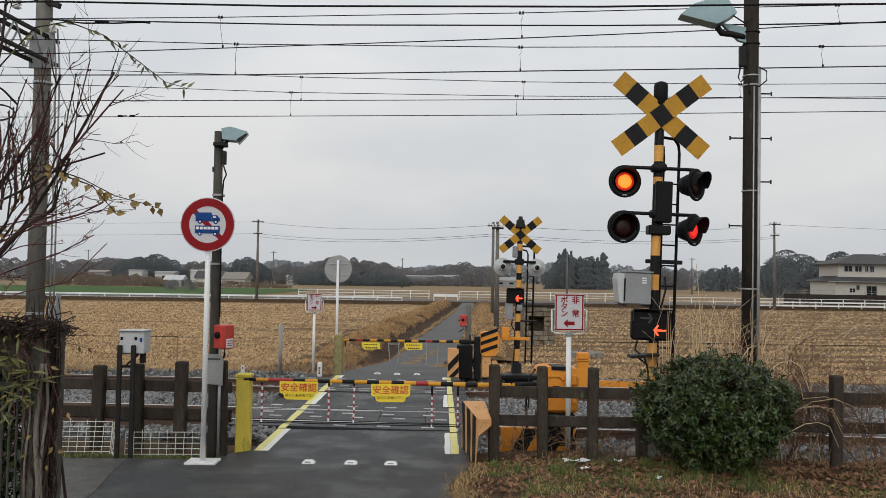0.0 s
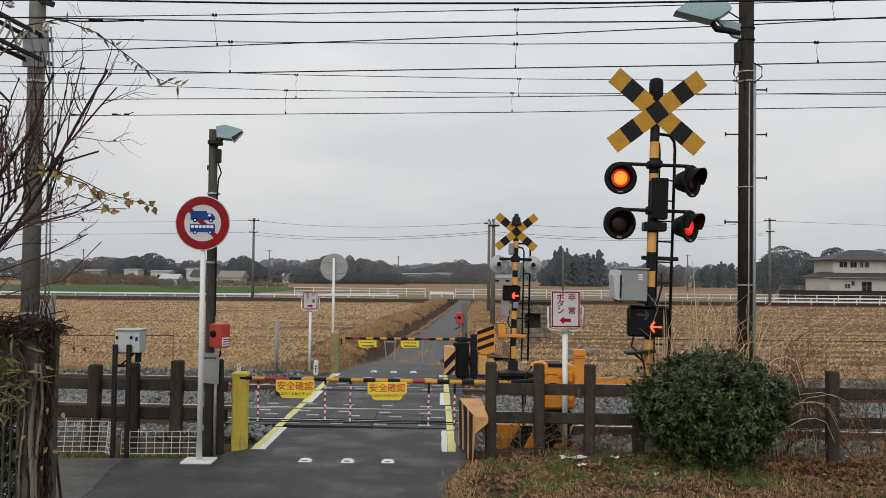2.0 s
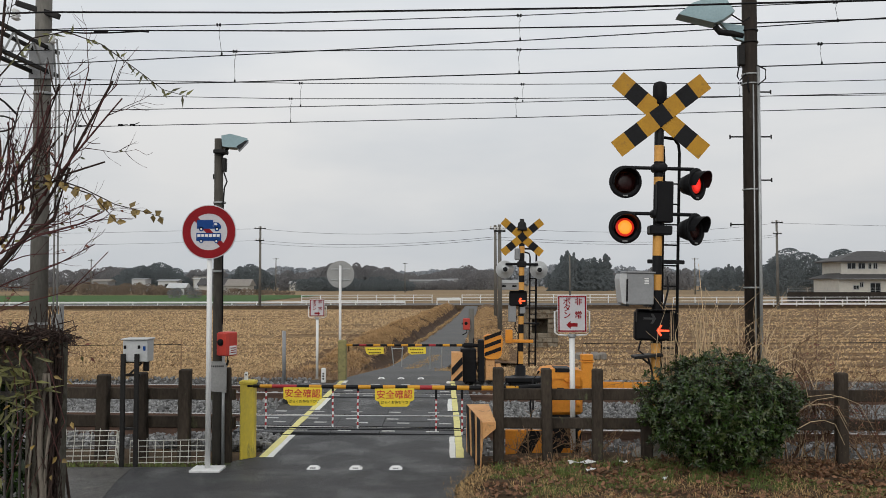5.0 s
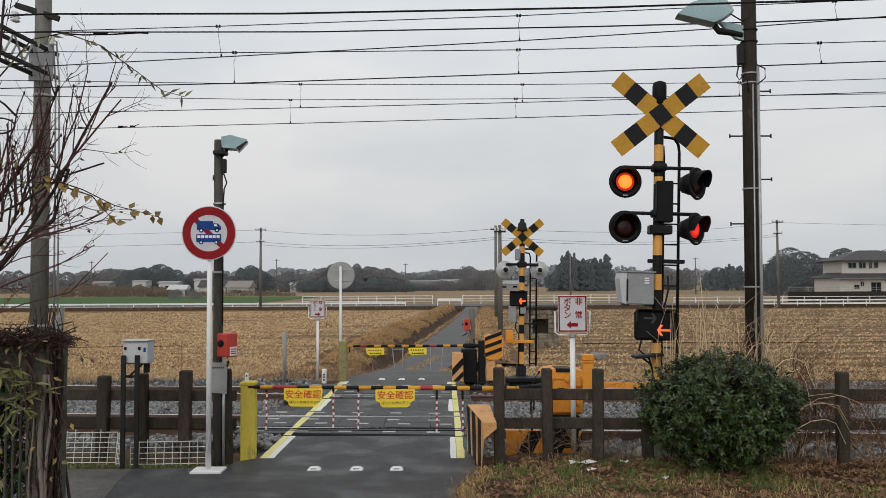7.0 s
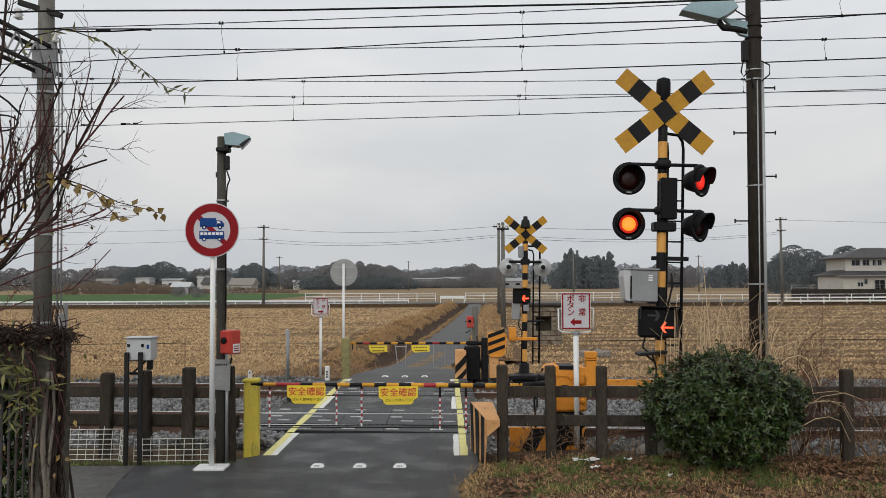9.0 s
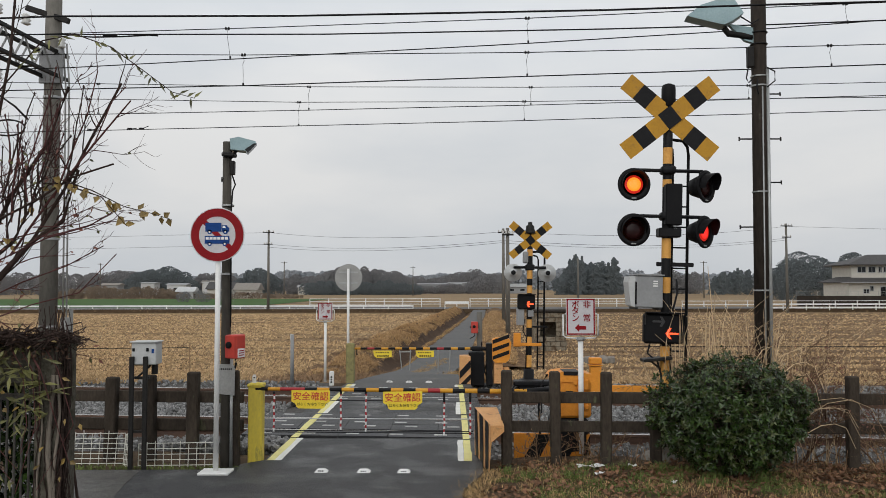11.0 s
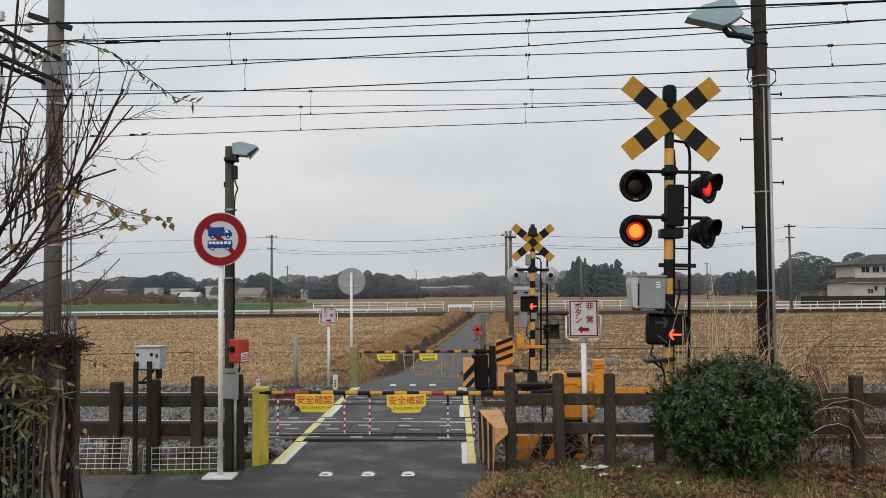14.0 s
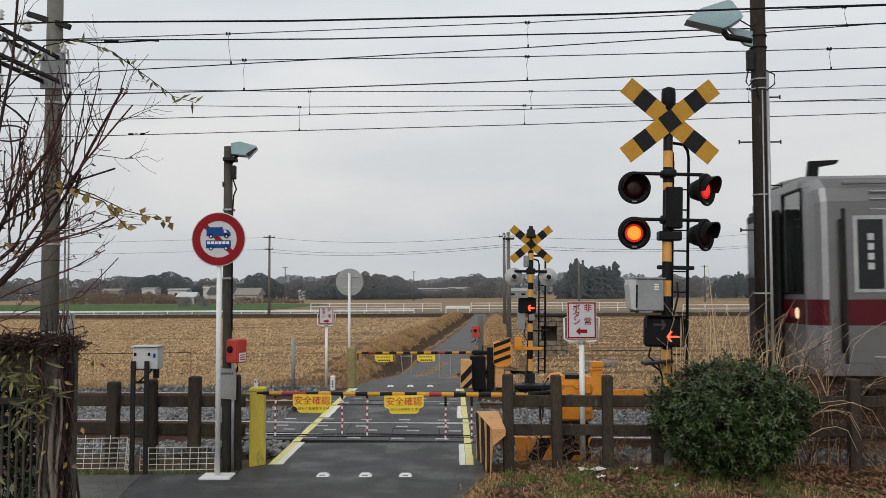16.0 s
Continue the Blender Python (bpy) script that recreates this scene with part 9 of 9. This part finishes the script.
    ant.location = (-0.15, -0.55, -0.03)
    for x in (6.0, 11.0, 15.5):
        part("roof_unit", Shape().box((x, 0, 3.72), (2.6, 1.7, 0.32), 0.08), TRAIN_ROOF, t, "grey roof unit")
    part("underframe", Shape().box((L / 2, 0, 0.86), (L - 1.0, 2.5, 0.20), 0.03), TRAIN_UNDER, t)
    for x in (6.5, 9.2, 12.0, 14.0):
        part("equipment_case", Shape().box((x, -0.3, 0.55), (1.6, 2.0, 0.5), 0.04), TRAIN_UNDER, t)
    for xb in (2.6, 16.9):
        s = Shape()
        for y in (-0.95, 0.95):
            s.box((xb, y, 0.50), (2.7, 0.16, 0.22), 0.04)
        s.box((xb, 0, 0.55), (0.6, 1.9, 0.25), 0.04)
        bg = part("bogie", s, TRAIN_UNDER, t, "dark grimy bogie")
        for xa in (-1.05, 1.05):
            for y in (-0.535, 0.535):
                part("wheel", Shape().lathe((xb + xa, y, 0.432), [(0.12, -0.06), (0.38, -0.05), (0.43, -0.055), (0.43, 0.055), (0.36, 0.05), (0.12, 0.06)], 24), RAIL_RUST, bg, "steel wheel", True)
    return t


train = train_car()



# ---- what moves ----
def motions():
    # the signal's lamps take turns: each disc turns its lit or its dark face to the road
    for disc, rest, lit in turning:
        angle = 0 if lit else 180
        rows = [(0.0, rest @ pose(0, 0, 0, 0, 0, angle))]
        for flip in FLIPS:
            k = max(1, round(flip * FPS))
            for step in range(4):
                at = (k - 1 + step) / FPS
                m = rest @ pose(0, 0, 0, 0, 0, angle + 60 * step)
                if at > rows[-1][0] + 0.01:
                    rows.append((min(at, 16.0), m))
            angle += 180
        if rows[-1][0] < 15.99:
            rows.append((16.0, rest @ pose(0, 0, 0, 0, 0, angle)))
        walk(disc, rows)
    # the train runs along the near track at a steady pace
    rows = []
    for i in range(17):
        x = TRAIN_FRONT_AT_END + TRAIN_SPEED * (16 - i)
        rows.append((float(i), pose(x, on_track(x, 12.255), 0.0, 0, 0, YAW)))
    walk(train, rows)


motions()
